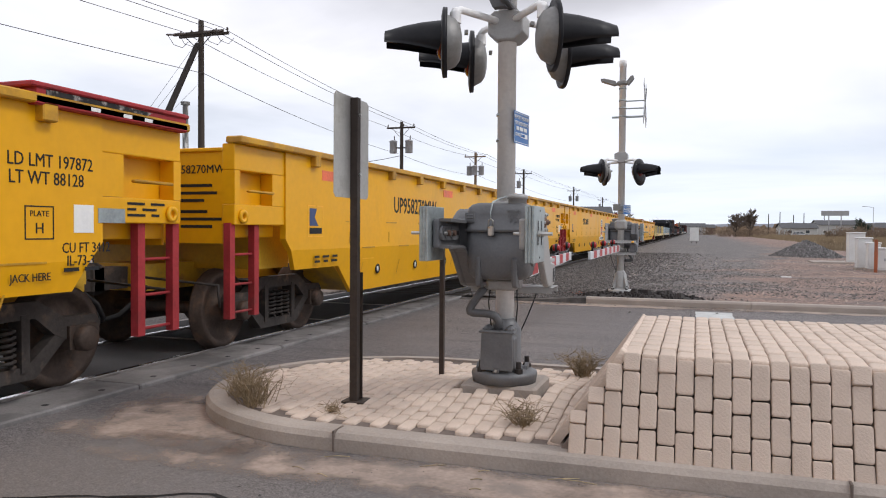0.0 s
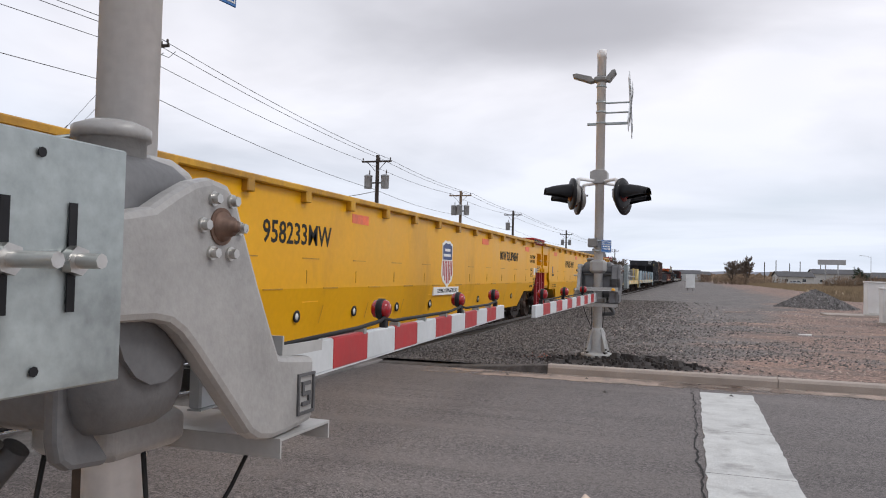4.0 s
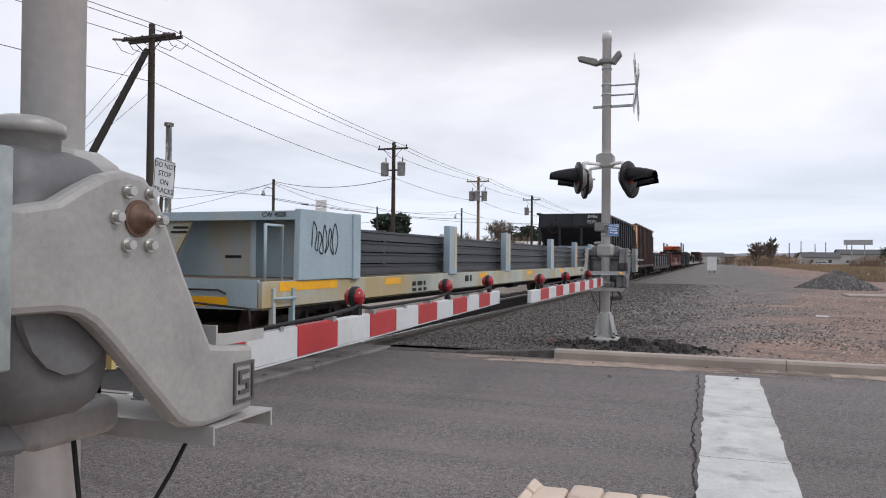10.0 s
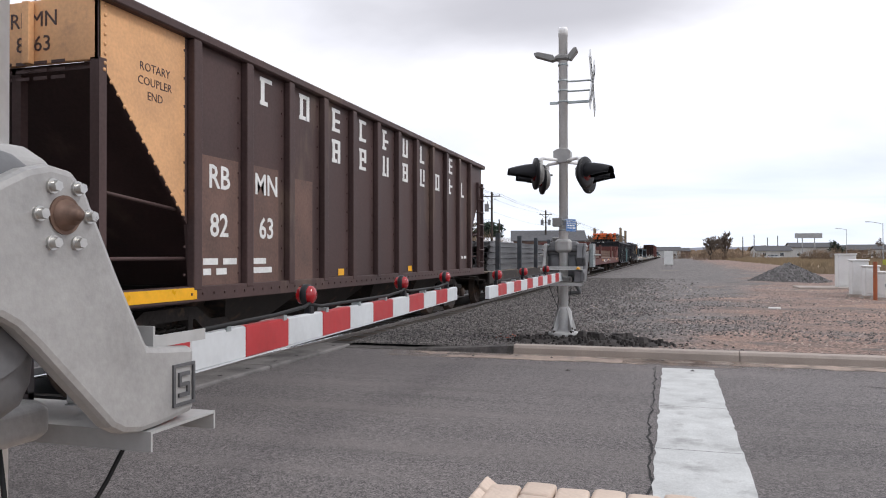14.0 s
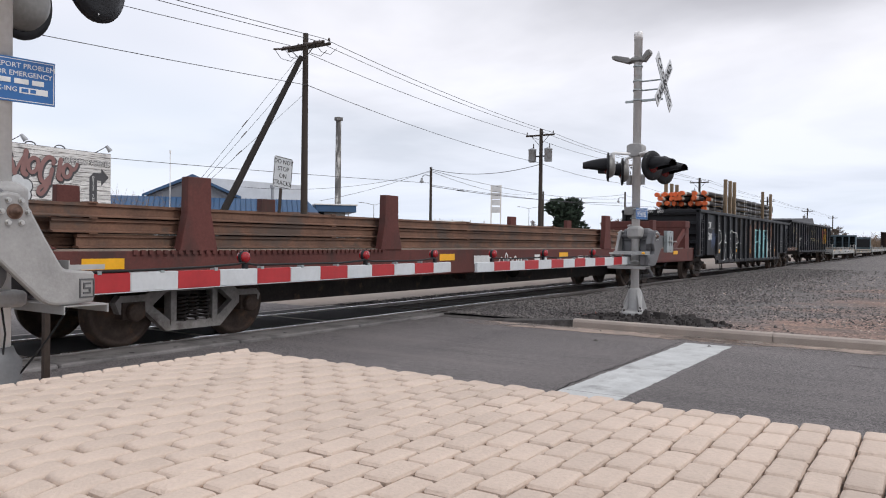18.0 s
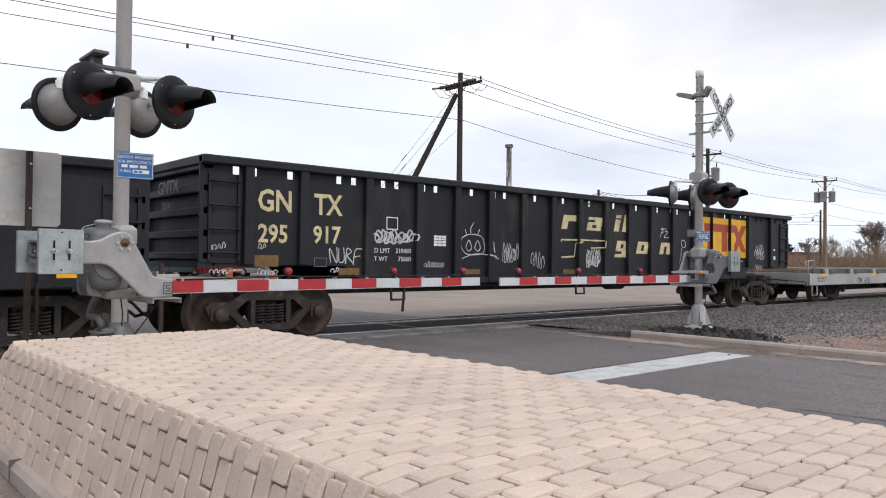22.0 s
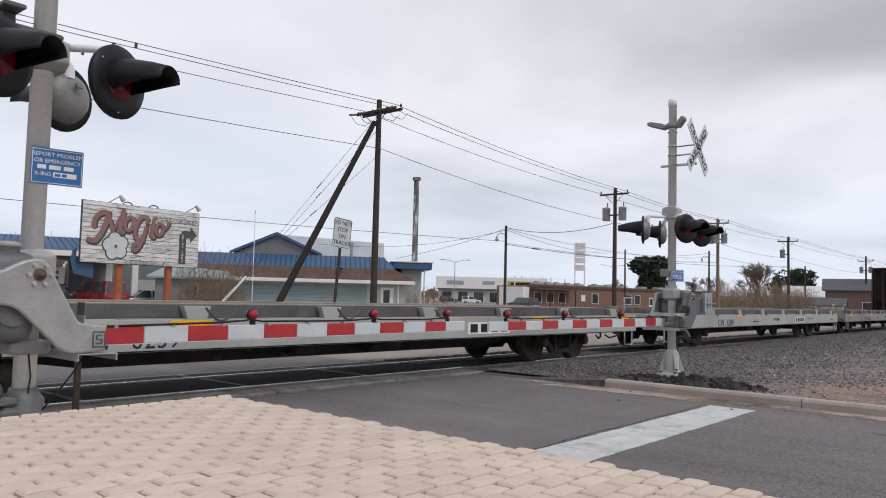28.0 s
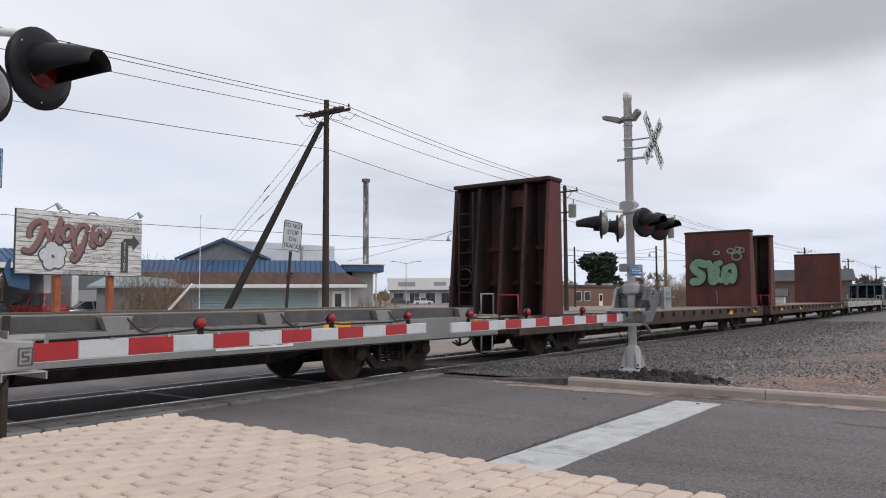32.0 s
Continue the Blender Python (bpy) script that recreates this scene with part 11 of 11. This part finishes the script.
def grass_band(name, x0, x1, y0, y1, n, seed, h=0.45):
    r = random.Random(seed)
    g = G()
    for _ in range(n):
        x, y = r.uniform(x0, x1), r.uniform(y0, y1)
        k = h * r.uniform(0.5, 1.3)
        for _ in range(3):
            dx, dy = r.uniform(-0.3, 0.3) * k, r.uniform(-0.3, 0.3) * k
            w = 0.03 + 0.05 * r.random()
            g.put([(x - w, y, -0.1), (x + w, y + 0.02, -0.1), (x + dx, y + dy, k)], [(0, 1, 2)])
    return tagged(part(name, g, DRYGRASS), "tall dry golden grass beside the gravel", "grass", kind="stuff")


grass_band("dry_grass", 15, 27, 62, 76, 2200, 1)
grass_band("dry_grass_far", 20, 60, 76, 330, 9000, 2, 0.6)

# ---- east lot: stone heap, cabinets, marker, signs ----
g = G()
rings, seg = 14, 40
v = [(0, 0, 0.95)]
for k in range(1, rings + 1):
    for i in range(seg):
        a = 2 * math.pi * i / seg
        q = k / rings
        rad = q * 1.75 * (1 + 0.12 * noise.noise(Vector((math.cos(a) * 1.5, math.sin(a) * 1.5, 7))))
        z = 0.95 * (1 - q) ** 0.92 + 0.1 * noise.noise(Vector((rad * math.cos(a) * 1.2, rad * math.sin(a) * 1.2, 1))) * (1 - q) - 0.05 * q
        v.append((rad * math.cos(a) * 1.1, rad * math.sin(a), z))
f = [(0, 1 + i, 1 + (i + 1) % seg) for i in range(seg)]
for k in range(rings - 1):
    f += [(1 + k * seg + i, 1 + (k + 1) * seg + i, 1 + (k + 1) * seg + (i + 1) % seg, 1 + k * seg + (i + 1) % seg) for i in range(seg)]
heap = thing("gravel_heap", "conical heap of grey crushed stone on the lot", "gravel heap", at=(12.05, 46.8, 0.06))
part("mound", G().put(v, f), MOUND, heap)
g = G()
r = random.Random(31)
for _ in range(2200):
    a, q = r.uniform(0, 2 * math.pi), r.random() ** 0.5 * 1.06
    s = r.uniform(0.025, 0.07)
    c = Vector((q * 1.9 * math.cos(a), q * 1.75 * math.sin(a), max(0.0, 0.95 * max(0, 1 - q) ** 0.92) + s * 0.2))
    j = [Vector((r.uniform(-s, s), r.uniform(-s, s), r.uniform(-s, s))) for _ in range(2)]
    g.put([c + Vector((-s, 0, -s)) + j[0], c + Vector((s, -s, -s)), c + Vector((s, s, -s)) + j[1], c + Vector((0, 0, s))], [(0, 1, 3), (1, 2, 3), (2, 0, 3), (0, 2, 1)])
tagged(part("loose_stone", g, MOUND, heap), kind="stuff")


def cabinet(x, y, w, d, h, turn=0, label="white metal equipment cabinet on the gravel lot", pipe=False):
    ob = thing("equipment_cabinet", label, "cabinet", "equipment cabinets", at=pose(x, y, 0.02, 0, 0, turn))
    part("plinth", G().box(-w / 2 - 0.05, w / 2 + 0.05, -d / 2 - 0.05, d / 2 + 0.05, 0, 0.1), CONCRETE, ob)
    part("body", G().soft(-w / 2, w / 2, -d / 2, d / 2, 0.1, h, 0.02), CABWHITE, ob)
    part("lid", G().soft(-w / 2 - 0.03, w / 2 + 0.03, -d / 2 - 0.03, d / 2 + 0.03, h, h + 0.06, 0.02), CABWHITE, ob)
    dr = part("door", G().soft(-w / 2 + 0.04, w / 2 - 0.04, -d / 2 - 0.02, -d / 2, 0.18, h - 0.06, 0.008), CABWHITE, ob)
    part("handle", G().soft(w / 2 - 0.14, w / 2 - 0.1, -d / 2 - 0.05, -d / 2 - 0.02, h * 0.5, h * 0.62, 0.006), TANKGREY, dr)
    if pipe:
        part("bollard", G().cyl((-w / 2 - 0.1, -d / 2 - 0.3, 0), (-w / 2 - 0.1, -d / 2 - 0.3, h + 0.35), 0.06, n=10), RUSTPOST, ob)
    return ob


cabinet(13.02, 38.3, 0.66, 0.7, 1.4)
cabinet(12.2, 32.2, 0.5, 0.5, 1.2)
cabinet(12.33, 31.2, 0.42, 0.45, 1.02)
cabinet(12.42, 30.3, 0.36, 0.4, 0.85, pipe=True)
tagged(part("concrete_pad", G().soft(11.2, 13.2, 37.6, 39.4, 0.0, 0.12, 0.02), CONCRETE), "low concrete pad beside the cabinets", "concrete pad")
mk = thing("white_marker", "plain white upright marker beside the track", "marker post", at=(5.9, 92.5, 0.0))
part("panel", G().soft(-0.5, 0.5, -0.03, 0.03, 0.35, 1.9, 0.01), CABWHITE, mk)
part("leg", G().box(-0.3, -0.24, -0.03, 0.03, 0, 0.36), POST, mk)
part("leg", G().box(0.24, 0.3, -0.03, 0.03, 0, 0.36), POST, mk)
tagged(part("litter", G().soft(8.6, 8.9, 25.0, 25.12, 0.03, 0.09, 0.01), CABWHITE), "small scrap of white litter on the dirt", "litter")
dia = thing("road_sign", "grey back of a diamond road sign with yellow plate", "road sign", at=pose(24.9, 79.1, 0, 0, 0, -12))
part("post", G().box(-0.04, 0.04, 0, 0.06, 0, 2.4), POST, dia)
part("plate", G().prism([(0, 1.15), (0.55, 1.72), (0, 2.3), (-0.55, 1.72)], "y", -0.02, 0.0), TANKGREY, dia)
part("lower_plate", G().soft(-0.75, 0.1, 0.07, 0.1, 0.5, 1.0, 0.01), SIGNGREEN, dia)


def street_lamp(x, y, h, turn, two=False):
    ob = thing("street_lamp", "slim grey steel street lamp with a long arm", "street lamp", "street lamps", at=pose(x, y, 0, 0, 0, turn))
    part("pole", G().cyl((0, 0, 0), (0, 0, h), 0.1, 0.06, n=8), TANKGREY, ob)
    for s in ((-1, 1) if two else (-1,)):
        arm = part("arm", G().tube([(0, 0, h - 0.2), (s * 1.2, 0, h + 0.15), (s * 2.4, 0, h + 0.3)], 0.05, n=6), TANKGREY, ob)
        part("lamp_head", G().soft(min(s * 2.3, s * 3.0), max(s * 2.3, s * 3.0), -0.15, 0.15, h + 0.2, h + 0.36, 0.03), TANKGREY, arm)
    return ob


street_lamp(44.5, 164, 7.4, 0)
street_lamp(56, 252, 9.0, 0)
street_lamp(-85.3, 119.8, 8.6, 40, True)
street_lamp(-77.8, 172.4, 10.0, 40, True)
fb = thing("far_billboard", "dark flat billboard on two posts in the distance", "billboard", at=pose(53.3, 299.7, 0))
part("panel", G().soft(-4.5, 4.5, 0, 0.4, 7.4, 9.2, 0.05), TANKGREY, fb)
for x in (-2, 2):
    part("post", G().cyl((x, 0.2, 0), (x, 0.2, 7.4), 0.2, n=8), TANKGREY, fb)
for k, x in enumerate((33, 38, 44, 49, 58)):
    lamp_pole(x, 320 + 9 * k, 8.5 + (k % 2), lamp=False, r=0.2, label="distant wooden pole at the edge of town")
sig = thing("traffic_signal", "yellow traffic signal hanging from a dark arm", "traffic signal", at=pose(-74, 26.2, 0, 0, 0, 75))
part("pole", G().cyl((-3, 0, 0), (-3, 0, 6.4), 0.12, n=8), POST, sig)
part("arm", G().cyl((-3, 0, 5.9), (1.5, 0, 6.0), 0.07, n=6), POST, sig)
hd = part("head", G().soft(-0.25, 0.25, -0.2, 0.2, 4.6, 6.1, 0.03), SIGNGREEN, sig)
for z in (4.85, 5.35, 5.85):
    part("lens", G().cyl((0, -0.2, z), (0, -0.23, z), 0.16, n=10), BLACK, hd)


# ---- parked vehicles ----
def vehicle(name, label, x, y, turn, paint, long=4.6, wide=1.8, top=1.75, boxy=True, truck_bed=False):
    """A parked car: its nose looks to -y before turning."""
    ob = thing(name, label, "car", at=pose(x, y, 0, 0, 0, turn))
    L, hw = long / 2, wide / 2
    belt = top * 0.56
    low = G()
    low.prism([(-L, 0.42), (-L + 0.05, belt * 0.86), (-L + long * 0.22, belt * 0.98), (L - 0.1, belt), (L, belt * 0.75), (L - 0.02, 0.38), (L - 0.3, 0.28), (-L + 0.3, 0.28)], "x", -hw, hw)
    part("body", low, paint, ob, bevel=0.05)
    a0, a1 = -L + long * 0.24, (L - 0.05 if boxy else L - long * 0.14)
    b0, b1 = -L + long * 0.42, (L - 0.28 if boxy else L - long * 0.34)
    part("cabin", G().put([(-hw + 0.03, a0, belt - 0.02), (hw - 0.03, a0, belt - 0.02), (hw - 0.03, a1, belt - 0.02), (-hw + 0.03, a1, belt - 0.02), (-hw + 0.2, b0, top), (hw - 0.2, b0, top), (hw - 0.2, b1, top), (-hw + 0.2, b1, top)], [(0, 1, 5, 4), (1, 2, 6, 5), (2, 3, 7, 6), (3, 0, 4, 7), (4, 5, 6, 7)]), paint, ob, bevel=0.05)

    def quad(p, q, s, t, inset_, out):
        c = (Vector(p) + Vector(q) + Vector(s) + Vector(t)) / 4
        return [Vector(k).lerp(c, inset_) + Vector(out) for k in (p, q, s, t)]
    A, Bq, C, D = (-hw + 0.03, a0, belt), (hw - 0.03, a0, belt), (hw - 0.03, a1, belt), (-hw + 0.03, a1, belt)
    E, F, H, I = (-hw + 0.2, b0, top), (hw - 0.2, b0, top), (hw - 0.2, b1, top), (-hw + 0.2, b1, top)
    part("windscreen", G().put(quad(A, Bq, F, E, 0.12, (0, -0.012, 0.008)), [(0, 1, 2, 3)]), PANE, ob)
    part("rear_window", G().put(quad(C, D, I, H, 0.16, (0, 0.012, 0.006)), [(0, 1, 2, 3)]), PANE, ob)
    for s, (p, q, u, w) in ((1, (Bq, C, H, F)), (-1, (D, A, E, I))):
        mid = [Vector(p).lerp(Vector(q), 0.5), Vector(w).lerp(Vector(u), 0.5)]
        part("side_window", G().put(quad(p, mid[0], mid[1], w, 0.12, (s * 0.012, 0, 0.004)), [(0, 1, 2, 3)]), PANE, ob)
        part("side_window", G().put(quad(mid[0], q, u, mid[1], 0.12, (s * 0.012, 0, 0.004)), [(0, 1, 2, 3)]), PANE, ob)
    for s in (-1, 1):
        for yy in (-L + long * 0.19, L - long * 0.2):
            tyre = part("tyre", G().lathe([(0.17, -0.1), (0.31, -0.1), (0.34, -0.06), (0.34, 0.06), (0.31, 0.1), (0.17, 0.1)], (s * (hw - 0.09), yy, 0.34), "x", n=18), TYRE, ob)
            part("rim", G().cyl((s * (hw - 0.02) - 0.02, yy, 0.34), (s * (hw - 0.02) + 0.02, yy, 0.34), 0.19, n=14), TANKGREY, tyre)
        part("headlamp", G().soft(s * hw * 0.75 - 0.14, s * hw * 0.75 + 0.14, -L - 0.015, -L + 0.1, belt * 0.66, belt * 0.82, 0.02), WHITE, ob)
        part("tail_lamp", G().soft(s * hw * 0.86 - 0.09, s * hw * 0.86 + 0.09, L - 0.1, L + 0.012, belt * 0.66, belt * 0.92, 0.02), REDLENS, ob)
    part("bumper", G().soft(-hw + 0.03, hw - 0.03, L - 0.08, L + 0.1, 0.4, 0.58, 0.03), TANKGREY if boxy else paint, ob)
    part("number_plate", G().box(-0.2, 0.2, L + 0.1, L + 0.115, 0.62 - 0.17, 0.62 - 0.05), WHITE, ob)
    return ob


vehicle("pickup_truck", "dark red pickup with a matching camper shell parked on the forecourt", -44.2, 28.8, 277, CARPAINT_RED, 5.2, 1.9, 1.95)
vehicle("hatchback", "silver sports hatchback parked beside the annexe", -43.4, 32.2, 345, CARPAINT_SILVER, 4.5, 1.8, 1.4, False)
vehicle("utility_car", "dark teal estate car parked on the forecourt", -46.2, 26.3, 182, CARPAINT_GREEN, 4.7, 1.85, 1.75)
vehicle("parked_car", "white car parked on the forecourt", -50.5, 27.0, 120, CARPAINT_WHITE, 4.5, 1.8, 1.45, False)
vehicle("parked_car", "silver car parked on the forecourt", -54.0, 31.0, 120, CARPAINT_SILVER, 4.5, 1.8, 1.5, False)
for k, (x, y, m, nm) in enumerate(((-100.8, 145.2, CARPAINT_WHITE, "white"), (-92.4, 151.5, CARPAINT_SILVER, "silver"), (-87.6, 155.0, CARPAINT_WHITE, "white"), (-106, 143, CARPAINT_GREEN, "dark"))):
    vehicle("parked_car", nm + " car parked before the white store", x, y, 128, m, 4.7, 1.85, 1.65)
vehicle("parked_van", "dark low trailer or car beside the brick building", -50.5, 93, 250, CARPAINT_GREEN, 5.5, 1.9, 1.6)
for k, (x, y, m, nm) in enumerate(((66, 268, CARPAINT_WHITE, "white"), (84, 300, CARPAINT_SILVER, "silver"), (52, 118, CARPAINT_GREEN, "dark"), (41, 290, CARPAINT_SILVER, "silver"))):
    vehicle("road_car", nm + " car standing on the far road", x, y, 110, m, 4.6, 1.8, 1.5, True)


# ---- pavers, piece by piece: island floor, and the raised block's top, front and end ----
def paver_mesh(a, b, h, bev, ends, name, seed):
    """One worn paver of a by b, rounded at the top, with its top at z = 0."""
    r = random.Random(seed)
    def ring(ix, iy, z):
        c = 0.010
        X, Y = a / 2 - ix, b / 2 - iy
        j = [r.uniform(-0.0025, 0.0025) for _ in range(8)]
        return [(-X + c, -Y + j[0], z), (X - c, -Y + j[1], z), (X + j[2], -Y + c, z), (X + j[3], Y - c, z), (X - c, Y + j[4], z), (-X + c, Y + j[5], z), (-X + j[6], Y - c, z), (-X + j[7], -Y + c, z)]
    # long edges are crisp, the short ends are worn round
    v = ring(0, 0, -h) + ring(0, 0, -bev * 1.2) + ring(bev * 0.3, ends * 0.3, -bev * 0.45) + ring(bev, ends, -bev * 0.1) + ring(bev * 1.6, ends * 1.7, 0)
    f = [tuple(range(32, 40))]
    for k in range(4):
        f += [(k * 8 + i, k * 8 + (i + 1) % 8, k * 8 + 8 + (i + 1) % 8, k * 8 + 8 + i) for i in range(8)]
    return G().put(v, f, True).mesh(name, PAVER)


A, B = 0.1025, 0.203
MES = [paver_mesh(A - 0.006, B - 0.015, 0.06, 0.011, 0.020, "paver", s) for s in range(5)]
FLAT = [paver_mesh(A - 0.006, B - 0.008, 0.06, 0.006, 0.009, "paver", 20 + k) for k in range(5)]
r = random.Random(77)
block = thing("paver_block", "raised tan block faced with worn concrete pavers", "planter", kind="structure", at=(0, 0, 0))
X0, X1, Y0, Y1, ZB, ZT = 5.70, 16.0, 4.50, 6.58, 0.12, 0.74
YB = 4.33
LEAN = math.degrees(math.atan2(Y0 - YB, ZT - ZB))
part("core", G().put([(5.30, YB + 0.045, ZB - 0.05), (X1, YB + 0.045, ZB - 0.05), (X1, Y1 + 0.05, ZB - 0.05), (5.30, Y1 + 0.05, ZB - 0.05), (X0 + 0.03, Y0 + 0.06, ZT - 0.032), (X1, Y0 + 0.06, ZT - 0.032), (X1, Y1 - 0.01, ZT - 0.032), (X0 + 0.03, Y1 - 0.01, ZT - 0.032)], [(0, 3, 2, 1), (4, 5, 6, 7), (0, 1, 5, 4), (1, 2, 6, 5), (2, 3, 7, 6), (3, 0, 4, 7)]), MORTAR, block)
SPOTS = []


def lay(m, near):
    SPOTS.append((m, near))


# top: long sides run across the block, every other column shifted by half
cols = int((X1 - X0) / A)
for i in range(cols):
    x = X0 + (i + 0.5) * A
    y = Y0 + 0.02 - (B / 2 if i % 2 else 0)
    while y < Y1 - 0.05:
        a, b = max(y, Y0 + 0.0), min(y + B, Y1)
        if b - a > 0.05:
            near_edge = max(0.0, 1 - (a - Y0) / 0.1)
            m = pose(x, (a + b) / 2, ZT + r.uniform(-0.004, 0.003) - 0.012 * near_edge, r.uniform(-1.2, 1.2) + 8 * near_edge, r.uniform(-1.2, 1.2), r.uniform(-1, 1)) @ Matrix.Diagonal((1, (b - a) / B, 1, 1))
            lay(m, (x < 11.5) + 0)
        y += B
# front: the same columns turn down the face, nearly upright
for i in range(cols + 3):
    x = X0 + (i - 3 + 0.5) * A
    z1 = ZT - 0.005
    if x < X0:
        z1 = ZB + (ZT - ZB) * (x - 5.26) / (X0 - 5.26)
    z = ZB - (B / 2 if i % 2 else 0.02)
    while z < z1 - 0.03:
        a, b = max(z, ZB), min(z + B, z1)
        if b - a > 0.04:
            c = (a + b) / 2
            bend = 9 if b > z1 - 0.01 else 0
            m = pose(x, YB + (Y0 - YB) * (c - ZB) / (ZT - ZB) - 0.012 + r.uniform(-0.004, 0.004), c, 90 - LEAN - bend + r.uniform(-1.5, 1.5), 0, r.uniform(-1.2, 1.2)) @ Matrix.Diagonal((1, (b - a) / B / math.cos(math.radians(LEAN)), 1, 1))
            lay(m, 2)
        z += B
# sloped end
slope = math.degrees(math.atan2(ZT - ZB, X0 - 5.26))
long = math.hypot(ZT - ZB, X0 - 5.26)
for j in range(int((Y1 - Y0) / A)):
    y = Y0 + 0.01 + (j + 0.5) * A
    d = -(B / 2 if j % 2 else 0)
    top = long * min(1.0, (y - YB) / (Y0 - YB))
    while d < top - 0.03:
        a, b = max(d, 0), min(d + B, top)
        if b - a > 0.04:
            c = (a + b) / 2
            m = pose(5.245 + c * math.cos(math.radians(slope)), y, ZB + 0.01 + c * math.sin(math.radians(slope)), 0, -slope + r.uniform(-1, 1), 0) @ pose(0, 0, 0, 0, 0, 90) @ Matrix.Diagonal((1, (b - a) / B, 1, 1))
            lay(m, 2)
        d += B
# back edge stones
picked = 0
joined = G()
for k, (m, near) in enumerate(sorted(SPOTS, key=lambda s: (-(s[0].translation.x < 9.8), s[0].translation.x))):
    me = FLAT[k % 5] if near == 2 else MES[k % 5]
    if picked < 300 and m.translation.x < 9.0 and (near == 2 or k % 3 == 0 or m.translation.x < 7.2):
        picked += 1
        o = part("paver", me, PAVER, block)
        o.matrix_local = m
    else:
        joined.put([m @ v.co for v in me.vertices], [tuple(p.vertices) for p in me.polygons])
tagged(part("more_pavers", joined, PAVER, block), kind="stuff")

# island floor in front of the block
floor = thing("island_paving", "worn tan concrete pavers on the island floor", "paving", kind="structure")


def inside(x, y):
    c = 5.78
    if x > 3.72:
        return c - 1.335 < y < c + 1.335 and x < 5.37
    return ((x - 3.72) / 1.435) ** 2 + ((y - c) / 1.335) ** 2 < 1


count, rest = 0, G()
for i in range(60):
    for j in range(20):
        x = 1.9 + i * A
        y = 4.1 + j * B + (B / 2 if i % 2 else 0)
        if not (inside(x - 0.04, y - 0.08) and inside(x + 0.04, y - 0.08) and inside(x - 0.04, y + 0.08) and inside(x + 0.04, y + 0.08)):
            continue
        if 4.35 < x < 5.01 and 5.33 < y < 6.02:
            continue
        crown = 0.13 * math.exp(-((x - 4.66) / 0.75) ** 2 - ((y - 5.64) / 0.65) ** 2)
        tx, ty = -2 * crown * (x - 4.66) / 0.75 ** 2, -2 * crown * (y - 5.64) / 0.65 ** 2
        m = pose(x, y, 0.132 + crown + r.uniform(-0.004, 0.003), math.degrees(math.atan(ty)) + r.uniform(-1.3, 1.3), -math.degrees(math.atan(tx)) + r.uniform(-1.3, 1.3), r.uniform(-1.5, 1.5))
        me = MES[(i * 7 + j) % 5]
        if count < 300:
            count += 1
            o = part("paver", me, PAVER, floor)
            o.matrix_local = m
        else:
            rest.put([m @ v.co for v in me.vertices], [tuple(p.vertices) for p in me.polygons])
tagged(part("more_pavers", rest, PAVER, floor), kind="stuff")


motions()
